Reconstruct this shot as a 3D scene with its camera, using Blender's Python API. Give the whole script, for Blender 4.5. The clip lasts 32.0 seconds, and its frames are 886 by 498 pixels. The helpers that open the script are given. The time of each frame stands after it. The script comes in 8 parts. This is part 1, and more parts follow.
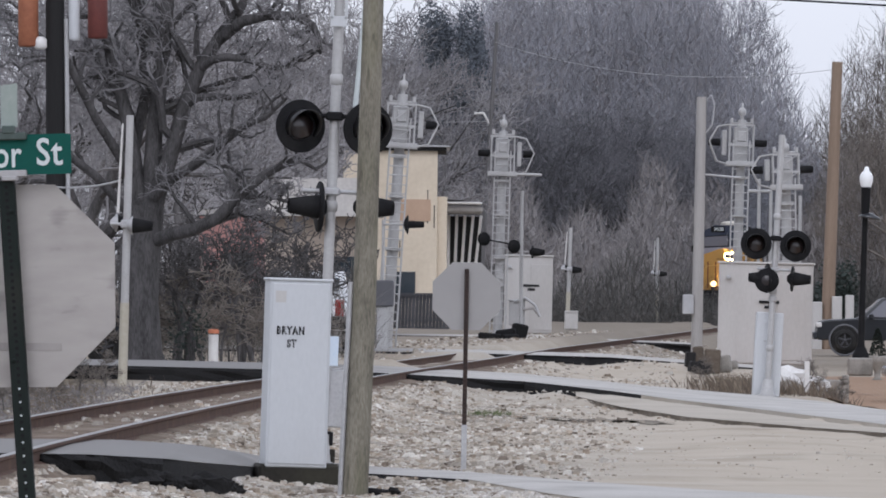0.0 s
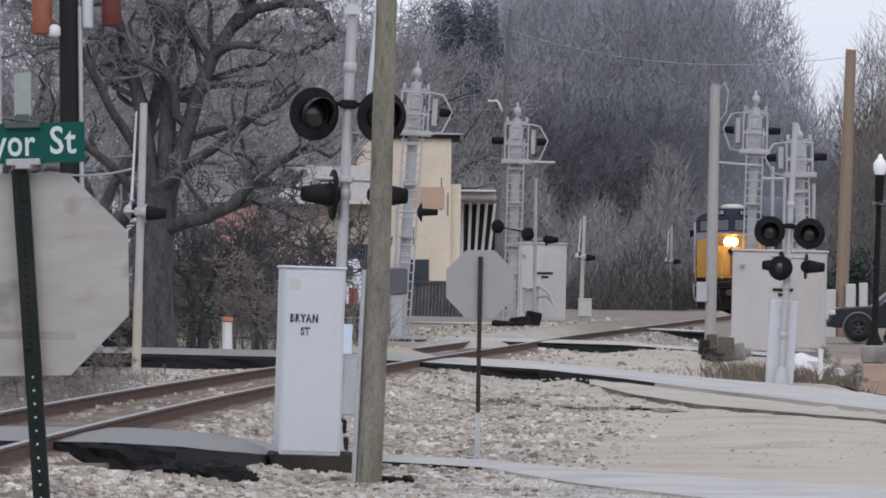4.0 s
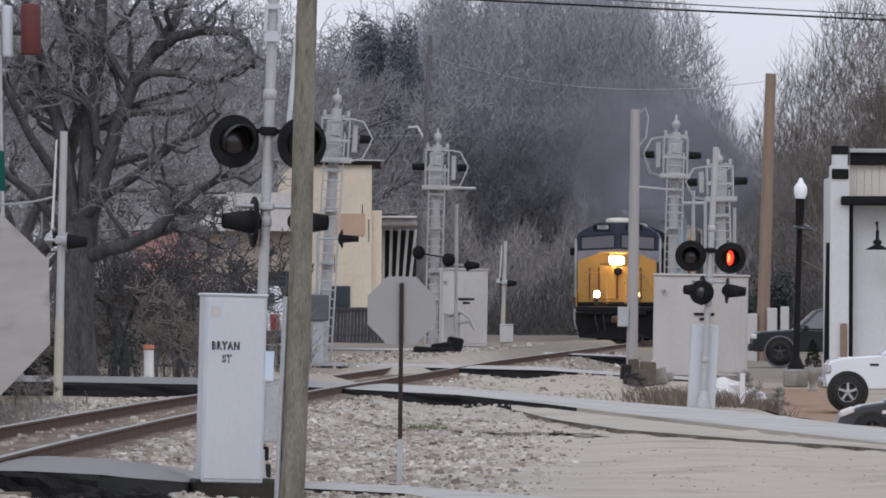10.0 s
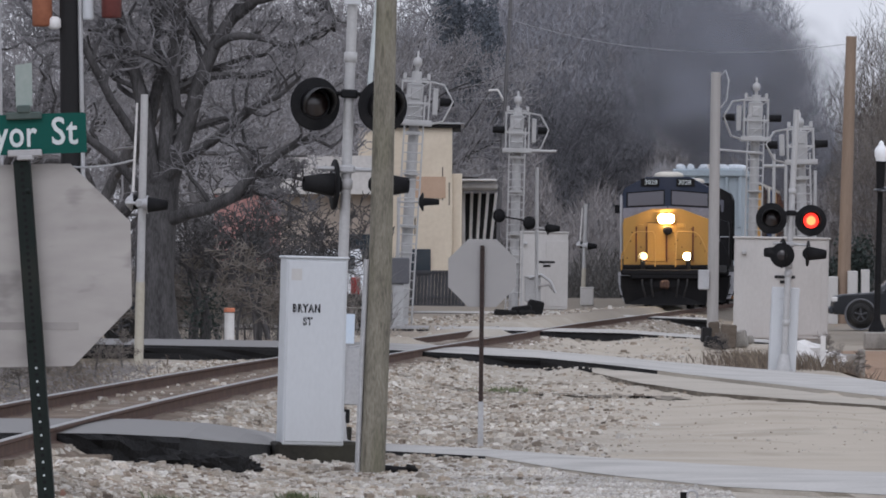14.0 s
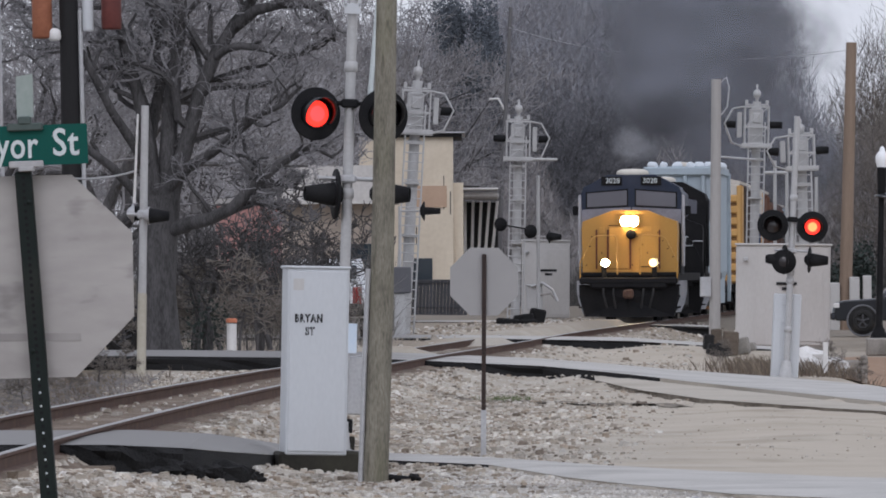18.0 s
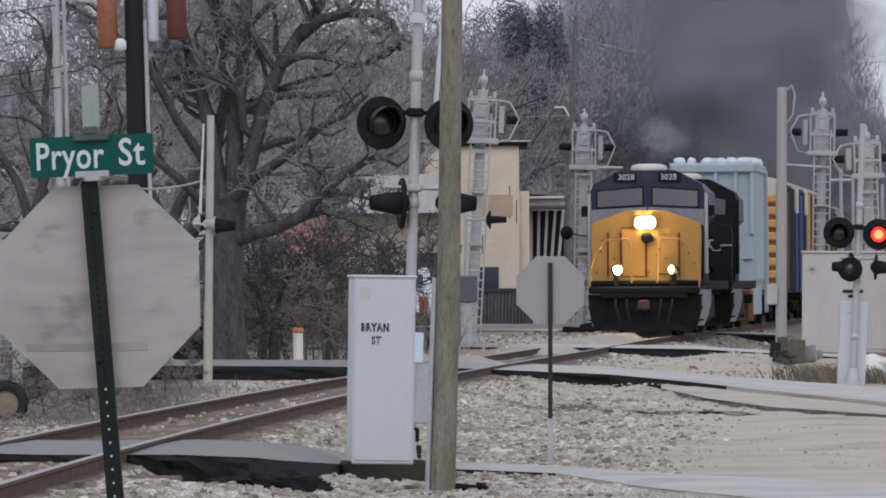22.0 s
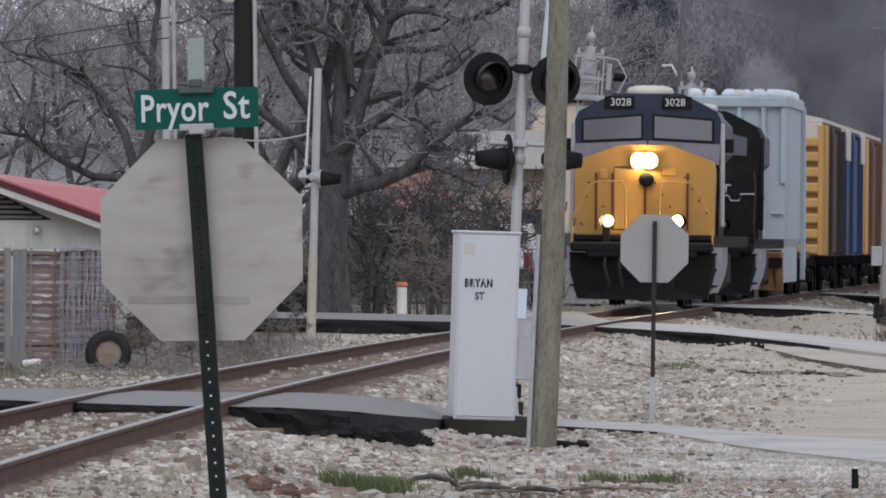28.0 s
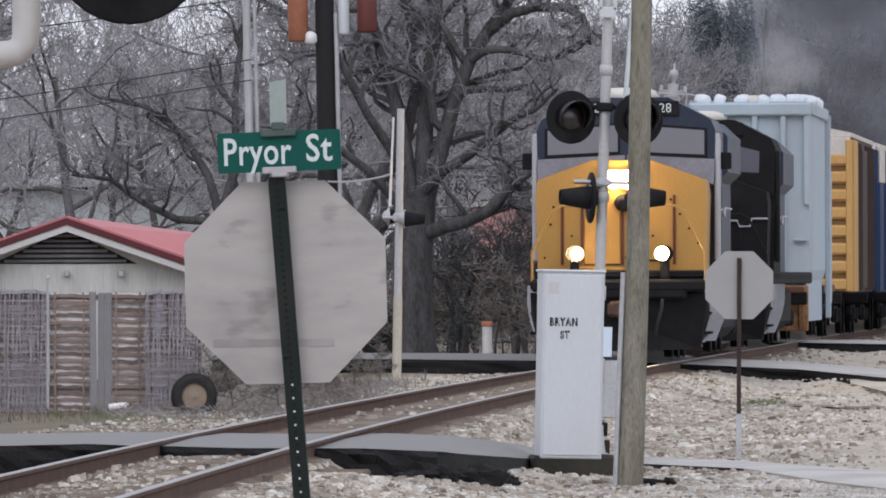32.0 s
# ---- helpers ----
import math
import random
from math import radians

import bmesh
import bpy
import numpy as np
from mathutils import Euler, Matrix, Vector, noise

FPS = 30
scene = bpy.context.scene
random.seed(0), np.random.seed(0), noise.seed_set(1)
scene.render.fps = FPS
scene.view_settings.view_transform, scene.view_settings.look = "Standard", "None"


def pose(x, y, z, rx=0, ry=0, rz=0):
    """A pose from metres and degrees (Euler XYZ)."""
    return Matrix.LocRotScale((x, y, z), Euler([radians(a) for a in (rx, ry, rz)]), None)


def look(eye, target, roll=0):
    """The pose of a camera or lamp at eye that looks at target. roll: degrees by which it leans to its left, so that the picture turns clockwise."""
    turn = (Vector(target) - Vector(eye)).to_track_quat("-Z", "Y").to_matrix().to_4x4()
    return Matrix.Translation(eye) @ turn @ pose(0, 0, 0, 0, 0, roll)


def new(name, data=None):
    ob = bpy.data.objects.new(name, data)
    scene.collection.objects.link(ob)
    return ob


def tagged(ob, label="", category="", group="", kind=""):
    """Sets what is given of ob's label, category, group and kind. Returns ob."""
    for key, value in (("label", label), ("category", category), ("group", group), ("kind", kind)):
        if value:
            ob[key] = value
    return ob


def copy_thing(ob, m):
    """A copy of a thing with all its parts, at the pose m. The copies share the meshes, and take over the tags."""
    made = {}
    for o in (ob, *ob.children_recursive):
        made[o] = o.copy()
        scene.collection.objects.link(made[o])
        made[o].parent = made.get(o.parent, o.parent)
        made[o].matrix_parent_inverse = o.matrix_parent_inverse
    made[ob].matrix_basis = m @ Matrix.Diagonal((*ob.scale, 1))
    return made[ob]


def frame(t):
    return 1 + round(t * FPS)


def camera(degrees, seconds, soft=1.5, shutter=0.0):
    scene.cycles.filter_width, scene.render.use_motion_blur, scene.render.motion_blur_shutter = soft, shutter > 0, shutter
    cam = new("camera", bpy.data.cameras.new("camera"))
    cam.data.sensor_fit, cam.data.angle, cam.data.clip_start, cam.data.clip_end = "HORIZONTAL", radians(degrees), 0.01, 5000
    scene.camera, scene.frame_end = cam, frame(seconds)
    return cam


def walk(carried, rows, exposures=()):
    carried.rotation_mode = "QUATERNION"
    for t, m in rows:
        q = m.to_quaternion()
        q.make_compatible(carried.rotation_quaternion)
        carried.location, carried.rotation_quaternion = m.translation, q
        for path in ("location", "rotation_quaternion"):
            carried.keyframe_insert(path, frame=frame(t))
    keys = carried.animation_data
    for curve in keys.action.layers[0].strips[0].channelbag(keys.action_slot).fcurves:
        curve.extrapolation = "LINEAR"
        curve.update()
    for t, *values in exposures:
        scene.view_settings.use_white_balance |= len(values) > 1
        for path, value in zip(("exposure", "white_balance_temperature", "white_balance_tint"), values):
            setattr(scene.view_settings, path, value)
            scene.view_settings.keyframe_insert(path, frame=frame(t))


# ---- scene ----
# Path of the hand-held camera: seconds, eye x and z, aim x and z a hundred metres ahead, roll.
HELD = [
    (0.0, -0.000, 2.100, -0.0000, 2.5420, 0.60),
    (0.5, -0.000, 2.100, 0.0434, 2.6349, 0.51),
    (1.0, -0.001, 2.101, 0.1837, 2.5983, 0.52),
    (1.5, -0.001, 2.101, 0.1363, 2.6107, 0.58),
    (2.0, -0.001, 2.101, -0.2257, 2.5973, 0.65),
    (2.5, -0.001, 2.101, -0.4306, 2.6073, 0.66),
    (3.0, -0.001, 2.102, -0.3027, 2.4406, 0.63),
    (3.5, 0.000, 2.103, -0.1546, 2.3639, 0.63),
    (5.5, 0.001, 2.103, -0.1416, 2.6103, 0.43),
    (6.0, 0.001, 2.104, 0.2189, 2.5506, 0.33),
    (6.5, 0.002, 2.104, 0.4730, 2.5703, 0.35),
    (7.0, 0.002, 2.104, 0.5731, 2.4369, 0.43),
    (7.5, 0.002, 2.104, 0.5801, 2.4050, 0.38),
    (8.0, 0.002, 2.105, 0.7755, 2.5867, 0.42),
    (8.5, 0.002, 2.104, 0.7617, 2.5524, 0.35),
    (9.0, 0.002, 2.104, 0.6483, 2.3851, 0.35),
    (9.5, 0.002, 2.104, 0.6678, 2.5716, 0.34),
    (10.0, 0.002, 2.104, 0.7399, 2.7068, 0.24),
    (10.5, 0.002, 2.103, 0.7284, 2.5617, 0.24),
    (11.0, 0.002, 2.103, 0.9334, 2.4997, 0.16),
    (11.5, 0.001, 2.102, 0.9894, 2.4415, 0.25),
    (12.0, 0.001, 2.102, 0.8039, 2.3443, 0.28),
    (12.5, 0.000, 2.101, 0.4634, 2.3693, 0.31),
    (13.0, -0.001, 2.100, 0.1469, 2.3516, 0.29),
    (13.5, -0.002, 2.098, -0.1297, 2.2426, 0.28),
    (15.5, -0.003, 2.097, -0.0098, 2.6634, -0.01),
    (16.0, -0.003, 2.096, -0.0785, 2.7805, -0.09),
    (16.5, -0.004, 2.095, -0.1700, 2.7974, -0.15),
    (17.0, -0.004, 2.095, -0.1284, 2.5191, -0.16),
    (17.5, -0.004, 2.094, -0.1650, 2.3294, -0.17),
    (18.0, -0.004, 2.094, -0.1925, 2.3804, -0.20),
    (18.5, -0.005, 2.094, -0.4114, 2.3925, -0.16),
    (19.0, -0.005, 2.093, -0.4954, 2.4773, -0.26),
    (19.5, -0.005, 2.093, -0.3240, 2.3449, -0.36),
    (20.0, -0.005, 2.093, -0.1988, 2.0965, -0.40),
    (20.5, -0.005, 2.093, -0.1360, 2.1069, -0.36),
    (21.0, -0.004, 2.093, -0.3586, 2.3461, -0.39),
    (21.5, -0.004, 2.093, -0.8984, 2.4744, -0.36),
    (22.0, -0.004, 2.093, -0.9413, 2.4839, -0.40),
    (22.5, -0.004, 2.094, -0.8056, 2.3318, -0.45),
    (23.0, -0.003, 2.094, -0.8134, 2.2592, -0.49),
    (23.5, -0.003, 2.095, -0.9681, 2.4007, -0.38),
    (24.0, -0.001, 2.096, -1.1832, 2.3619, -0.28),
    (24.5, -0.000, 2.097, -1.2008, 2.1551, -0.17),
    (26.5, 0.002, 2.099, -1.6397, 2.0054, 0.49),
    (27.0, 0.003, 2.100, -2.0080, 2.0280, 0.54),
    (27.5, 0.004, 2.100, -2.0185, 2.0353, 0.48),
    (28.0, 0.005, 2.101, -2.1266, 1.9835, 0.48),
    (28.5, 0.006, 2.102, -2.2057, 2.3006, 0.49),
    (29.0, 0.006, 2.103, -2.3401, 2.0976, 0.52),
    (29.5, 0.007, 2.104, -2.6928, 1.6672, 0.44),
    (30.0, 0.007, 2.105, -2.6998, 1.7241, 0.38),
    (30.5, 0.008, 2.105, -2.8099, 2.1043, 0.23),
    (31.0, 0.008, 2.105, -2.8031, 2.4245, 0.12),
    (31.5, 0.008, 2.106, -2.8565, 2.3530, -0.00),
    (32.0, 0.008, 2.106, -3.0852, 2.4303, -0.18),
]
cam = camera(5.75, 32.0, soft=1.8)
walk(cam, [(t, look((ex, 0, ez), (tx, 100, tz), roll)) for t, ex, ez, tx, tz, roll in HELD],
     exposures=[(0.0, 0.08, 5880, 15), (4.0, 0.06, 5880, 15), (9.0, -0.05, 5900, 15), (20.0, -0.11, 5900, 15), (28.0, -0.05, 5960, 14), (30.5, 0.15, 5960, 14), (32.0, 0.2, 5970, 15)])

# ---- light: bright overcast ----
world = bpy.data.worlds.new("overcast_sky")
scene.world = world
world.use_nodes = True
wn = world.node_tree.nodes
wl = world.node_tree.links
sky = wn.new("ShaderNodeTexSky")
sky.sky_type, sky.sun_disc = "NISHITA", False
sky.sun_elevation, sky.sun_rotation = radians(42), radians(160)
sky.air_density, sky.dust_density, sky.ozone_density = 1.0, 2.0, 1.0
grey = wn.new("ShaderNodeHueSaturation")
grey.inputs["Saturation"].default_value = 0.2
wl.new(sky.outputs[0], grey.inputs["Color"])
veil = wn.new("ShaderNodeMix")
veil.data_type = "RGBA"
veil.inputs["Factor"].default_value = 0.7
veil.inputs["B"].default_value = (4.1, 4.14, 4.2, 1)
wl.new(grey.outputs[0], veil.inputs["A"])
wl.new(veil.outputs["Result"], wn["Background"].inputs["Color"])
wn["Background"].inputs["Strength"].default_value = 0.2
sun = new("sun", bpy.data.lights.new("sun", "SUN"))
sun.data.energy, sun.data.angle, sun.data.color = 0.7, radians(30), (1.0, 0.97, 0.93)
sun.matrix_world = look((-20, -55, 60), (0, 0, 0))


# ---- materials ----
def surface(name, a, b=None, rough=0.8, metal=0.0, grain=40.0, stain=2.0, amount=0.5, bump=0.15, vary=0.0,
            dirt=None, dirt_amount=0.4, stretch=(1, 1, 1), relief=0.01, spec=0.3, smudge=None):
    """A worn surface: colours a and b mixed by coarse stains and fine grain, with a third colour of dirt in patches."""
    m = bpy.data.materials.new(name)
    m.use_nodes = True
    n, l = m.node_tree.nodes, m.node_tree.links
    bs = n["Principled BSDF"]
    b = b or tuple(c * 0.7 for c in a)
    co = n.new("ShaderNodeTexCoord")
    mp = n.new("ShaderNodeMapping")
    mp.inputs["Scale"].default_value = stretch
    l.new(co.outputs["Object"], mp.inputs["Vector"])
    fine, coarse = n.new("ShaderNodeTexNoise"), n.new("ShaderNodeTexNoise")
    for t, s, d in ((fine, grain, 3), (coarse, stain, 5)):
        t.inputs["Scale"].default_value, t.inputs["Detail"].default_value = s, d
        l.new(mp.outputs[0], t.inputs["Vector"])
    add = n.new("ShaderNodeMath")
    add.operation = "MULTIPLY_ADD"
    add.inputs[1].default_value = 0.5
    half = n.new("ShaderNodeMath")
    half.operation = "MULTIPLY"
    half.inputs[1].default_value = 0.5
    l.new(coarse.outputs[0], half.inputs[0])
    l.new(fine.outputs[0], add.inputs[0])
    l.new(half.outputs[0], add.inputs[2])
    ramp = n.new("ShaderNodeMapRange")
    ramp.inputs["From Min"].default_value, ramp.inputs["From Max"].default_value = 0.5 - 0.2 / max(amount, 0.05) * 0.5, 0.5 + 0.2 / max(amount, 0.05) * 0.5
    l.new(add.outputs[0], ramp.inputs["Value"])
    mix = n.new("ShaderNodeMix")
    mix.data_type = "RGBA"
    mix.inputs["A"].default_value, mix.inputs["B"].default_value = (*a, 1), (*b, 1)
    l.new(ramp.outputs[0], mix.inputs["Factor"])
    out = mix.outputs["Result"]
    if dirt:
        pt = n.new("ShaderNodeTexNoise")
        pt.inputs["Scale"].default_value, pt.inputs["Detail"].default_value = stain * 0.6, 7
        l.new(mp.outputs[0], pt.inputs["Vector"])
        pr = n.new("ShaderNodeMapRange")
        pr.inputs["From Min"].default_value, pr.inputs["From Max"].default_value = 0.5, 0.72
        pr.inputs["To Max"].default_value = dirt_amount
        l.new(pt.outputs[0], pr.inputs["Value"])
        mx = n.new("ShaderNodeMix")
        mx.data_type = "RGBA"
        mx.inputs["B"].default_value = (*dirt, 1)
        l.new(out, mx.inputs["A"])
        l.new(pr.outputs[0], mx.inputs["Factor"])
        out = mx.outputs["Result"]
    if smudge:
        st, sr, sx = n.new("ShaderNodeTexNoise"), n.new("ShaderNodeMapRange"), n.new("ShaderNodeMix")
        st.inputs["Scale"].default_value, st.inputs["Detail"].default_value = smudge[1], 3
        l.new(mp.outputs[0], st.inputs["Vector"])
        sr.inputs["From Min"].default_value, sr.inputs["From Max"].default_value = 0.585, 0.68
        sr.inputs["To Max"].default_value = smudge[2]
        l.new(st.outputs[0], sr.inputs["Value"])
        sx.data_type = "RGBA"
        sx.inputs["B"].default_value = (*smudge[0], 1)
        l.new(out, sx.inputs["A"])
        l.new(sr.outputs[0], sx.inputs["Factor"])
        out = sx.outputs["Result"]
    if vary:
        oi = n.new("ShaderNodeObjectInfo")
        vr = n.new("ShaderNodeMapRange")
        vr.inputs["To Min"].default_value, vr.inputs["To Max"].default_value = 1 - vary, 1 + vary
        l.new(oi.outputs["Random"], vr.inputs["Value"])
        hs = n.new("ShaderNodeHueSaturation")
        l.new(vr.outputs[0], hs.inputs["Value"])
        l.new(out, hs.inputs["Color"])
        out = hs.outputs[0]
    l.new(out, bs.inputs["Base Color"])
    bs.inputs["Roughness"].default_value, bs.inputs["Metallic"].default_value = rough, metal
    bs.inputs["Specular IOR Level"].default_value = spec
    if bump:
        bp = n.new("ShaderNodeBump")
        bp.inputs["Strength"].default_value, bp.inputs["Distance"].default_value = bump, relief
        l.new(add.outputs[0], bp.inputs["Height"])
        l.new(bp.outputs[0], bs.inputs["Normal"])
    return m


def island_surface(name, colours, rough=0.9, grain=60.0, broad_scale=0.45):
    """Loose stones or leaves: each piece takes its own colour."""
    m = bpy.data.materials.new(name)
    m.use_nodes = True
    n, l = m.node_tree.nodes, m.node_tree.links
    bs = n["Principled BSDF"]
    ge = n.new("ShaderNodeNewGeometry")
    rp = n.new("ShaderNodeValToRGB")
    e = rp.color_ramp.elements
    while len(e) < len(colours):
        e.new(0.5)
    for i, c in enumerate(colours):
        e[i].position, e[i].color = i / (len(colours) - 1), (*c, 1)
    l.new(ge.outputs["Random Per Island"], rp.inputs[0])
    co, nz = n.new("ShaderNodeTexCoord"), n.new("ShaderNodeTexNoise")
    nz.inputs["Scale"].default_value = grain
    l.new(co.outputs["Object"], nz.inputs["Vector"])
    mr = n.new("ShaderNodeMapRange")
    mr.inputs["To Min"].default_value, mr.inputs["To Max"].default_value = 0.65, 1.35
    l.new(nz.outputs[0], mr.inputs["Value"])
    broad, br, ml = n.new("ShaderNodeTexNoise"), n.new("ShaderNodeMapRange"), n.new("ShaderNodeMath")
    broad.inputs["Scale"].default_value, broad.inputs["Detail"].default_value = broad_scale, 5
    l.new(co.outputs["Object"], broad.inputs["Vector"])
    br.inputs["From Min"].default_value, br.inputs["From Max"].default_value = 0.32, 0.68
    br.inputs["To Min"].default_value, br.inputs["To Max"].default_value = 1.2, 0.66
    l.new(broad.outputs[0], br.inputs["Value"])
    ml.operation = "MULTIPLY"
    l.new(mr.outputs[0], ml.inputs[0])
    l.new(br.outputs[0], ml.inputs[1])
    hs = n.new("ShaderNodeHueSaturation")
    l.new(rp.outputs[0], hs.inputs["Color"])
    l.new(ml.outputs[0], hs.inputs["Value"])
    l.new(hs.outputs[0], bs.inputs["Base Color"])
    bs.inputs["Roughness"].default_value = rough
    bs.inputs["Specular IOR Level"].default_value = 0.2
    return m


def glow(name, colour, strength):
    m = bpy.data.materials.new(name)
    m.use_nodes = True
    bs = m.node_tree.nodes["Principled BSDF"]
    bs.inputs["Base Color"].default_value = (*colour, 1)
    bs.inputs["Emission Color"].default_value = (*colour, 1)
    bs.inputs["Emission Strength"].default_value = strength
    return m


def glassy(name, colour, rough=0.08):
    m = bpy.data.materials.new(name)
    m.use_nodes = True
    bs = m.node_tree.nodes["Principled BSDF"]
    bs.inputs["Base Color"].default_value = (*colour, 1)
    bs.inputs["Roughness"].default_value = rough
    bs.inputs["Coat Weight"].default_value = 0.5
    return m


STONES = island_surface("limestone", [(0.5, 0.47, 0.42), (0.3, 0.265, 0.22), (0.42, 0.375, 0.31), (0.66, 0.635, 0.585), (0.35, 0.29, 0.225), (0.14, 0.115, 0.095)])
PALESTONES = island_surface("washed_pale_gravel", [(0.56, 0.54, 0.51), (0.4, 0.38, 0.35), (0.5, 0.475, 0.44), (0.68, 0.66, 0.63), (0.34, 0.31, 0.28)])
LEAVES = island_surface("dead_leaves", [(0.2, 0.13, 0.085), (0.13, 0.085, 0.06), (0.28, 0.2, 0.14), (0.09, 0.07, 0.055)], grain=20)
def street_surface():
    """Asphalt: dark and tarred by the rails, worn pale and dusty towards the open lot."""
    m = surface("worn_asphalt", (0.53, 0.515, 0.49), (0.42, 0.405, 0.38), 0.95, grain=30, stain=0.8, amount=0.75, bump=0.2, dirt=(0.29, 0.28, 0.265), dirt_amount=0.5, spec=0.04)
    n, l = m.node_tree.nodes, m.node_tree.links
    bs = n["Principled BSDF"]
    first = bs.inputs["Base Color"].links[0].from_socket
    co, sep, nz = n.new("ShaderNodeTexCoord"), n.new("ShaderNodeSeparateXYZ"), n.new("ShaderNodeTexNoise")
    l.new(co.outputs["Object"], sep.inputs[0])
    nz.inputs["Scale"].default_value, nz.inputs["Detail"].default_value = 0.6, 6
    l.new(co.outputs["Object"], nz.inputs["Vector"])
    ad, mr, mx = n.new("ShaderNodeMath"), n.new("ShaderNodeMapRange"), n.new("ShaderNodeMix")
    ad.operation = "MULTIPLY_ADD"
    ad.inputs[1].default_value = 3.0
    l.new(nz.outputs[0], ad.inputs[0])
    l.new(sep.outputs["X"], ad.inputs[2])
    mr.interpolation_type = "SMOOTHSTEP"
    mr.inputs["From Min"].default_value, mr.inputs["From Max"].default_value = 2.4, -1.0
    l.new(ad.outputs[0], mr.inputs["Value"])
    mx.data_type = "RGBA"
    mx.inputs["B"].default_value = (0.25, 0.244, 0.238, 1)
    l.new(first, mx.inputs["A"])
    l.new(mr.outputs[0], mx.inputs["Factor"])
    l.new(mx.outputs["Result"], bs.inputs["Base Color"])
    return m


ASPHALT = street_surface()
DUSTY = surface("dust_covered_asphalt", (0.5, 0.46, 0.4), (0.4, 0.365, 0.31), 0.95, grain=20, stain=0.5, amount=0.6, bump=0.3, dirt=(0.3, 0.265, 0.22), dirt_amount=0.6, relief=0.02, spec=0.05)
TRACKBED = surface("brown_fouled_ballast", (0.2, 0.152, 0.112), (0.095, 0.07, 0.052), 0.95, grain=18, stain=1.6, amount=0.8, bump=0.7, dirt=(0.32, 0.275, 0.22), dirt_amount=0.5, relief=0.04)
# Dark soil colour: paints a ridge's shade line, carried on along the apron edge.
SHADELINE = surface("shade_line_soil", (0.15, 0.128, 0.1), (0.08, 0.066, 0.05), 0.95, grain=14, stain=1.2, amount=0.8, bump=0.6, dirt=(0.38, 0.34, 0.28), dirt_amount=0.7, relief=0.03)
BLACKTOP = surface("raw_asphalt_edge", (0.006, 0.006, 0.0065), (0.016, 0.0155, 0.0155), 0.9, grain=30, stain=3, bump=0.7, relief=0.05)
RAILSTEEL = surface("rusty_rail", (0.07, 0.041, 0.03), (0.115, 0.066, 0.047), 0.85, grain=30, stain=3, bump=0.2, dirt=(0.17, 0.1, 0.065))
RAILTOP = surface("polished_rail_head", (0.36, 0.355, 0.35), (0.25, 0.24, 0.23), 0.42, 0.8, grain=20, stain=1, bump=0.02)
TIEWOOD = surface("creosoted_tie", (0.09, 0.07, 0.055), (0.17, 0.14, 0.11), 0.95, grain=8, stain=1, stretch=(1, 8, 8), bump=0.5, vary=0.3)
ALUM = surface("bare_aluminium_sign_back", (0.34, 0.322, 0.305), (0.43, 0.41, 0.388), 0.65, 0.1, grain=5, stain=3.5, amount=0.5, bump=0.03, dirt=(0.2, 0.185, 0.18), dirt_amount=0.6, stretch=(0.9, 1, 2.2), smudge=((0.2, 0.187, 0.18), 4.2, 0.6))
ALUM2 = surface("dull_aluminium_sign_back", (0.3, 0.29, 0.285), (0.34, 0.33, 0.32), 0.6, 0.2, grain=6, stain=2, amount=0.3, bump=0.03)
GREENPOST = surface("green_sign_post_paint", (0.005, 0.0095, 0.008), (0.009, 0.0155, 0.013), 0.7, 0.1, grain=60, stain=4, bump=0.1, dirt=(0.05, 0.04, 0.03), dirt_amount=0.3)
BROWNPOST = surface("rusty_sign_post", (0.03, 0.022, 0.02), (0.06, 0.04, 0.034), 0.7, 0.3, grain=40, stain=4)
GALV = surface("galvanised_steel", (0.5, 0.5, 0.5), (0.36, 0.36, 0.37), 0.5, 0.4, grain=30, stain=3, bump=0.05, dirt=(0.3, 0.28, 0.26), dirt_amount=0.4)
SILVER = surface("weathered_silver_paint", (0.5, 0.497, 0.492), (0.36, 0.357, 0.355), 0.6, 0.2, grain=25, stain=2, amount=0.4, bump=0.05, dirt=(0.3, 0.28, 0.26), dirt_amount=0.35)
SIGNGREEN = surface("green_reflective_sheet", (0.004, 0.082, 0.064), (0.003, 0.062, 0.05), 0.6, grain=80, stain=3, amount=0.3, bump=0.02, spec=0.2)
WHITESHEET = surface("white_reflective_letters", (0.62, 0.67, 0.67), (0.5, 0.55, 0.55), 0.6, grain=60, stain=5, bump=0)
CABINET = surface("white_cabinet_paint", (0.56, 0.575, 0.59), (0.48, 0.495, 0.51), 0.55, grain=30, stain=1.4, amount=0.35, bump=0.03, dirt=(0.42, 0.41, 0.4), dirt_amount=0.25, stretch=(1, 1, 0.4))
HOUSEWHITE = surface("aged_white_bungalow_paint", (0.53, 0.515, 0.495), (0.43, 0.415, 0.4), 0.6, grain=20, stain=1, amount=0.4, bump=0.05, dirt=(0.34, 0.31, 0.28), dirt_amount=0.4, stretch=(1, 1, 0.35))
CONCRETE = surface("dirty_concrete", (0.34, 0.32, 0.29), (0.2, 0.19, 0.17), 0.9, grain=25, stain=2, bump=0.3, dirt=(0.08, 0.07, 0.06), dirt_amount=0.6)
DARKPIER = surface("tarred_concrete_pier", (0.034, 0.031, 0.025), (0.016, 0.015, 0.013), 0.9, grain=25, stain=3, bump=0.4, dirt=(0.07, 0.066, 0.045), dirt_amount=0.5)
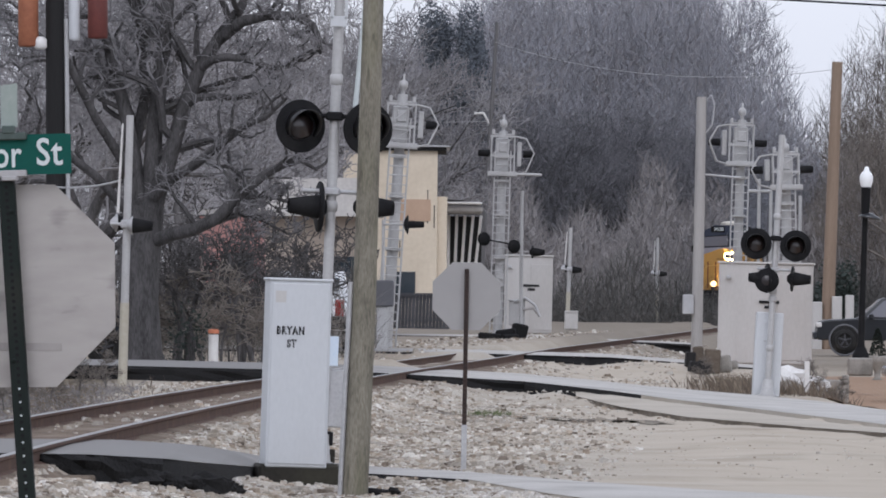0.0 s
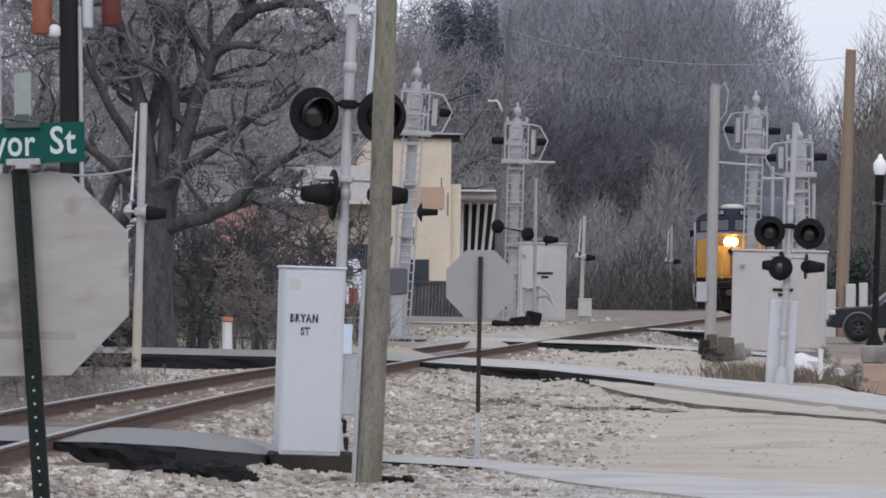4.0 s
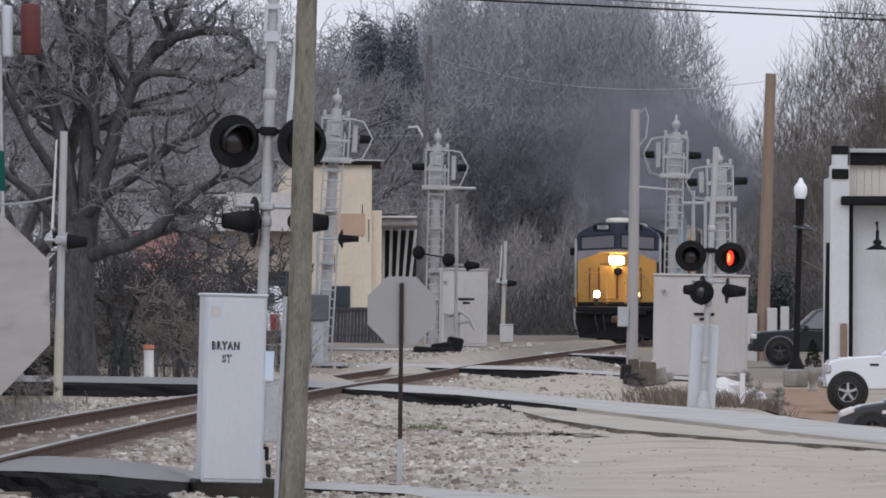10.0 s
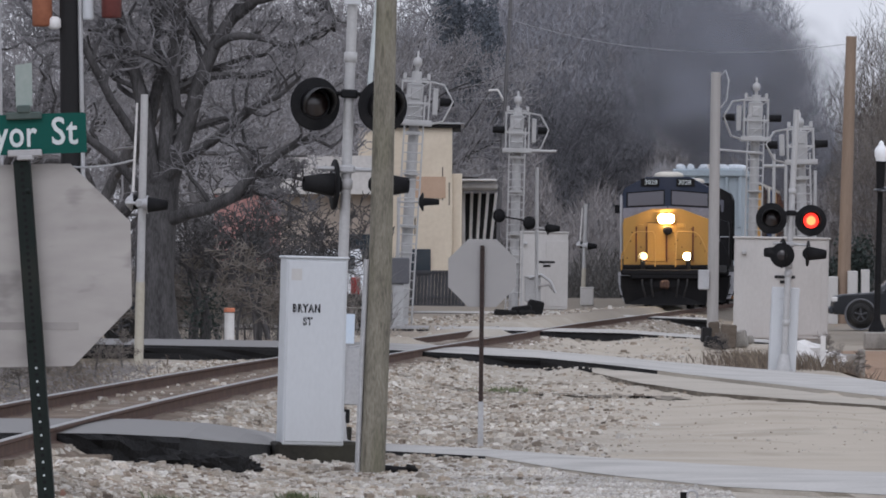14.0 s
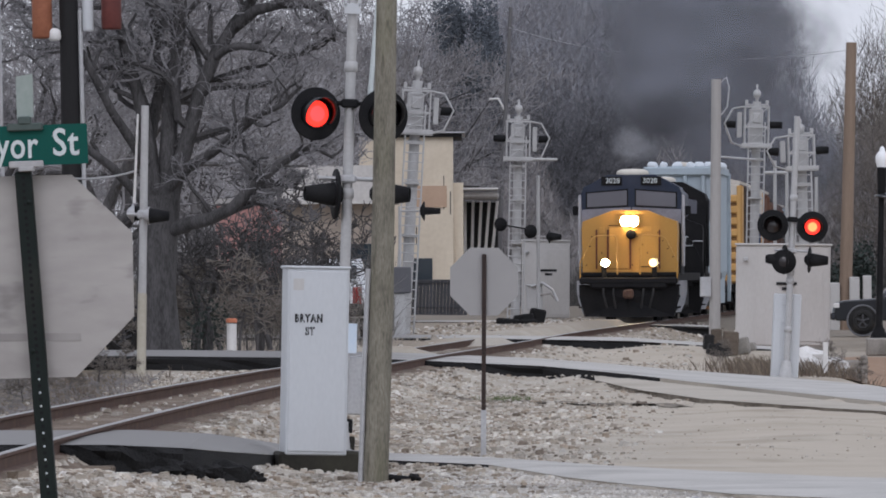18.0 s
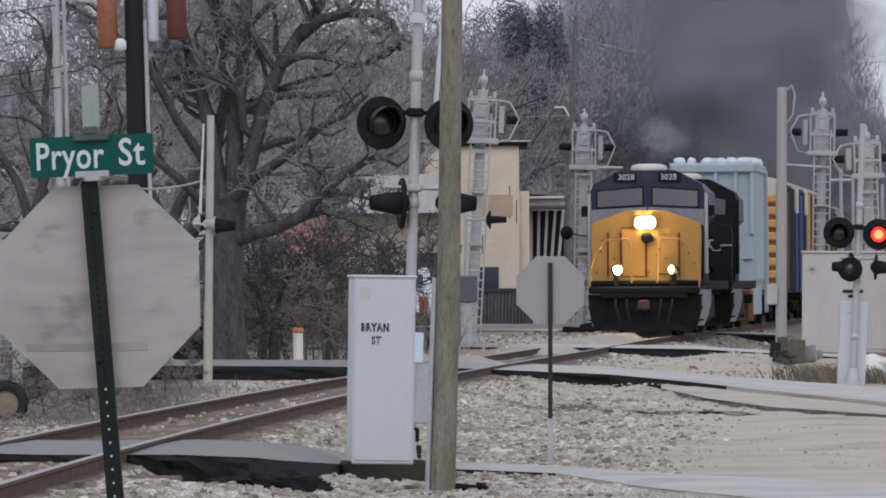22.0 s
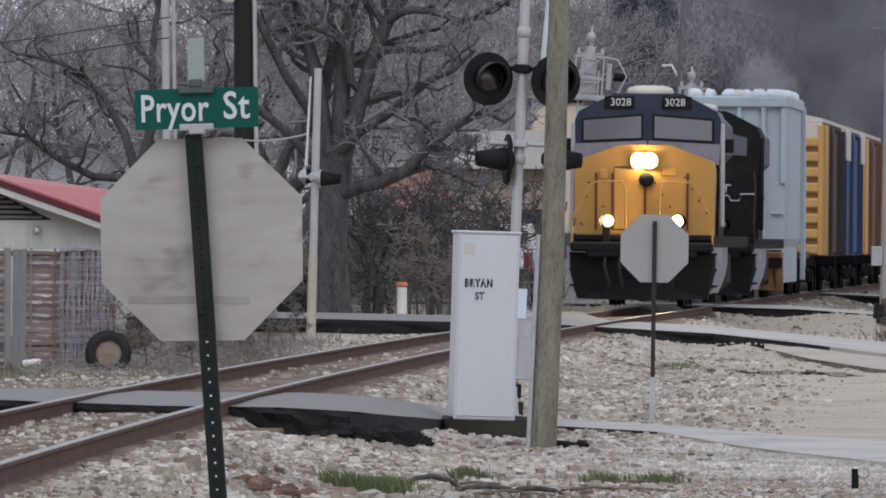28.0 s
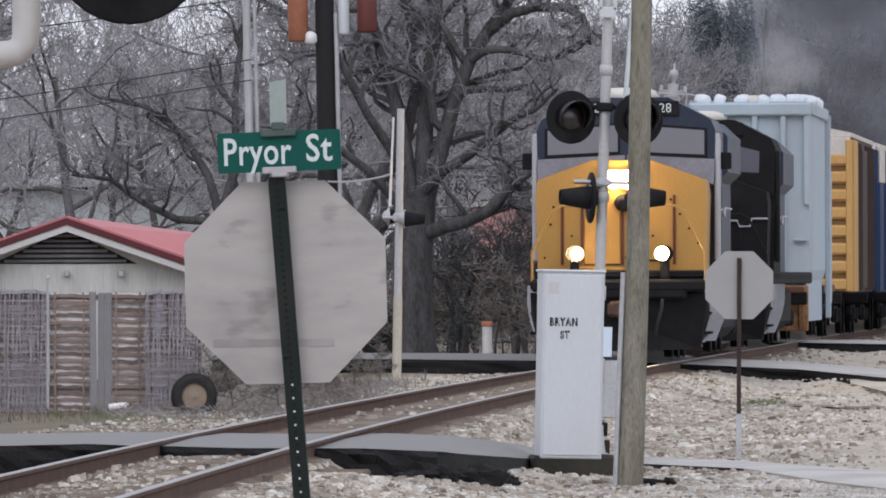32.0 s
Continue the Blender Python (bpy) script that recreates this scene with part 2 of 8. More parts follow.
POLEWOOD = surface("weathered_pole_wood", (0.27, 0.25, 0.2), (0.11, 0.1, 0.078), 0.9, grain=22, stain=2.5, stretch=(3, 3, 0.7), amount=0.6, bump=0.5, dirt=(0.15, 0.145, 0.09), dirt_amount=0.6, smudge=((0.08, 0.07, 0.055), 6.0, 0.55))
POLETAN = surface("tan_pole_wood", (0.29, 0.215, 0.16), (0.21, 0.155, 0.115), 0.9, grain=12, stain=1, stretch=(5, 5, 0.3), amount=0.7, bump=0.4)
POLEDARK = surface("creosote_pole", (0.012, 0.0115, 0.012), (0.022, 0.021, 0.021), 0.85, grain=16, stain=1.5, stretch=(6, 6, 0.3), bump=0.4)
POLEFAR = surface("greyed_distant_pole", (0.16, 0.155, 0.157), (0.12, 0.117, 0.118), 0.9, grain=8, stain=1.2, stretch=(5, 5, 0.3), bump=0.3)
POLEGREY = surface("grey_pole", (0.4, 0.38, 0.36), (0.28, 0.27, 0.26), 0.9, grain=14, stain=1.2, stretch=(5, 5, 0.3), bump=0.4)
BLACKPAINT = surface("flat_black_paint", (0.008, 0.008, 0.009), (0.014, 0.014, 0.015), 0.75, grain=40, stain=4, bump=0.05, dirt=(0.035, 0.034, 0.033), dirt_amount=0.3, spec=0.15)
HOODPAINT = surface("satin_black_hood", (0.01, 0.01, 0.011), (0.016, 0.016, 0.017), 0.28, grain=40, stain=4, bump=0.03, spec=0.7)
LETTER = surface("black_stencil_paint", (0.02, 0.02, 0.022), None, 0.8, bump=0)
LENSDARK = glassy("unlit_red_lens", (0.008, 0.003, 0.003), 0.35)
LENSLIT = glow("lit_red_lens", (1.0, 0.035, 0.018), 1.9)
LENSCORE = glow("lit_red_core", (1.0, 0.13, 0.035), 4.5)
LENSDIM = glow("faint_red_lens", (1.0, 0.06, 0.05), 0.55)
LENSDEEP = glow("lit_deep_red_core", (1.0, 0.03, 0.025), 3.4)
HEAD = glow("lit_headlight", (1.0, 0.72, 0.33), 300.0)
HEADDIM = glow("dim_headlight", (1.0, 0.55, 0.2), 5.0)
ORANGE = surface("orange_cap", (0.55, 0.2, 0.11), (0.48, 0.16, 0.08), 0.6, bump=0.02)
WHITEPLASTIC = surface("white_plastic", (0.74, 0.73, 0.71), (0.6, 0.58, 0.56), 0.6, grain=20, stain=4, bump=0.05)
BARK = surface("grey_bark", (0.125, 0.119, 0.119), (0.042, 0.04, 0.04), 0.95, grain=12, stain=2, stretch=(3, 3, 0.7), amount=0.7, bump=0.8, relief=0.04, vary=0.25)
CROWNTWIG = surface("dark_crown_twigs", (0.24, 0.232, 0.238), (0.13, 0.126, 0.13), 0.95, grain=4, stain=0.5, bump=0, vary=0.2)
TWIG = surface("bare_twigs", (0.33, 0.32, 0.326), (0.2, 0.193, 0.198), 0.95, grain=4, stain=0.5, bump=0, vary=0.3)
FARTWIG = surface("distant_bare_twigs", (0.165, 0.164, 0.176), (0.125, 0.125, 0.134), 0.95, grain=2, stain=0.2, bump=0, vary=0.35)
WARMTWIG = surface("warm_bare_twigs", (0.19, 0.168, 0.148), (0.13, 0.115, 0.102), 0.95, grain=3, stain=0.3, bump=0, vary=0.25)
LEAFDARK = island_surface("evergreen_leaves", [(0.034, 0.044, 0.04), (0.04, 0.051, 0.046), (0.048, 0.059, 0.052)], grain=10)
DRYGRASS = island_surface("dry_grass", [(0.19, 0.15, 0.115), (0.11, 0.09, 0.075), (0.27, 0.225, 0.17)], grain=10)
GREENGRASS = island_surface("green_grass", [(0.13, 0.165, 0.075), (0.09, 0.115, 0.055), (0.2, 0.21, 0.115)], grain=10)
LOCOYELLOW = surface("locomotive_yellow", (0.44, 0.245, 0.057), (0.34, 0.185, 0.045), 0.45, grain=20, stain=1.2, amount=0.35, bump=0.02, dirt=(0.3, 0.17, 0.05), dirt_amount=0.45)
LOCOBLUE = surface("locomotive_dark_blue", (0.022, 0.031, 0.058), (0.015, 0.021, 0.04), 0.45, grain=20, stain=1, bump=0.02, dirt=(0.09, 0.09, 0.1), dirt_amount=0.3)
LOCOGREY = surface("locomotive_pale_grey", (0.42, 0.42, 0.44), (0.32, 0.32, 0.34), 0.5, grain=20, stain=2, bump=0.02, dirt=(0.3, 0.28, 0.26), dirt_amount=0.4)
LOCOBLACK = surface("grimy_black", (0.009, 0.009, 0.0105), (0.017, 0.0165, 0.017), 0.75, grain=20, stain=2, bump=0.1, dirt=(0.028, 0.025, 0.024), dirt_amount=0.4, spec=0.12)
HOPPERBLUE = surface("pale_blue_grey_freight_paint", (0.42, 0.49, 0.54), (0.35, 0.41, 0.455), 0.6, grain=12, stain=0.7, amount=0.35, bump=0.03, dirt=(0.26, 0.24, 0.22), dirt_amount=0.35, stretch=(1, 1, 0.4))
BOXYELLOW = surface("faded_yellow_freight_paint", (0.58, 0.35, 0.125), (0.47, 0.27, 0.09), 0.65, grain=12, stain=0.7, amount=0.4, bump=0.03, dirt=(0.3, 0.15, 0.07), dirt_amount=0.4, stretch=(1, 1, 0.4))
BOXSIDE = surface("tan_brown_freight_side", (0.06, 0.038, 0.029), (0.038, 0.025, 0.02), 0.7, grain=12, stain=1, bump=0.03, stretch=(1, 1, 0.3))
# Darker ochre that paints the shadow lines between the ribs of a yellow end.
BOXRIBSHADE = surface("ochre_rib_shade", (0.24, 0.135, 0.05), (0.17, 0.095, 0.04), 0.8, grain=12, stain=2)
BOXTOP = surface("pale_freight_roof", (0.62, 0.58, 0.52), (0.5, 0.46, 0.4), 0.65, grain=12, stain=1, bump=0.03)
BOXBLUE = surface("blue_freight_paint", (0.0095, 0.03, 0.092), (0.013, 0.038, 0.11), 0.6, grain=12, stain=1, bump=0.03, dirt=(0.06, 0.075, 0.12), dirt_amount=0.3, stretch=(1, 1, 0.3))
BOXBROWN = surface("brown_freight_paint", (0.16, 0.075, 0.045), (0.11, 0.05, 0.032), 0.7, grain=12, stain=1, bump=0.03, dirt=(0.07, 0.05, 0.04), dirt_amount=0.5, stretch=(1, 1, 0.3))
WINDOWDARK = glassy("dark_window_glass", (0.03, 0.04, 0.05), 0.06)
# Base colour lightened to stand for pale reflections in the panes.
WINDSHIELD = glassy("reflection_pale_glass", (0.13, 0.13, 0.15), 0.06)
PANELGREY = surface("dull_blue_grey_paint", (0.24, 0.24, 0.275), (0.17, 0.17, 0.2), 0.55, grain=14, stain=2, bump=0.02, dirt=(0.1, 0.09, 0.09), dirt_amount=0.5)
BRICKWHITE = surface("white_painted_masonry", (0.7, 0.7, 0.7), (0.6, 0.6, 0.6), 0.8, grain=10, stain=0.8, bump=0.2, dirt=(0.5, 0.49, 0.47), dirt_amount=0.4)
bn, bl = BRICKWHITE.node_tree.nodes, BRICKWHITE.node_tree.links
courses, turn_up, relief_ = bn.new("ShaderNodeTexBrick"), bn.new("ShaderNodeMapping"), bn.new("ShaderNodeBump")
courses.inputs["Scale"].default_value = 4.4
turn_up.inputs["Rotation"].default_value = (radians(90), 0, 0)
relief_.inputs["Strength"].default_value, relief_.inputs["Distance"].default_value = 0.7, 0.03
bl.new(bn["Texture Coordinate"].outputs["Object"], turn_up.inputs["Vector"])
bl.new(turn_up.outputs[0], courses.inputs["Vector"])
bl.new(courses.outputs["Fac"], relief_.inputs["Height"])
relief_.invert = True
bl.new(relief_.outputs[0], bn["Principled BSDF"].inputs["Normal"])
CREAM = surface("cream_cornice_metal", (0.62, 0.57, 0.5), (0.54, 0.5, 0.43), 0.6, grain=10, stain=1, bump=0.05)
TANWALL = surface("tan_stucco", (0.7, 0.615, 0.49), (0.59, 0.51, 0.395), 0.9, grain=6, stain=0.6, bump=0.1, dirt=(0.42, 0.34, 0.25), dirt_amount=0.4)
REDROOF = surface("red_metal_roof", (0.46, 0.15, 0.155), (0.4, 0.12, 0.125), 0.5, grain=10, stain=1, bump=0.03, dirt=(0.45, 0.2, 0.2), dirt_amount=0.5)
SHEDWALL = surface("whitewashed_boards", (0.55, 0.55, 0.52), (0.4, 0.4, 0.37), 0.85, grain=10, stain=1.2, stretch=(3, 3, 0.5), bump=0.3, dirt=(0.26, 0.25, 0.23), dirt_amount=0.5)
LATTICE = surface("rusty_lattice", (0.23, 0.175, 0.15), (0.14, 0.105, 0.09), 0.9, grain=14, stain=1, bump=0.3, vary=0.3)
GREYBOARD = surface("silvered_boards", (0.24, 0.232, 0.235), (0.15, 0.143, 0.142), 0.9, grain=14, stain=1.5, stretch=(4, 4, 0.4), bump=0.4, vary=0.2)
GREYDARK = surface("dark_weathered_boards", (0.07, 0.07, 0.075), (0.045, 0.045, 0.05), 0.9, grain=14, stain=1.5, stretch=(4, 4, 0.4), bump=0.4, vary=0.2)
RUBBER = surface("black_rubber", (0.014, 0.014, 0.014), (0.025, 0.024, 0.023), 0.75, grain=30, stain=4, bump=0.2, dirt=(0.08, 0.07, 0.06), dirt_amount=0.4)
HUBTAN = surface("tan_wheel_disc", (0.3, 0.24, 0.18), (0.22, 0.17, 0.13), 0.85, grain=20, stain=5)
CARBLUE = glassy("dark_blue_car_paint", (0.007, 0.009, 0.013), 0.3)
CARWHITE = glassy("white_car_paint", (0.72, 0.74, 0.76), 0.25)
CARGREY = glassy("dark_grey_car_paint", (0.03, 0.034, 0.042), 0.2)
CHROME = surface("chrome", (0.6, 0.6, 0.62), (0.5, 0.5, 0.52), 0.2, 0.9, bump=0)
BRICKRED = surface("brown_clay_brick", (0.2, 0.11, 0.08), (0.14, 0.08, 0.06), 0.9, grain=20, stain=3, bump=0.3, vary=0.2)
BRICKPAVE = surface("orange_brick_paving", (0.36, 0.245, 0.165), (0.29, 0.19, 0.125), 0.9, grain=12, stain=2, bump=0.2)
PINKWALL = surface("faded_red_wall", (0.42, 0.23, 0.21), (0.3, 0.16, 0.145), 0.9, grain=6, stain=0.7, bump=0.1)
RUSTPANEL = surface("rust_and_ochre_steel", (0.36, 0.19, 0.08), (0.16, 0.08, 0.045), 0.85, grain=9, stain=3, amount=0.8, bump=0.2, dirt=(0.4, 0.36, 0.32), dirt_amount=0.6)
RUSTORANGE = surface("rust_orange_paint", (0.3, 0.115, 0.06), (0.22, 0.08, 0.042), 0.7, grain=12, stain=3, bump=0.05)
FROSTED = surface("frosted_globe", (0.85, 0.86, 0.86), (0.78, 0.79, 0.8), 0.3, bump=0)


def ground_surface():
    """Pale gravel by the line, sandy dirt on the open lot, brown soil on the verge and in the foreground."""
    m = surface("gravel_and_dirt", (0.48, 0.445, 0.385), (0.33, 0.29, 0.235), 0.95, grain=16, stain=0.6, amount=0.7, bump=0.5, dirt=(0.38, 0.3, 0.21), dirt_amount=0.5, relief=0.06)
    n, l = m.node_tree.nodes, m.node_tree.links
    bs = n["Principled BSDF"]
    first = bs.inputs["Base Color"].links[0].from_socket
    co, sep = n.new("ShaderNodeTexCoord"), n.new("ShaderNodeSeparateXYZ")
    l.new(co.outputs["Object"], sep.inputs[0])
    wob = n.new("ShaderNodeTexNoise")
    wob.inputs["Scale"].default_value, wob.inputs["Detail"].default_value = 0.35, 6
    l.new(co.outputs["Object"], wob.inputs["Vector"])

    def ramp(sock, a, b, wobble):
        ad = n.new("ShaderNodeMath")
        ad.operation = "MULTIPLY_ADD"
        ad.inputs[1].default_value = wobble
        l.new(wob.outputs[0], ad.inputs[0])
        l.new(sock, ad.inputs[2])
        r = n.new("ShaderNodeMapRange")
        r.interpolation_type = "SMOOTHSTEP"
        r.inputs["From Min"].default_value, r.inputs["From Max"].default_value = a + wobble / 2, b + wobble / 2
        l.new(ad.outputs[0], r.inputs["Value"])
        return r.outputs[0]

    def times(a, b):
        t = n.new("ShaderNodeMath")
        t.operation = "MULTIPLY"
        l.new(a, t.inputs[0])
        l.new(b, t.inputs[1])
        return t.outputs[0]

    def over(base, colour_a, colour_b, scale, mask):
        nz = n.new("ShaderNodeTexNoise")
        nz.inputs["Scale"].default_value, nz.inputs["Detail"].default_value = scale, 6
        l.new(co.outputs["Object"], nz.inputs["Vector"])
        c = n.new("ShaderNodeMix")
        c.data_type = "RGBA"
        c.inputs["A"].default_value, c.inputs["B"].default_value = (*colour_a, 1), (*colour_b, 1)
        l.new(nz.outputs[0], c.inputs["Factor"])
        x = n.new("ShaderNodeMix")
        x.data_type = "RGBA"
        l.new(base, x.inputs["A"])
        l.new(c.outputs["Result"], x.inputs["B"])
        l.new(mask, x.inputs["Factor"])
        return x.outputs["Result"]

    lot = times(ramp(sep.outputs["X"], 0.5, 4.0, 3.0), ramp(sep.outputs["Y"], 84, 92, 6.0))
    c = over(first, (0.52, 0.47, 0.395), (0.37, 0.315, 0.245), 0.6, lot)
    verge = times(ramp(sep.outputs["X"], -5.0, -6.4, 1.5), ramp(sep.outputs["Y"], 92, 104, 8.0))
    c = over(c, (0.2, 0.165, 0.115), (0.1, 0.085, 0.065), 1.5, verge)
    front = times(ramp(sep.outputs["Y"], 80, 76, 5.0), ramp(sep.outputs["X"], -4.0, -2.6, 1.5))
    c = over(c, (0.3, 0.24, 0.18), (0.19, 0.13, 0.09), 1.2, front)
    mid_ground = times(ramp(sep.outputs["Y"], 178, 190, 6.0), ramp(sep.outputs["X"], 0.5, -1.5, 2.0))
    c = over(c, (0.36, 0.31, 0.245), (0.24, 0.2, 0.155), 0.5, mid_ground)
    far_ground = ramp(sep.outputs["Y"], 215, 290, 20.0)
    c = over(c, (0.27, 0.235, 0.19), (0.17, 0.145, 0.115), 0.3, far_ground)
    streak, shape_, mask = n.new("ShaderNodeTexNoise"), n.new("ShaderNodeMapping"), n.new("ShaderNodeMapRange")
    shape_.inputs["Scale"].default_value = (0.5, 0.22, 1)
    l.new(co.outputs["Object"], shape_.inputs["Vector"])
    l.new(shape_.outputs[0], streak.inputs["Vector"])
    streak.inputs["Scale"].default_value, streak.inputs["Detail"].default_value = 1.1, 8
    mask.inputs["From Min"].default_value, mask.inputs["From Max"].default_value, mask.inputs["To Max"].default_value = 0.52, 0.75, 0.6
    l.new(streak.outputs[0], mask.inputs["Value"])
    c = over(c, (0.27, 0.23, 0.175), (0.17, 0.14, 0.1), 3.0, mask.outputs[0])
    l.new(c, bs.inputs["Base Color"])
    return m


# ---- mesh builder ----
class Shape:
    """Gathers vertices and faces of one mesh."""

    def __init__(self):
        self.v, self.f, self.s, self.k, self.now = [], [], [], [], 0

    def add(self, verts, faces, smooth=False):
        k = len(self.v)
        self.v += [tuple(p) for p in verts]
        self.f += [tuple(i + k for i in f) for f in faces]
        self.s += [smooth] * len(faces)
        self.k += [self.now] * len(faces)
        return self

    def use(self, index):
        self.now = index
        return self

    def box(self, c, size, ch=0.0, m=None):
        hx, hy, hz = (q / 2 for q in size)
        m = Matrix.Translation(c) @ (m or Matrix())
        if not ch:
            vs = [m @ Vector((x * hx, y * hy, z * hz)) for z in (-1, 1) for y in (-1, 1) for x in (-1, 1)]
            return self.add(vs, [(0, 2, 3, 1), (4, 5, 7, 6), (0, 1, 5, 4), (2, 6, 7, 3), (0, 4, 6, 2), (1, 3, 7, 5)])
        ch = min(ch, hx * 0.9, hy * 0.9, hz * 0.9)
        vs, idx = [], {}
        for x in (-1, 1):
            for y in (-1, 1):
                for z in (-1, 1):
                    for a in range(3):
                        p = [x * hx, y * hy, z * hz]
                        for q in range(3):
                            if q != a:
                                p[q] -= (x, y, z)[q] * ch
                        idx[x, y, z, a] = len(vs)
                        vs.append(m @ Vector(p))
        fs = []
        for a in range(3):
            b, c2 = (a + 1) % 3, (a + 2) % 3
            for sg in (-1, 1):
                ring = []
                for p, q in ((-1, -1), (1, -1), (1, 1), (-1, 1)):
                    k = [0, 0, 0]
                    k[a], k[b], k[c2] = sg, p, q
                    ring.append(idx[(*k, a)])
                fs.append(tuple(ring if sg > 0 else ring[::-1]))
            for p in (-1, 1):
                for q in (-1, 1):
                    k0, k1 = [0, 0, 0], [0, 0, 0]
                    k0[a], k1[a] = -1, 1
                    k0[b] = k1[b] = p
                    k0[c2] = k1[c2] = q
                    quad = (idx[(*k0, b)], idx[(*k1, b)], idx[(*k1, c2)], idx[(*k0, c2)])
                    fs.append(quad if p * q < 0 else quad[::-1])
        for x in (-1, 1):
            for y in (-1, 1):
                for z in (-1, 1):
                    tri = tuple(idx[x, y, z, a] for a in range(3))
                    fs.append(tri if x * y * z > 0 else tri[::-1])
        return self.add(vs, fs)

    def tube(self, p0, p1, r0, r1=None, n=10, caps=True):
        return self.pipe([p0, p1], [r0, r0 if r1 is None else r1], n, caps)

    def pipe(self, pts, radii, n=8, caps=True):
        pts = [Vector(p) for p in pts]
        if not isinstance(radii, (list, tuple)):
            radii = [radii] * len(pts)
        vs, fs, k = [], [], len(pts)
        side = None
        for i, p in enumerate(pts):
            d = (pts[min(i + 1, k - 1)] - pts[max(i - 1, 0)]).normalized()
            if side is None:
                side = d.cross(Vector((0, 0, 1)) if abs(d.z) < 0.9 else Vector((1, 0, 0))).normalized()
            side = (side - d * side.dot(d)).normalized()
            up = d.cross(side)
            for j in range(n):
                a = 2 * math.pi * j / n
                vs.append(p + (side * math.cos(a) + up * math.sin(a)) * radii[i])
        for i in range(k - 1):
            for j in range(n):
                fs.append((i * n + j, i * n + (j + 1) % n, (i + 1) * n + (j + 1) % n, (i + 1) * n + j))
        self.add(vs, fs, n > 5)
        if caps:
            self.add(vs[:n], [tuple(range(n))[::-1]])
            self.add(vs[-n:], [tuple(range(n))])
        return self

    def lathe(self, profile, m=None, n=20, smooth=True):
        """profile: (radius, height) pairs turned about z, then placed by m."""
        m = m or Matrix()
        vs = [m @ Vector((r * math.cos(2 * math.pi * j / n), r * math.sin(2 * math.pi * j / n), h)) for r, h in profile for j in range(n)]
        fs = [(i * n + j, i * n + (j + 1) % n, (i + 1) * n + (j + 1) % n, (i + 1) * n + j) for i in range(len(profile) - 1) for j in range(n)]
        return self.add(vs, fs, smooth)

    def prism(self, poly, depth, m=None):
        """poly in the x-z plane, pushed along y from 0 to depth."""
        m = m or Matrix()
        k = len(poly)
        vs = [m @ Vector((x, 0, z)) for x, z in poly] + [m @ Vector((x, depth, z)) for x, z in poly]
        fs = [tuple(range(k)), tuple(range(2 * k - 1, k - 1, -1))]
        fs += [((i + 1) % k, i, i + k, (i + 1) % k + k) for i in range(k)]
        return self.add(vs, fs)

    def mesh(self, name, material):
        me = bpy.data.meshes.new(name)
        me.from_pydata(self.v, [], self.f)
        me.polygons.foreach_set("use_smooth", self.s)
        for q in material if isinstance(material, (list, tuple)) else [material]:
            me.materials.append(q)
        me.polygons.foreach_set("material_index", self.k)
        me.update()
        return me


def part(name, shape, material, parent=None, label="", m=None):
    ob = new(name, shape.mesh(name, material))
    if parent is not None:
        ob.parent = parent
    if m is not None:
        ob.matrix_basis = m
    return tagged(ob, label)


def thing(name, m, label, category, group="", kind=""):
    ob = new(name)
    ob.empty_display_size = 0.2
    ob.matrix_basis = m
    return tagged(ob, label, category, group, kind)


def structure(name, shape, material, label, category="", kind="structure"):
    return tagged(new(name, shape.mesh(name, material)), label, category or name.replace("_", " "), kind=kind)


def letters(name, text, size, material, parent, m, depth=0.002, bold=0.0, wide=1.0, gap=1.0):
    """Raised lettering in the built-in font, as a mesh, centred on its own origin."""
    cu = bpy.data.curves.new(name, "FONT")
    cu.body, cu.size, cu.extrude, cu.align_x, cu.align_y = text, size, depth, "CENTER", "CENTER"
    cu.resolution_u, cu.offset, cu.space_character = 3, bold, gap
    tmp = bpy.data.objects.new(name, cu)
    me = bpy.data.meshes.new_from_object(tmp)
    bpy.data.objects.remove(tmp)
    me.materials.append(material)
    ob = new(name, me)
    me.transform(Matrix.Diagonal((wide, 1, 1, 1)))
    ob.parent, ob.matrix_basis = parent, m
    return ob


def leaning(x, y, z, top_x, top_z, turn=0.0):
    """The pose of an upright whose top leans sideways to top_x."""
    return pose(x, y, z, 0, math.degrees(math.atan2(top_x - x, top_z - z)), turn)


def smooth(a, b, v):
    u = min(1.0, max(0.0, (v - a) / (b - a)))
    return u * u * (3 - 2 * u)


# ---- the railway line ----
def track_x(y):
    u = (y - 222) / 148
    return 0.258 * u**4 - 1.095 * u**3 + 0.892 * u**2 + 9.041 * u + 2.047 - 0.35 * smooth(190, 240, y)


def track_turn(y):
    """Heading of the line at y, in degrees to the right of straight ahead."""
    return math.degrees(math.atan2(track_x(y + 1) - track_x(y - 1), 2))


RAIL = 0.57


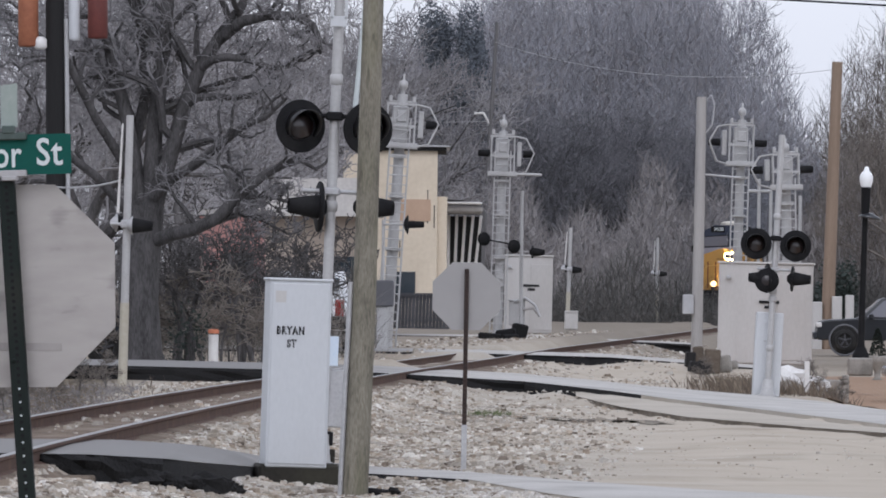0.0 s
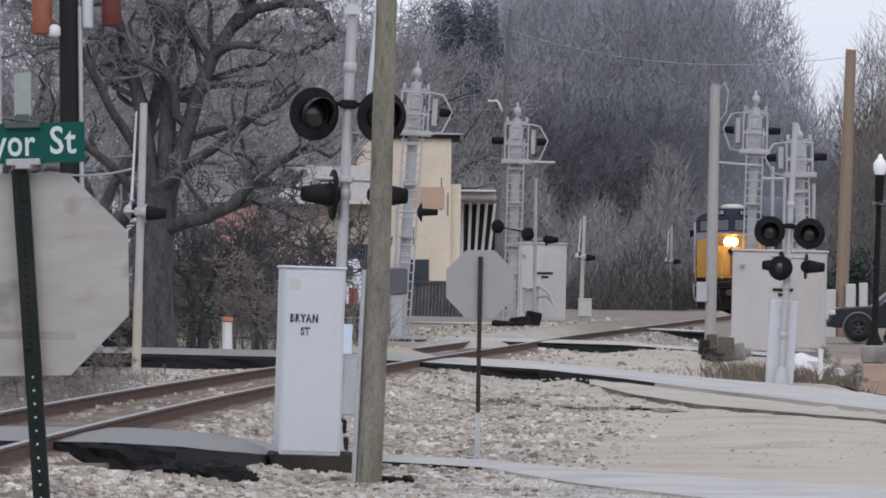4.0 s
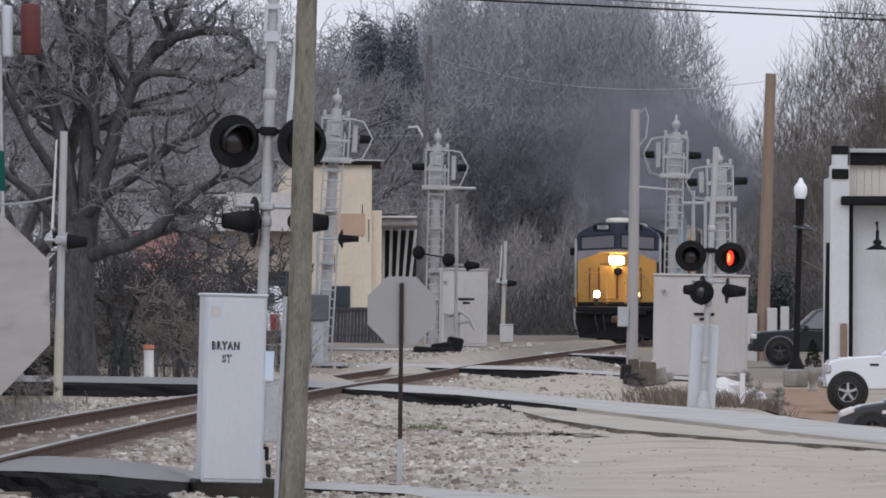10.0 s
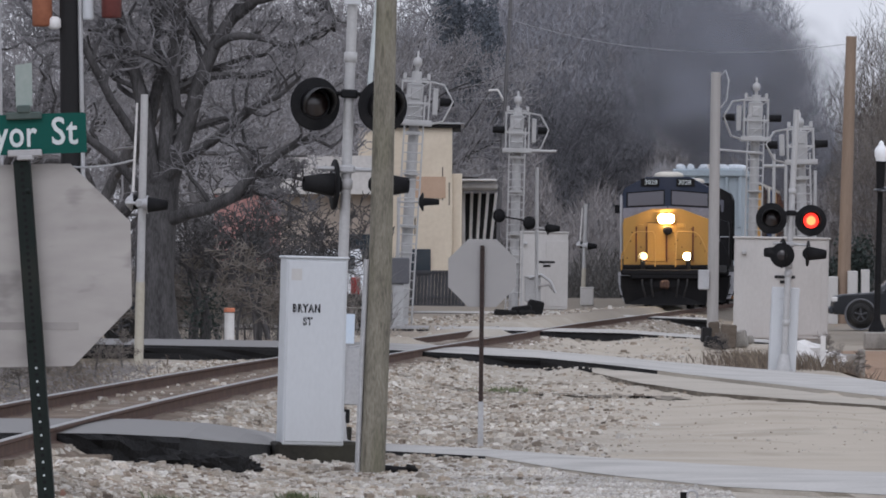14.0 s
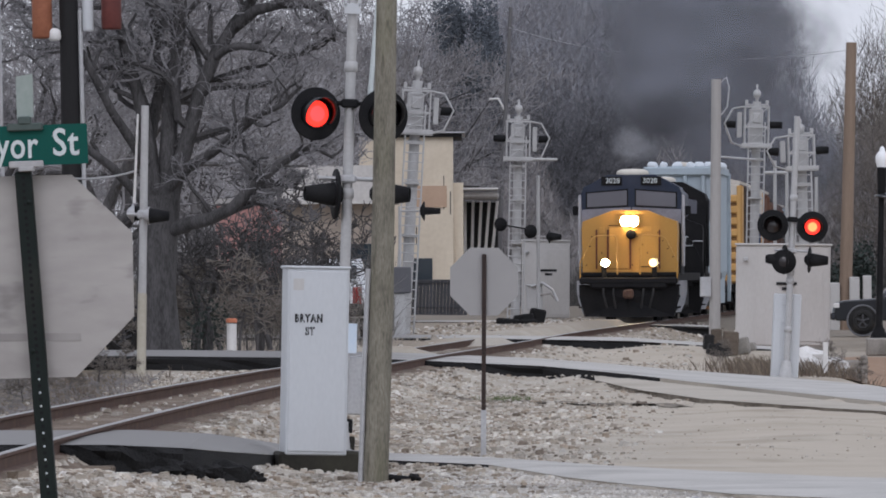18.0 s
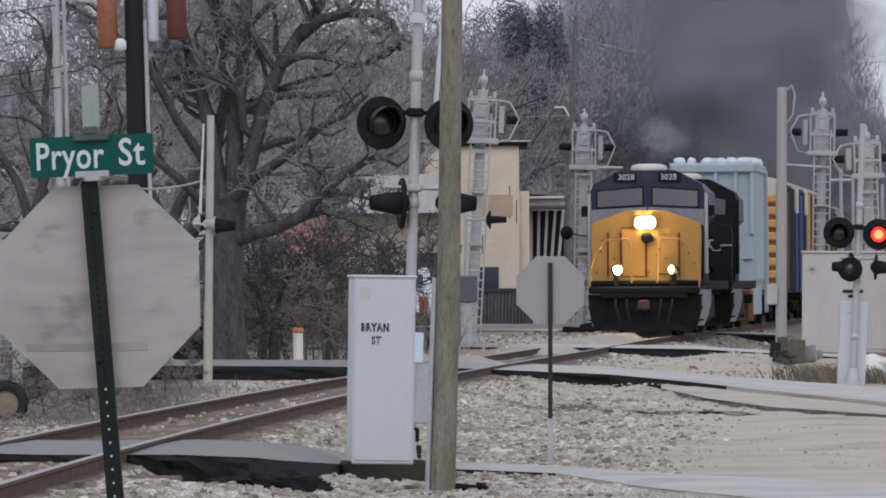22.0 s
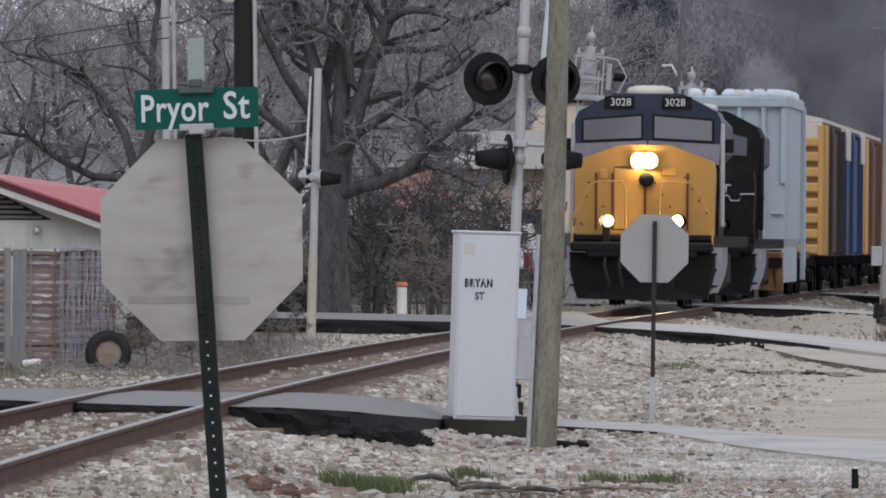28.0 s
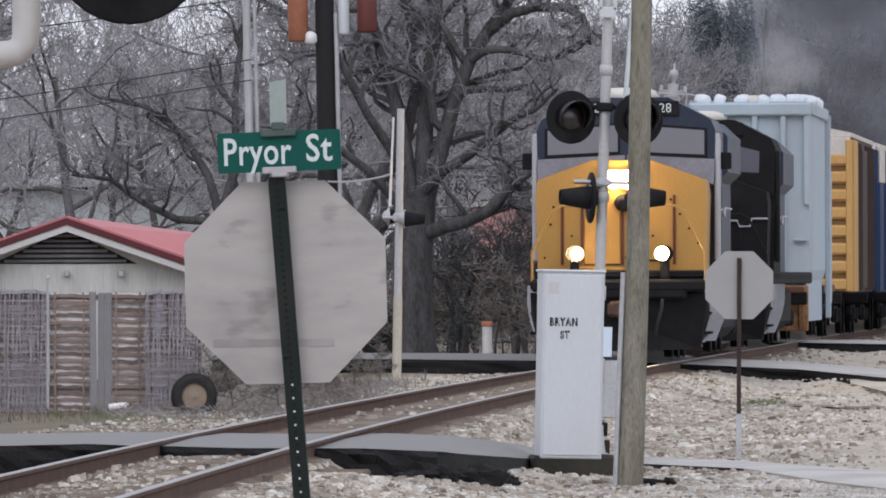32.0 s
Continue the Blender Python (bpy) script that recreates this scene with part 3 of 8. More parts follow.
# Streets over the line: near and far edge by x, and the height of the surface by x.
STREETS = {
    "road_near": ([-40, -12, -6, -4.5, -3.3, -2.6, -2.2, -1.9, -0.75, 0.3, 1.05, 1.5, 2.5, 3.8, 6, 12, 40], [72, 80.5, 84.0, 83.3, 83.0, 83.8, 87.6, 93.2, 96.6, 94.6, 88.8, 86.2, 81.8, 79.3, 76.5, 72, 60], [83, 88.5, 90.5, 91, 91, 91.5, 94.5, 98.3, 100.5, 98.6, 96.0, 94.3, 91.5, 88.5, 85.5, 80, 68], [0.45, 0.5, 0.53, 0.5, 0.5, 0.45, 0.33, 0.19, 0.06, 0.05, 0.05, 0.05, 0.05, 0.05, 0.05, 0.05, 0.05]),
    "road_second": ([-40, -12, -6, -1.5, 1.5, 3, 4, 5.2, 6, 7, 8.1, 10, 14, 40], [165.7, 164.2, 163.5, 162.0, 160.5, 156.5, 152.5, 147.5, 142.5, 134, 126, 115, 100, 60], [179.0, 177.6, 176.8, 176.1, 175.3, 174.6, 173.9, 172.5, 170.6, 164, 152, 141, 126, 90], [0.6, 0.6, 0.6, 0.55, 0.42, 0.31, 0.22, 0.14, 0.1, 0.07, 0.03, -0.04, -0.1, -0.1]),
    "apron": ([2.4, 3.0, 3.9, 5.4, 6.9, 9, 14, 40], [157.0, 148.0, 139.6, 132.5, 126.5, 115, 96, 55], [158.3, 157.1, 153.2, 146, 134.3, 120, 99.5, 59.6], [0.2, 0.14, 0.1, 0.075, 0.055, 0.0, -0.08, -0.1]),
    "road_third": ([-40, -8, 0, 4, 8], [213.1, 211.6, 210.1, 209.4, 208.6], [226.4, 223.4, 222.0, 221.2, 220.5], [0.6, 0.6, 0.57, 0.5, 0.25]),
    "road_fourth": ([-40, -4, 3, 8], [279.7, 278.2, 278.2, 278.2], [290.0, 288.5, 288.5, 288.5], [0.6, 0.6, 0.58, 0.4]),
}


def street_at(name, x):
    xs, near, far, z = STREETS[name]
    return np.interp(x, xs, near), np.interp(x, xs, far), np.interp(x, xs, z)


def ground_z(x, y):
    d = x - track_x(min(y, 620))
    base = 0.02 + 0.06 * smooth(104, 296, y)
    if x > 7 and 147 < y < 290:
        base -= 0.85 * smooth(7.2, 9.6, x) * min(smooth(148, 178, y), 1 - smooth(188, 285, y))
    if d < 0:
        base = 0.12 + 0.2 * smooth(130, 158, y) + 0.25 * smooth(163.5, 166, y) - 0.24 * smooth(177, 180, y) * (1 - smooth(204, 210, y))
    z = base + max(0, 0.28 - base) * (1 - smooth(1.4, 2.9, abs(d))) + 0.09 * (1 - smooth(1.4, 1.9, abs(d)))
    for name in STREETS:
        if not STREETS[name][0][0] <= x <= STREETS[name][0][-1]:
            continue
        a, b, h = street_at(name, x)
        off = max(a - y, y - b, 0)
        if name == "road_second" and 0 < a - y < 8 and h > z:
            z += (h - 0.02 - z) * (0.42 * smooth(-0.9, 0.5, x) + 0.3 * smooth(1.0, 2.4, x)) * (1 - smooth(0.5, 8, a - y))
        if name == "road_third" and d > 0.8 and 0 <= a - y < 9:
            z += max(0.0, h - 0.2 + 0.17 * smooth(3.4, 5.0, x) - z) * (1 - smooth(1, 9, a - y))
        if name == "road_near" and x > -2.25 and 0 <= a - y < 5:
            z = max(z, (h - 0.03) * (1 - smooth(0.5, 5, a - y)) * (0.6 * smooth(-2.25, -2.05, x) * (1 - smooth(-2.02, -1.9, x)) + smooth(-0.9, -0.2, x)))
        if name == "road_near" and -5 < x < -2.2 and d > 0.95 and 0 < a - y < 5:
            z = min(z, 0.19 + 0.02 * (a - y))
        if (name == "apron" or name == "road_second" and x > 2.6) and 0 <= a - y < 8:
            fade = smooth(2.2, 2.6, x) if name == "apron" else smooth(2.6, 3.6, x)
            z = max(z, z + (h - 0.04 - 0.012 * (a - y) - z) * fade) if h > z else min(z, h - 0.04)
        if name == "road_second" and x > 6.4 and 0 < y - b < 12:
            z = min(z, h - 0.035)
        if off < 3 and h > z and y > b:
            z = max(z, (h - 0.04) * (1 - smooth(0.4, 3, off)))
        if a - 0.15 < y < b + 0.15:
            z = min(z, h - 0.06)
    open_ground = smooth(1.9, 3.2, abs(d)) * min([1.0] + [smooth(0.5, 3.5, max(street_at(q, x)[0] - y, y - street_at(q, x)[1])) for q in STREETS if STREETS[q][0][0] <= x <= STREETS[q][0][-1]])
    return z + 0.03 * noise.noise((x * 0.8, y * 0.8, 0)) + 0.075 * open_ground * noise.noise((x * 0.55, y * 0.17, 3.0)) * smooth(96, 104, y) * (1 - smooth(160, 200, y))


ys = [-60, -20, 10, 30, 50, 60] + [64 + 0.6 * i for i in range(62)] + [102 + 1.2 * i for i in range(75)] + [193 + 3 * i for i in range(56)] + [370, 400, 440, 500, 600, 1000, 2000, 4000]
xs = [-2500, -800, -300, -120, -60, -40, -30, -24] + [-20 + 0.5 * i for i in range(81)] + [24, 30, 40, 60, 120, 300, 800, 2500]
sheet = Shape()
sheet.add([(x, y, ground_z(x, y) if 40 < y < 620 and abs(x) < 61 else 0.0) for y in ys for x in xs],
          [(j * len(xs) + i, j * len(xs) + i + 1, (j + 1) * len(xs) + i + 1, (j + 1) * len(xs) + i) for j in range(len(ys) - 1) for i in range(len(xs) - 1)], True)
structure("ground", sheet, ground_surface(), "pale limestone gravel and dirt beside the railway line", "ground")

for name, (rx, *_rest) in STREETS.items():
    road = Shape()
    cols = sorted(set(rx) | {q * 0.5 for q in range(-40, 41) if rx[0] < q * 0.5 < rx[-1]})
    top = []
    for x in cols:
        a, b, h = street_at(name, x)
        w = 0.12 * noise.noise((x * 0.9, a, 3.0))
        for y in (a + w, (a + b) / 2, b):
            far_lift = street_at("road_second", x)[2] - 0.06 - h if name == "apron" and y == b else 0
            top.append((x, y, h + (0.02 if y == (a + b) / 2 else far_lift)))
    k = len(cols)
    road.add(top, [(3 * i + j, 3 * i + 3 + j, 3 * i + 4 + j, 3 * i + 1 + j) for i in range(k - 1) for j in range(2)])
    structure(name, road, DUSTY if name == "apron" else ASPHALT, "pale dusty apron of packed dirt beside the street" if name == "apron" else "worn grey asphalt street crossing the railway line", "road")
    edge = Shape()
    fine = 0.14 if name == "road_near" else 0.5
    seam = [x for x in np.arange(max(cols[0], -20), min(cols[-1], 20) + 0.01, fine)]
    k, rows = len(seam), (0.0, 0.05, 0.14, 0.26, 0.4, 0.6)
    for x in seam:
        a, b, h = street_at(name, x)
        w = float(np.interp(x, cols, [top[3 * i][1] for i in range(len(cols))]))
        for j, dz in enumerate(rows):
            crumb = (0.35 + 0.65 * smooth(-2.9, -2.6, x) if name == "road_near" else 0.3) * 0.16 * noise.noise((x * 3.1, 5.0, dz * 4)) + 0.1 * noise.noise((x * 9.0, 2.0, dz * 9))
            edge.v.append((x, w + 0.004 if j == 0 else w - 0.02 + crumb - 0.1 * dz, h - 0.004 - dz))
    edge.f = [(6 * i + j, 6 * i + j + 1, 6 * i + 7 + j, 6 * i + 6 + j) for i in range(k - 1) for j in range(5)]
    edge.s = [False] * len(edge.f)
    edge.k = [0] * len(edge.f)
    # The apron edge carries on the dark line painted across the gravel.
    worn = {"road_near": 0.2, "road_second": 3.4, "apron": 99}
    edge.k = [1 if seam[i] >= worn[name] else 2 if name == "apron" else 0 for i in range(k - 1) for j in range(5)] if name in worn else edge.k
    part("asphalt_edge", edge, [BLACKTOP, DUSTY, SHADELINE], bpy.data.objects[name], "raw black broken edge of the asphalt")

rails = thing("railway_track", pose(0, 0, 0), "single railway track with rusty rails on pale ballast", "railway track", kind="structure")
for side in (-1, 1):
    line = [(track_x(y) + side * 0.755 * 1.0, y) for y in [45 + 2.5 * i for i in range(230)]]
    foot, head = Shape(), Shape()
    for prof, shp in (([(-0.075, 0.0), (0.075, 0.0), (0.075, 0.015), (0.012, 0.035), (0.012, 0.125), (0.036, 0.14), (0.036, 0.168), (-0.036, 0.168), (-0.036, 0.14), (-0.012, 0.125), (-0.012, 0.035), (-0.075, 0.015)], foot),
                      ([(-0.033, 0.1685), (0.033, 0.1685), (0.03, 0.176), (-0.03, 0.176)], head)):
        n = len(prof)
        shp.add([(x + dx, y, RAIL - 0.176 + dz) for x, y in line for dx, dz in prof],
                [(i * n + j, i * n + (j + 1) % n, (i + 1) * n + (j + 1) % n, (i + 1) * n + j) for i in range(len(line) - 1) for j in range(n)])
    rail = part("rail", foot, RAILSTEEL, rails, "rusty brown steel rail")
    part("rail_head", head, RAILTOP, rail, "bright worn running surface")
tie_mesh = Shape().box((0, 0, 0), (2.6, 0.23, 0.18), 0.02).mesh("tie", TIEWOOD)
for i in range(300):
    y = 62 + i * 0.75
    tie = new("tie", tie_mesh)
    tie.parent = rails
    tie.matrix_basis = pose(track_x(y), y, RAIL - 0.176 - 0.17 + random.uniform(-0.01, 0.01), 0, 0, -track_turn(y) + random.uniform(-2, 2))

bed = Shape()
bed_y = [46 + 0.9 * i for i in range(340)]
bed_d = [-1.75, -1.35, -0.85, -0.68, -0.35, 0.0, 0.35, 0.68, 0.85, 1.25, 1.6]
bed_h = [-0.16, -0.045, 0.0, 0.0, 0.015, 0.02, 0.015, 0.0, 0.0, -0.05, -0.16]
bed.add([(track_x(y) + d, y, RAIL - 0.155 + h - 0.2 * smooth(0.84, 1.2, d) * (1 - smooth(84, 86, y)) + 0.03 * noise.noise((d * 3, y * 0.9, 4.0))) for y in bed_y for d, h in zip(bed_d, bed_h)],
        [(j * 11 + i, j * 11 + i + 1, j * 11 + 12 + i, j * 11 + 11 + i) for j in range(len(bed_y) - 1) for i in range(10)], True)
part("track_bed", bed, TRACKBED, rails, "brown fouled ballast that buries the sleepers")
# Dark strip draped over the gravel to paint the shade of a low ridge.
rut = Shape()
for i in range(33):
    x = -0.4 + 0.125 * i
    y = 142.6 - 1.6 * (x + 0.4)
    w = (0.9 + 2.2 * abs(noise.noise((x * 1.7, 2.0, 9.0)))) * min(1.0, 0.15 + i / 6, 0.15 + (32 - i) / 6)
    for k in range(4):
        yy = y + w * (k - 1.5) * 0.9 + 0.5 * noise.noise((x * 3, k, 6.0))
        rut.v.append((x, yy, ground_z(x, yy) + 0.02))
rut.f = [(4 * i + k, 4 * i + 4 + k, 4 * i + 5 + k, 4 * i + 1 + k) for i in range(32) for k in range(3)]
rut.s, rut.k = [True] * 96, [0] * 96
structure("wheel_rut", rut, SHADELINE, "dark strip over the pale gravel that stands for a low ridge's shade", "rut", "stuff")


# ---- signs ----
def octagon(w):
    r, q = w / 2, w / 2 * math.tan(math.pi / 8)
    return [(-q, -r), (q, -r), (r, -q), (r, q), (q, r), (-q, r), (-r, q), (-r, -q)]


def stop_sign(m, width, post_low, post_top, material, post_material, post_w, label, group, lower=None, post_lean=0.0):
    """Seen from behind: bare plate, post on the near side. Origin at the middle of the plate."""
    sign = thing("stop_sign", m, label, "stop sign", group)
    part("plate", Shape().prism(octagon(width), 0.004), material, sign, "bare stained aluminium back of an octagonal plate")
    part("red_face", Shape().prism(octagon(width * 0.985), 0.002, pose(0, 0.0045, 0)), surface("red_sign_face", (0.4, 0.02, 0.02), None, 0.5, bump=0), sign, "red face turned away")
    h = post_top - post_low
    post = Shape()
    post.box((0, -post_w / 2 - 0.002, (post_top + post_low) / 2), (post_w, post_w, h), 0.006)
    p = part("post", post, post_material, sign, "square perforated steel post", pose(0, 0, 0, 0, post_lean))
    hole = Shape().lathe([(0.007, 0), (0.0001, 0)], pose(0, 0, 0, 90), 9).mesh("punched_hole", BLACKPAINT)
    bright = Shape().lathe([(0.0045, 0), (0.0001, 0)], pose(0, 0, 0, 90), 7).mesh("punched_hole", WHITESHEET)
    for i in range(int(h / (0.0254 if lower is None else 0.0508))):
        dot = new("punched_hole", bright if lower is None and i % 2 and post_low + i * 0.0254 < -0.4 else hole)
        dot.parent, dot.matrix_basis = p, pose(0, -post_w - 0.0035, post_low + (0.0254 if lower is None else 0.0508) * (i + 0.5))
    if lower:
        part("post_sleeve", Shape().box((0, -post_w / 2 - 0.002, lower - 0.6), (post_w * 1.25, post_w * 1.25, 1.2), 0.006), GALV, sign, "bare galvanised ground sleeve")
    for z in (-0.28 * width / 0.762, 0.28 * width / 0.762):
        bolt = Shape().lathe([(0.0001, 0.006), (0.009, 0.005), (0.01, 0)], pose(0, -post_w - 0.003, z, 90), 8)
        part("bolt", bolt, post_material, sign)
    return sign


near_sign = stop_sign(pose(-1.62, 33.35, 2.09, 0, -1.2, -2), 0.765, -1.95, 0.40, ALUM, GREENPOST, 0.062,
                      "grey octagonal stop sign seen from behind on a green post", "stop signs", post_lean=-3.2)
# Thin strip added for the darker stained band across the plate.
part("stiffening_strip", Shape().box((-0.05, -0.0008, -0.228), (0.46, 0.0016, 0.03), 0.0005, pose(0, 0, 0, 0, 1.0, 0)), surface("stained_strip", (0.29, 0.275, 0.263), (0.37, 0.352, 0.335), 0.7, 0.1, grain=5, stain=5, amount=0.8, dirt=(0.17, 0.155, 0.15), dirt_amount=0.6), near_sign, "dull darker strip across the plate")
stop_sign(pose(0.27, 99.44, 2.01, 0, 0.4, 0), 0.765, -2.05, 0.31, ALUM2, BROWNPOST, 0.05,
          "small grey octagonal stop sign seen from behind on a brown post", "stop signs", lower=-1.45)

street_sign = thing("street_name_sign", pose(-1.64, 33.29, 2.585, 0, -2.0, -3), "green street name sign reading Pryor St on the stop sign post", "street sign")
plate = Shape().prism([(-0.232, -0.076), (0.232, -0.076), (0.234, -0.07), (0.234, 0.07), (0.228, 0.076), (-0.228, 0.076), (-0.234, 0.07), (-0.234, -0.07)], 0.003)
part("blade", plate, SIGNGREEN, street_sign, "green blade with rounded corners")
for word, wx in (("Pryor", -0.085), ("St", 0.15)):
    letters("lettering", word, 0.145, WHITESHEET, street_sign, pose(wx, -0.002, 0.003 if word == "St" else -0.002, 90), 0.001, 0.002, 0.745 if word == "Pryor" else 0.84, 1.06)
part("lower_clamp", Shape().box((0, -0.012, -0.071), (0.13, 0.022, 0.026), 0.004).box((0, 0, -0.088), (0.06, 0.05, 0.02), 0.004), GALV, street_sign, "pale cast clamp with bolt holes")
part("upper_clamp", Shape().box((0, -0.01, 0.07), (0.135, 0.02, 0.028), 0.004).box((0.0, 0, 0.095), (0.05, 0.05, 0.03), 0.004), surface("stained_clamp", (0.05, 0.075, 0.07), (0.09, 0.11, 0.1), 0.6), street_sign, "dark stained cast clamp")
part("cross_blade", Shape().prism([(-0.03, 0.10), (0.033, 0.105), (0.035, 0.27), (-0.028, 0.262)], 0.004), surface("faded_green_sheet", (0.24, 0.3, 0.27), (0.33, 0.36, 0.34), 0.5, bump=0.02), street_sign, "faded second blade turned edge-on")


# ---- crossing signals ----
BLINKERS = []


def spells(start, period, length, last):
    """The spells, in seconds, in which a lamp is lit."""
    return [(start + period * i, start + period * i + length) for i in range(40) if start + period * i + length < 32.2]


def flasher(parent, m, lit, size=0.305, core_m=None):
    """One crossing lamp: black disc, hood, housing, lens and a turning lamp core inside. Faces -y."""
    head = part("lamp_background", Shape().lathe([(0.0001, 0.012), (size * 0.96, 0.012), (size, 0.006), (size, -0.006), (size * 0.96, -0.012), (0.0001, -0.012)], pose(0, 0, 0, 90), 32), BLACKPAINT, parent, "round black background disc", m)
    hood = Shape()
    n, r = 24, 0.19
    vs, fs = [], []
    for i in range(n + 1):
        a = -math.radians(35) + (math.pi + math.radians(70)) * i / n
        d = 0.28 * (0.35 + 0.65 * max(0.0, math.sin(max(0.0, min(math.pi, (a + math.radians(35)) * math.pi / (math.pi + math.radians(70)))))))
        for rr, y in ((r, 0), (r, -d), (r - 0.006, -d), (r - 0.006, 0)):
            vs.append((rr * math.cos(a), y, rr * math.sin(a)))
    for i in range(n):
        for j in range(4):
            fs.append((i * 4 + j, i * 4 + (j + 1) % 4, i * 4 + 4 + (j + 1) % 4, i * 4 + 4 + j))
    hood.add(vs, fs, True)
    part("hood", hood, HOODPAINT, head, "satin black sheet hood")
    part("housing", Shape().lathe([(0.17, 0), (0.16, -0.1), (0.08, -0.2), (0.0001, -0.21)], pose(0, 0, 0, 90), 20), BLACKPAINT, head, "black lamp housing")
    part("bezel", Shape().lathe([(0.16, 0.012), (0.175, 0.03), (0.165, 0.035), (0.152, 0.014)], pose(0, 0, 0, 90), 28), BLACKPAINT, head)
    # the lens unit turns about the upright: its lit side faces out or in
    unit = Shape().lathe([(0.152, 0.02), (0.12, 0.05), (0.0001, 0.06)], pose(0, 0, 0, 90), 24).use(1).lathe([(0.15, 0.02), (0.12, 0.045), (0.09, 0.052)], pose(0, 0, 0, -90), 24).use(2).lathe([(0.09, 0.052), (0.05, 0.056), (0.0001, 0.058)], pose(0, 0, 0, -90), 20)
    core = part("lens", unit, [LENSDARK, LENSLIT, core_m or LENSCORE], head, "red lens that flashes")
    BLINKERS.append((core, lit))
    return head


def side_lamp(parent, m, disc=0.29, paint=None):
    """A crossing lamp seen from the side: housing, disc edge and hood. Faces -y."""
    paint = paint or BLACKPAINT
    head = part("side_lamp", Shape().lathe([(0.0001, 0.012), (disc, 0.012), (disc, -0.01), (0.0001, -0.01)], pose(0, 0, 0, 90), 28).lathe([(0.13, 0), (0.1, -0.06), (0.05, -0.1), (0.0001, -0.1)], pose(0, 0, 0, 90), 16), paint, parent, "black crossing lamp turned sideways", m)
    tunnel = Shape().lathe([(0.14, 0), (0.125, 0.12), (0.085, 0.36), (0.075, 0.36), (0.115, 0.11), (0.13, 0)], pose(0, 0, 0, 90), 18)
    part("hood", tunnel, BLACKPAINT, head)
    part("lens", Shape().lathe([(0.15, 0.014), (0.0001, 0.03)], pose(0, 0, 0, 90), 16), LENSDARK, head)
    return head


def crossing_mast(m, height, lamp_z, side_z, label, blink, yaw=0.0):
    mast = thing("crossing_signal", m, label, "crossing signal", "crossing signals")
    tube = Shape().tube((0, 0, 0), (0, 0, height), 0.062, 0.058, 14)
    for z in (0.95, 1.9, lamp_z - 0.9, lamp_z + 0.55):
        tube.lathe([(0.06, -0.06), (0.076, -0.05), (0.076, 0.05), (0.06, 0.06)], pose(0, 0, z), 14)
    part("mast", tube, SILVER, mast, "weathered silver steel mast")
    base = Shape().lathe([(0.2, 0.0), (0.2, 0.03), (0.13, 0.06), (0.1, 0.3), (0.08, 0.34)], None, 14)
    part("base_casting", base, SILVER, mast)
    arm = Shape().tube((-0.4, 0, lamp_z + 0.13), (0.4, 0, lamp_z + 0.13), 0.026, n=8).tube((-0.4, 0, lamp_z + 0.13), (-0.4, -0.04, lamp_z), 0.02, n=6).tube((0.4, 0, lamp_z + 0.13), (0.4, -0.04, lamp_z), 0.02, n=6)
    arm.box((0, 0, lamp_z + 0.13), (0.2, 0.2, 0.1), 0.02)
    part("cross_arm", arm, BLACKPAINT, mast, "dark bracket arm")
    flasher(mast, pose(-0.385, -0.1, lamp_z, 0, 0, yaw), blink[0], core_m=LENSDEEP if yaw else None)
    flasher(mast, pose(0.385, -0.1, lamp_z, 0, 0, yaw), blink[1])
    low = Shape().tube((-0.33, 0, side_z + 0.12), (0.33, 0, side_z + 0.12), 0.026, n=8).box((0, 0, side_z + 0.12), (0.2, 0.2, 0.09), 0.02)
    part("lower_arm", low, GALV, mast)
    side_lamp(mast, pose(-0.13, 0.0, side_z - 0.06, 0, 0, -78))
    side_lamp(mast, pose(0.36, 0.0, side_z - 0.04, 0, 0, 80), 0.25)
    return mast


near_mast = crossing_mast(leaning(-1.385, 100.73, 0.05, -1.253, 4.0), 5.9, 3.87, 3.02, "silver crossing signal mast with round black lamps", (spells(16.02, 1.535, 0.5, 16), []), 24)
arm = Shape().tube((0.22, 0.25, 4.0), (0.32, 0.3, 5.9), 0.03, 0.024, 8)
part("name_bracket", Shape().box((0.0, -0.09, 5.42), (0.19, 0.03, 0.06), 0.005).box((0.0, -0.09, 5.08), (0.19, 0.03, 0.12), 0.005).box((-0.08, -0.09, 5.26), (0.035, 0.03, 0.3), 0.004).box((0.08, -0.09, 5.26), (0.035, 0.03, 0.3), 0.004), CABINET, near_mast, "pale blue bracket with an opening")
part("raised_gate_arm", arm, WHITESHEET, near_mast, "white upright rod behind the mast")
low_box = Shape().box((0.12, 0.12, 0.78), (0.24, 0.18, 0.66), 0.01)
part("splice_box", Shape().box((0.06, 0.05, 0.32), (0.16, 0.16, 0.16), 0.01), BLACKPAINT, near_mast, "small black splice box")
part("lower_splice_box", Shape().box((0.08, 0.05, 0.1), (0.18, 0.16, 0.2), 0.01), DARKPIER, near_mast, "dark splice box at the mast foot")
part("junction_box", low_box, GALV, near_mast, "grey junction boxes low on the mast")
part("blue_notice", Shape().box((0.06, -0.02, 1.32), (0.2, 0.02, 0.34), 0.004), surface("blue_white_notice", (0.5, 0.6, 0.72), (0.62, 0.68, 0.74), 0.5, bump=0), near_mast, "pale blue notice plate")

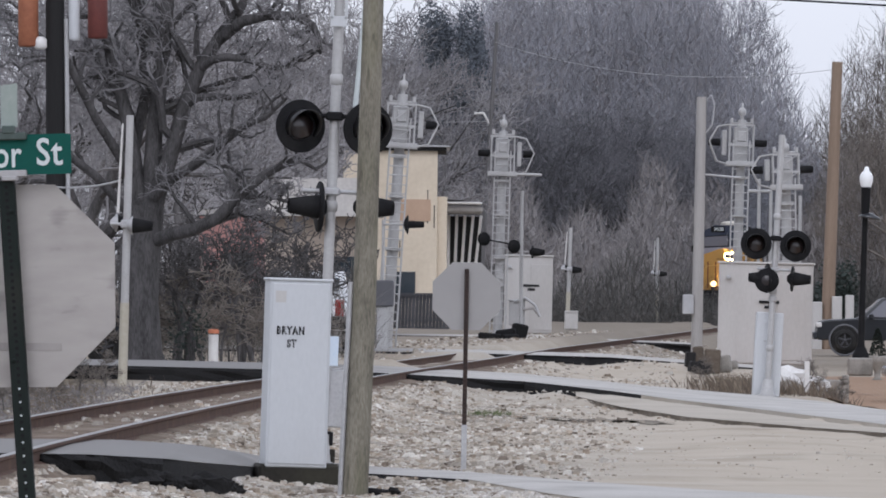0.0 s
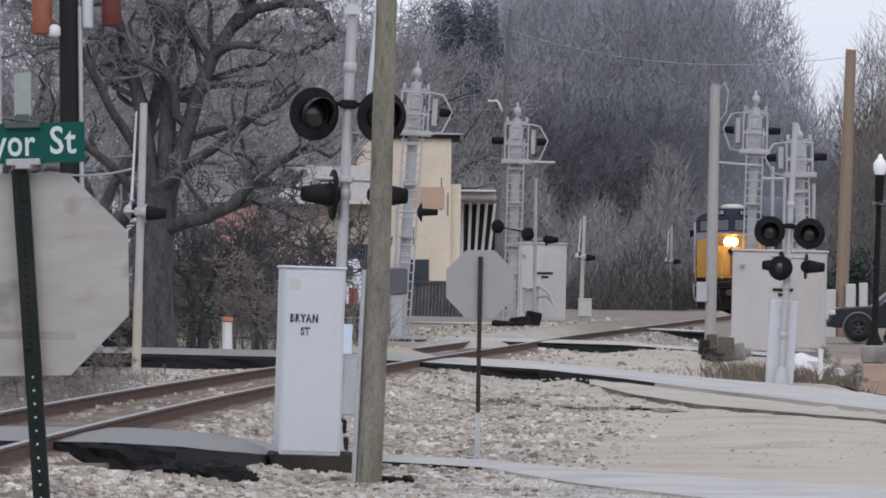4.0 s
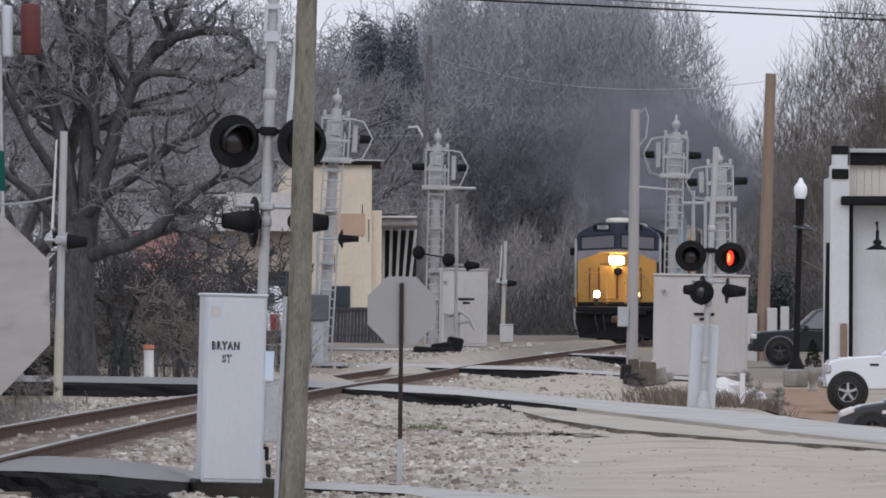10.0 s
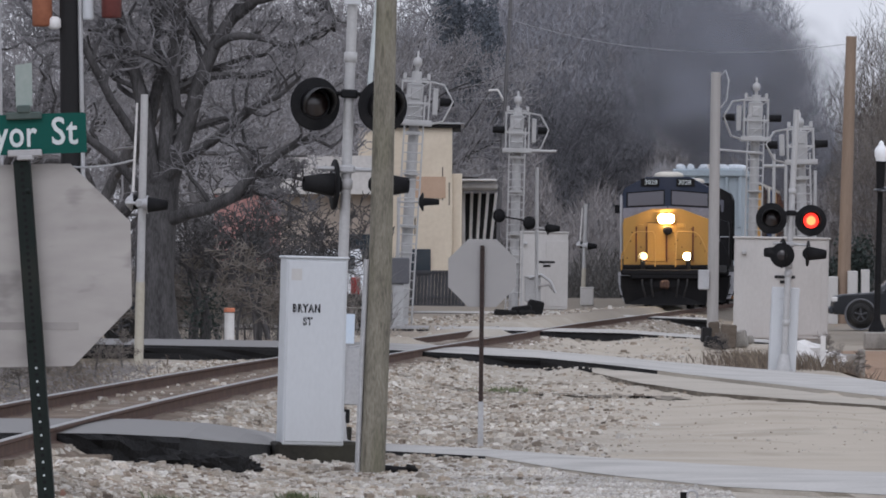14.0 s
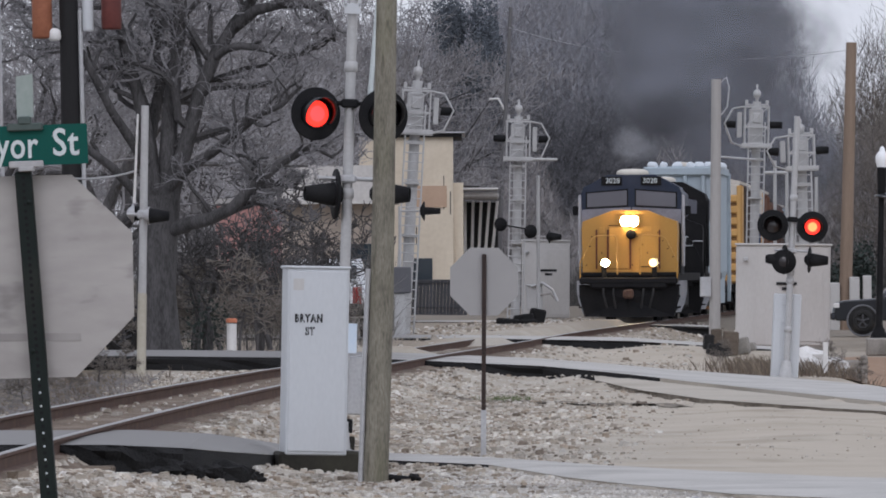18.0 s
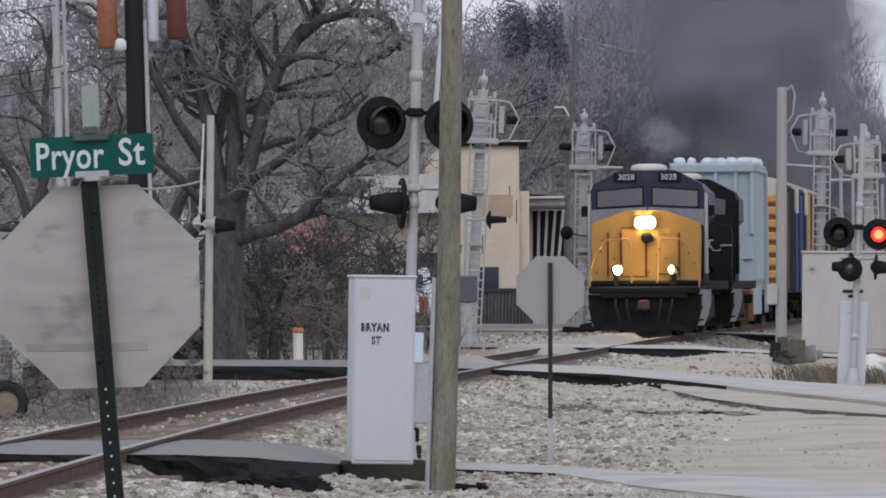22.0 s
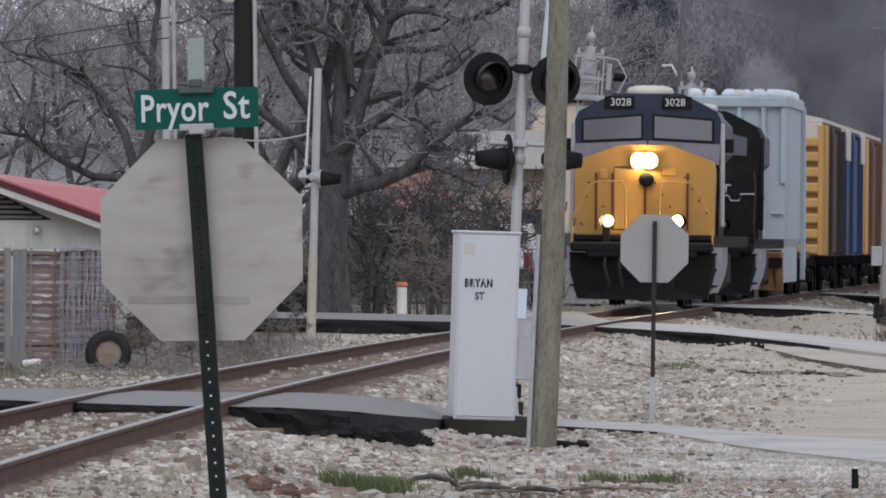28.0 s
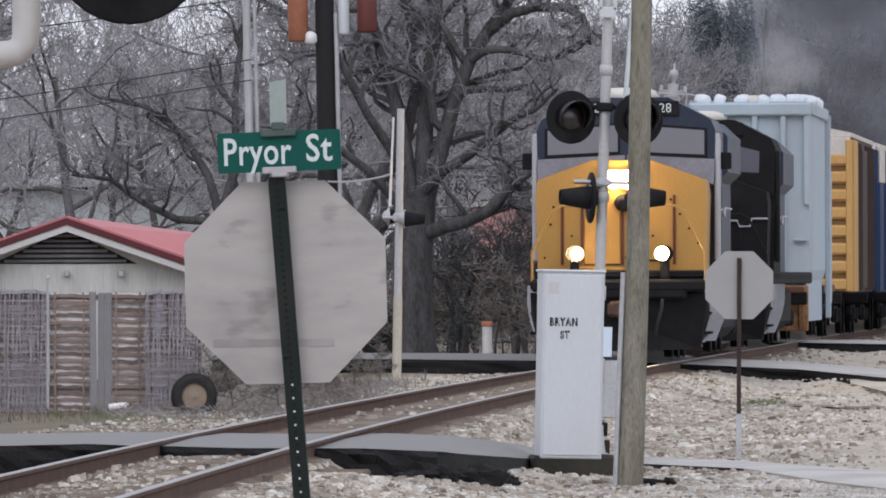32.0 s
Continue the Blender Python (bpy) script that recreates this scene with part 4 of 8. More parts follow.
far_mast = crossing_mast(leaning(6.33, 171.57, 0.05, 6.47, 3.0), 5.1, 2.96, 2.36, "silver crossing signal mast with flashing red lamps", ([(3.05, 3.4)] + [(21.03 if 20.8 < a_ < 21 else a_, b_ - 0.06 if 22.9 < b_ < 23 else b_) for a_, b_ in spells(5.27, 1.3023, 0.73, 16)], spells(6.02, 1.3023, 0.58, 16)))
low_head = part("lower_lamp", Shape().lathe([(0.0001, 0.012), (0.24, 0.012), (0.24, -0.012), (0.0001, -0.012)], pose(0, 0, 0, 90), 24), BLACKPAINT, far_mast, "small black lamp disc below the arm", pose(-0.14, -0.16, 2.26, 0, 0, -8))
low_lens = part("lens", Shape().lathe([(0.1, 0.02), (0.07, 0.04), (0.0001, 0.045)], pose(0, 0, 0, 90), 16).use(1).lathe([(0.1, 0.02), (0.07, 0.04), (0.0001, 0.045)], pose(0, 0, 0, -90), 16), [LENSDARK, LENSDIM], low_head, "small red lens that flashes")
BLINKERS.append((low_lens, [(3.05, 3.4)] + [(21.03 if 20.8 < a_ < 21 else a_, b_ - 0.06 if 22.9 < b_ < 23 else b_) for a_, b_ in spells(5.27, 1.3023, 0.73, 16)]))
far_box = Shape().box((-0.02, 0.36, 0.82), (0.53, 0.45, 1.64), 0.02).box((-0.06, 0.128, 1.45), (0.16, 0.02, 0.07), 0.005).box((-0.06, 0.128, 1.1), (0.12, 0.02, 0.05), 0.005)
part("signal_cabinet", far_box, CABINET, far_mast, "white steel cabinet at the foot of the mast")


def edge_mast(m, height, lamp_z, label):
    mast = thing("crossing_signal", m, label, "crossing signal", "crossing signals")
    part("lower_sleeve", Shape().tube((0, 0, -0.05), (0, 0, 1.5), 0.083, 0.08, 12), surface("yellowed_mast_paint", (0.46, 0.43, 0.36), (0.38, 0.35, 0.28), 0.7, grain=12, stain=3), mast, "yellowed lower sleeve")
    part("mast", Shape().tube((0, 0, 0), (0, 0, height), 0.075, 0.065, 12), SILVER, mast, "pale steel mast")
    part("gate_arm", Shape().tube((-0.17, 0.1, lamp_z + 0.2), (-0.13, 0.1, height - 0.15), 0.03, 0.02, 6), WHITEPLASTIC, mast, "slim white raised rod")
    arm = Shape().tube((-0.3, 0, lamp_z), (0.25, 0, lamp_z), 0.03, n=8).box((0, 0, lamp_z), (0.22, 0.2, 0.16), 0.03)
    part("cross_arm", arm, GALV, mast)
    side_lamp(mast, pose(0.1, -0.2, lamp_z - 0.02, 0, 0, 85), 0.16, GALV)
    side_lamp(mast, pose(-0.2, 0.2, lamp_z + 0.02, 0, 0, 100), 0.16, GALV)
    return mast


edge_mast(leaning(-5.65, 156.11, 0.28, -5.56, 5.14), 4.82, 2.89, "pale crossing mast with lamps turned sideways by the trees")
edge_mast(leaning(4.67, 330, 0.5, 4.75, 3.5), 3.9, 2.35, "far pale crossing mast with sideways lamps")
edge_mast(leaning(10.2, 420, 0.4, 10.22, 4), 4.2, 2.5, "small distant grey crossing mast before the woods")


# ---- cabinet and pole ----
cab = thing("signal_cabinet", pose(-1.55, 92.11, -0.03, 0, 1.2, 8), "white steel signal cabinet stencilled Bryan St on a dark pier", "signal cabinet")
part("body", Shape().box((0, 0, 1.22), (0.645, 0.5, 1.95), 0.012).box((0, 0, 2.2), (0.68, 0.54, 0.03), 0.01), CABINET, cab, "scuffed white steel body")
part("door", Shape().box((0, -0.255, 1.22), (0.6, 0.015, 1.88), 0.006), CABINET, cab, "flush white door")
letters("stencil_upper", "BRYAN", 0.112, LETTER, cab, pose(-0.1, -0.2645, 1.665, 90), 0.0008, 0.0065, 0.7, 1.26)
letters("stencil_lower", "ST", 0.112, LETTER, cab, pose(-0.085, -0.2645, 1.53, 90), 0.0008, 0.0065, 0.7, 1.26)
for x, z in ((-0.213, 1.665), (-0.157, 1.665), (-0.1, 1.64), (-0.044, 1.655), (0.016, 1.665), (-0.112, 1.53), (-0.058, 1.53)):
    part("stencil_break", Shape().box((x, -0.2662, z), (0.005, 0.0015, 0.1)), CABINET, cab)
part("notice", Shape().box((-0.21, -0.264, 2.02), (0.11, 0.003, 0.12)), HOUSEWHITE, cab, "small faded notice")
for z in (0.55, 1.25, 1.95):
    part("hinge", Shape().tube((0.328, -0.22, z - 0.05), (0.328, -0.22, z + 0.05), 0.014, n=8), GALV, cab)
part("latch", Shape().box((0.333, -0.05, 1.15), (0.03, 0.06, 0.14), 0.006), GALV, cab)
pier = tagged(part("concrete_pier", Shape().box((0, 0, 0.0), (0.88, 0.62, 0.5), 0.03), DARKPIER, None, "", pose(-1.5, 92.19, 0.0, 0, 0, 8)), "dark tarred concrete pier under the signal cabinet", "pier")

pole = thing("utility_pole", leaning(-0.85, 87.75, -0.05, -0.72, 4.87), "weathered grey-brown wooden utility pole in the gravel", "utility pole", "utility poles")
part("shaft", Shape().pipe([(0, 0, 0), (0.02, 0, 2), (0, 0, 5), (0.05, 0, 9)], [0.128, 0.118, 0.103, 0.09], 18), POLEWOOD, pole)
part("conduit", Shape().pipe([(-0.15, -0.02, 0), (-0.135, -0.02, 1.2), (-0.118, -0.02, 2.2)], 0.028, 8), GALV, pole, "grey conduit")
part("foot_pipe", Shape().tube((0.1, 0.2, 0.12), (0.32, 0.3, 0.1), 0.04, n=8), BLACKPAINT, pole)


# ---- railway block signals ----
def block_signal(m, height, label, cages, flip=1):
    sig = thing("railway_signal", m, label, "railway signal", "railway signals")
    part("mast", Shape().tube((0, 0, 0), (0, 0, height - 0.5), 0.15, 0.13, 14), SILVER, sig, "silver tubular mast")
    part("base", Shape().lathe([(0.28, 0), (0.28, 0.05), (0.16, 0.1), (0.13, 0.5), (0.115, 0.6)], None, 14), SILVER, sig)
    for sx in (-0.24, 0.24):
        part("ladder_rail", Shape().tube((sx, -0.35, 0.1), (sx, -0.35, height - 1.1), 0.026, n=6), SILVER, sig)
    rung = Shape().tube((-0.24, 0, 0), (0.24, 0, 0), 0.016, n=5).mesh("rung", SILVER)
    for i in range(int((height - 1.3) / 0.23)):
        step = new("rung", rung)
        step.parent, step.matrix_basis = sig, pose(0, -0.35, 0.3 + 0.23 * i)
    part("finial", Shape().lathe([(0.05, 0), (0.05, 0.16), (0.1, 0.2), (0.12, 0.3), (0.09, 0.38), (0.03, 0.42), (0.03, 0.55), (0.0001, 0.57)], pose(0, 0, height - 0.55), 12), SILVER, sig)
    for z in (0.36, 0.55, 0.7):
        part("clamp", Shape().tube((0, 0, z * height), (0, 0, z * height + 0.1), 0.175, n=12).box((0, -0.2, z * height + 0.05), (0.44, 0.3, 0.04)), SILVER, sig)
    part("junction_box", Shape().box((0.02, -0.2, 0.27 * height), (0.26, 0.14, 0.42), 0.02), SILVER, sig)
    for z, tall in cages:
        plat = Shape().box((0, 0, z), (0.9, 0.9, 0.04), 0.006)
        part("platform", plat, SILVER, sig)
        cage = Shape()
        for x, y in ((-0.35, -0.35), (0.35, -0.35), (-0.35, 0.35), (0.35, 0.35)):
            cage.tube((x, y, z), (x, y, z + tall), 0.025, n=6)
        for h in (0.5 * tall, tall):
            cage.box((0, -0.36, z + h), (0.75, 0.04, 0.05)).box((0, 0.36, z + h), (0.75, 0.04, 0.05)).box((-0.36, 0, z + h), (0.04, 0.75, 0.05)).box((0.36, 0, z + h), (0.04, 0.75, 0.05))
        part("cage", cage, SILVER, sig, "railed silver cage")
        head = Shape().box((flip * 0.5, 0, z + 0.55 * tall), (0.14, 0.3, 0.62 * tall), 0.02).box((-0.02, -0.1, z + 0.52 * tall), (0.42, 0.3, 0.86 * tall), 0.03).box((0.0, -0.27, z + 0.72 * tall), (0.24, 0.05, 0.3), 0.02)
        part("signal_head", head, SILVER, sig, "pale signal head box")
        for y in (-0.3, 0.3):
            brace = Shape().pipe([(flip * 0.36, y, z + tall), (flip * 0.7, y, z + 0.95 * tall), (flip * 0.95, y, z + 0.58 * tall), (flip * 0.72, y, z + 0.12), (flip * 0.36, y, z + 0.02)], 0.026, 6)
            part("guard", brace, SILVER, sig, "bent silver guard rail")
        for a, b in ((0.0, 0.5), (0.5, 1.0)):
            part("diagonal", Shape().tube((-0.35, -0.37, z + a * tall), (0.35, -0.37, z + b * tall), 0.014, n=5), SILVER, sig)
        part("toe_board", Shape().box((0, -0.44, z + 0.06), (0.9, 0.02, 0.12), 0.004), SILVER, sig)
        part("top_arm", Shape().tube((-0.3, 0, z + tall + 0.06), (0.3, 0, z + tall + 0.06), 0.028, n=6), SILVER, sig)
        for x in (-0.3, 0.3):
            part("arm_cap", Shape().box((x, 0, z + tall + 0.12), (0.09, 0.12, 0.16), 0.015), SILVER, sig)
        for vx, vy, turn in ((-flip * 0.4, -0.1, -flip * 80), (flip * 0.62, 0, flip * 90)):
            part("visor", Shape().lathe([(0.11, 0), (0.1, 0.35), (0.09, 0.35), (0.1, 0)], pose(vx, vy, z + 0.56 * tall, 90, 0, turn), 12), BLACKPAINT, sig, "black lamp visor")
    return sig


block_signal(leaning(1.68, 269.16, 0.5, 1.82, 7.41), 6.9, "tall silver railway signal with ladder and cage", [(5.05, 1.2)])
block_signal(leaning(-1.42, 222.99, 0.5, -1.05, 7.0), 7.0, "silver ladder signal mast behind the wooden pole", [(5.15, 1.1)])
block_signal(leaning(8.62, 260.13, 0.1, 8.79, 7.66), 7.55, "tall silver railway signal behind the equipment house", [(5.7, 1.2)], -1)
block_signal(leaning(9.48, 241.0, 0.1, 9.31, 6.4), 6.2, "slimmer silver railway signal by the equipment house", [(4.8, 0.95)], -1)


def bungalow(m, w, d, h, label):
    house = thing("equipment_house", m, label, "equipment house", "equipment houses")
    part("shell", Shape().box((0, 0, h / 2), (w, d, h), 0.02), HOUSEWHITE, house, "stained white steel walls")
    part("roof", Shape().box((0, 0, h + 0.03), (w + 0.1, d + 0.1, 0.06), 0.015), HOUSEWHITE, house)
    k = max(2, int(w / 0.42))
    for i in range(k + 1):
        part("seam", Shape().box((-w / 2 + w * i / k, -d / 2 - 0.006, h / 2), (0.03, 0.012, h - 0.05)), HOUSEWHITE, house)
    part("base", Shape().box((0, 0, -0.1), (w - 0.05, d - 0.05, 0.24), 0.01), CONCRETE, house)
    part("notice", Shape().box((0.1, -d / 2 - 0.024, h * 0.62), (0.55, 0.008, 0.08)).box((0.1, -d / 2 - 0.024, h * 0.57), (0.25, 0.008, 0.08)), LETTER, house, "black lettering too small to read")
    part("door", Shape().box((w * 0.28, -d / 2 - 0.01, h * 0.47), (0.75, 0.02, h * 0.86), 0.006), HOUSEWHITE, house)
    part("lamp", Shape().box((-w * 0.4, -d / 2 - 0.08, h * 0.86), (0.12, 0.14, 0.1), 0.02), GALV, house)
    return house


bungalow(pose(8.72, 238.23, 0.15, 0, 0.7, -3), 2.5, 2.2, 2.68, "white steel railway equipment house beside the line")
bungalow(pose(2.9, 301, 0.6, 0, 0.7, 0), 1.6, 1.6, 2.6, "smaller white steel equipment house at the signal foot")

p = thing("utility_pole", leaning(6.43, 222.99, 0.0, 6.5, 7.17), "grey wooden pole with meter boxes beside the line", "utility pole", "utility poles")
part("shaft", Shape().tube((0, 0, 0), (0, 0, 7.0), 0.15, 0.125, 14), POLEGREY, p)
part("meter_box", Shape().box((-0.24, -0.1, 1.75), (0.28, 0.2, 0.5), 0.02), GALV, p)
part("top_loop", Shape().pipe([(0.1, 0, 6.9), (0.25, 0, 7.05), (0.33, 0, 6.8), (0.28, 0, 6.3), (0.13, 0, 6.1)], 0.02, 6), GALV, p, "loop of cable at the top")
part("bracket", Shape().tube((0, 0, 5.05), (1.0, 0, 4.98), 0.03, n=6), GALV, p)
p = thing("utility_pole", leaning(13.61, 312.22, 0.0, 13.89, 10.25), "tall tan wooden utility pole behind the equipment house", "utility pole", "utility poles")
part("shaft", Shape().tube((0, 0, 0), (0, 0, 10.25), 0.24, 0.19, 14), POLETAN, p)
RUSTDARK = surface("dark_red_can_paint", (0.13, 0.035, 0.028), (0.09, 0.026, 0.022), 0.6, grain=12, stain=3, bump=0.05)
p = thing("utility_pole", leaning(-7.55, 173.12, 0.3, -7.68, 8.5), "dark creosoted pole carrying transformers among the trees", "utility pole", "utility poles")
part("shaft", Shape().tube((0, 0, 0), (0, 0, 9.5), 0.21, 0.18, 14), POLEDARK, p)
for x, z, mat_, lab in ((-0.52, 6.45, RUSTORANGE, "rusty orange transformer can"), (0.84, 6.6, RUSTDARK, "dark red transformer can"), (0.38, 6.57, CABINET, "pale blue-grey riser box")):
    w = 0.18 if mat_ is CABINET else 0.33
    part("transformer", Shape().lathe([(0.0001, 0), (w * 0.55, 0.01), (w * 0.6, 0.05), (w * 0.6, 0.95), (w * 0.5, 1.0), (0.0001, 1.02)], pose(x, -0.1, z), 16), mat_, p, lab)
part("lamp", Shape().lathe([(0.05, 0.25), (0.12, 0.2), (0.13, 0.05), (0.08, 0), (0.0001, 0)], pose(-0.28, -0.15, 6.4), 12), WHITEPLASTIC, p, "white globe lamp")
part("riser", Shape().tube((0.26, -0.1, 0.2), (0.22, -0.1, 7.0), 0.045, n=8), GALV, p)
p = thing("steel_pole", leaning(-9.05, 173.12, 0.3, -9.2, 7.5), "slim white steel pole among the trees", "pole")
part("shaft", Shape().tube((0, 0, 0), (0, 0, 8.2), 0.085, 0.075, 12), SILVER, p)
part("conduit", Shape().tube((0.16, 0, 0), (0.16, 0, 8.0), 0.04, n=8), GALV, p)

for x, y, h in ((-4.61, 178.0, 0.72),):
    p = thing("marker_post", pose(x, y, 0.5), "white plastic marker post with an orange cap", "marker post", "marker posts")
    part("tube", Shape().lathe([(0.1, 0), (0.1, h * 0.85)], None, 14), WHITEPLASTIC, p)
    part("cap", Shape().lathe([(0.112, h * 0.88), (0.112, h * 0.97), (0.09, h), (0.0001, h)], None, 14), ORANGE, p, "faded orange cap")


for x, y, z0_, z1_ in ((2.4, 269.6, 0.5, 5.1), (9.54, 266.8, 0.1, 5.5), (9.9, 266.8, 0.1, 5.13), (10.79, 266.8, 0.1, 5.0)):
    q = thing("steel_pole", pose(x, y, z0_), "slim pale steel pole behind the signals", "pole", "slim poles")
    part("shaft", Shape().tube((0, 0, 0), (0, 0, z1_ - z0_), 0.06, 0.05, 8), SILVER, q)
    if x > 9.6 and x < 10:
        part("cross_pipe", Shape().tube((-0.7, 0, z1_ - z0_), (0.02, 0, z1_ - z0_), 0.05, n=8), SILVER, q)
# clutter at the foot of the tall signal: lamps on the mast, relay case, dark lumps, small white box
tall = bpy.data.objects["railway_signal"]
for x, z in ((-0.5, 3.1), (0.42, 2.9)):
    part("lamp_disc", Shape().lathe([(0.0001, 0.02), (0.21, 0.02), (0.21, -0.01), (0.1, -0.03), (0.08, -0.2), (0.0001, -0.22)], pose(x, -0.42, z, 90, 0, 25), 20), BLACKPAINT, tall, "round black lamp on the mast")
part("lamp_arm", Shape().tube((-0.5, -0.38, 3.1), (0.42, -0.38, 2.95), 0.025, n=6), BLACKPAINT, tall)
side_lamp(tall, pose(1.0, -0.2, 2.75, 0, 0, 80), 0.2)
part("top_arm", Shape().tube((0.1, -0.3, 5.1), (1.2, -0.3, 5.1), 0.045, n=8), SILVER, tall, "pale side arm")
part("lamp_stay", Shape().tube((0.2, -0.3, 2.75), (1.0, -0.2, 2.75), 0.025, n=6), SILVER, tall)
case = thing("relay_case", pose(2.3, 272, 0.5), "silver relay case with cranked arms at the signal foot", "relay case")
part("case", Shape().box((0, 0, 0.85), (0.5, 0.45, 0.75), 0.03), SILVER, case)
part("stand", Shape().box((-0.05, 0, 0.25), (0.22, 0.3, 0.5), 0.02), SILVER, case)
part("lid", Shape().box((0, 0, 1.25), (0.56, 0.5, 0.06), 0.015), SILVER, case)
part("upper_arm", Shape().pipe([(-0.1, -0.25, 1.2), (0.25, -0.3, 1.32), (0.55, -0.3, 1.1), (0.7, -0.3, 0.75)], 0.05, 6), GALV, case, "cranked grey arm")
part("lower_arm", Shape().pipe([(0.1, -0.3, 0.95), (0.5, -0.3, 1.0), (0.62, -0.3, 0.85)], 0.045, 6), POLEGREY, case)
for x, y, w, h, t_ in ((1.45, 268, 0.7, 0.22, 4), (1.95, 268.4, 0.6, 0.34, -8), (2.35, 268.8, 0.45, 0.5, 12), (2.1, 267.8, 0.5, 0.2, 0)):
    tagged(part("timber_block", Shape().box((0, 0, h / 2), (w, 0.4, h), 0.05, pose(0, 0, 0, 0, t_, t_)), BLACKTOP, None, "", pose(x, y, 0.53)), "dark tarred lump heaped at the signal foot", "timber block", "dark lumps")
tagged(part("white_box", Shape().box((0, 0, 0.32), (0.5, 0.4, 0.66), 0.04).box((0, 0, 0.67), (0.54, 0.44, 0.06), 0.02), HOUSEWHITE, None, "", pose(4.82, 329.6, 0.6)), "small white utility box beside the far mast", "utility box")


# ---- crossing signal close by, at the edge of the street ----
close = thing("crossing_signal", pose(-3.05, 33.95, 0.0), "crossing signal with black lamp disc and grey pipe frame", "crossing signal", "crossing signals")
part("mast", Shape().tube((0, 0, 0), (0, 0, 4.4), 0.075, 0.07, 16), SILVER, close)
part("base_casting", Shape().lathe([(0.2, 0.0), (0.2, 0.03), (0.13, 0.06), (0.1, 0.3), (0.08, 0.34)], None, 14), SILVER, close)
part("pipe_frame", Shape().pipe([(0, 0.05, 2.97), (0.3, 0.05, 2.97), (0.36, 0.05, 2.98), (0.395, 0.05, 3.02), (0.4, 0.05, 3.1), (0.4, 0.05, 3.6), (0.36, 0.05, 3.68), (0, 0.05, 3.7)], 0.055, 14), HOUSEWHITE, close, "pale grey pipe frame with a rounded elbow")
part("cross_arm", Shape().tube((0, 0, 3.55), (0.8, 0, 3.55), 0.03, n=8), BLACKPAINT, close)
flasher(close, pose(0.80, 0, 3.39, 0, 0, 180), [])


# ---- the train ----
def ring_wheel(parent, x, y, r=0.53):
    return part("wheel", Shape().lathe([(0.0001, -0.07), (r * 0.8, -0.05), (r, -0.07), (r, 0.05), (r + 0.03, 0.055), (r + 0.03, 0.075), (0.0001, 0.075)], pose(x, y, r, 0, 90), 24), LOCOBLACK, parent)


def truck(parent, y, axles=3, gauge=0.755):
    L = 1.85 if axles == 3 else 0.9
    for sx in (-1, 1):
        fr = Shape()
        fr.box((sx * 1.05, y, 0.62), (0.16, L * 2 + 0.9, 0.28), 0.04)
        for i in range(axles):
            a = y + (i - (axles - 1) / 2) * (1.85 if axles == 3 else 1.78)
            fr.box((sx * 1.12, a, 0.52), (0.18, 0.36, 0.36), 0.04)
        part("truck_frame", fr, LOCOBLACK, parent, "grimy black truck frame")
    for i in range(axles):
        a = y + (i - (axles - 1) / 2) * (1.85 if axles == 3 else 1.78)
        for sx in (-1, 1):
            ring_wheel(parent, sx * gauge, a, 0.53 if axles == 3 else 0.46)


LAMPS = []


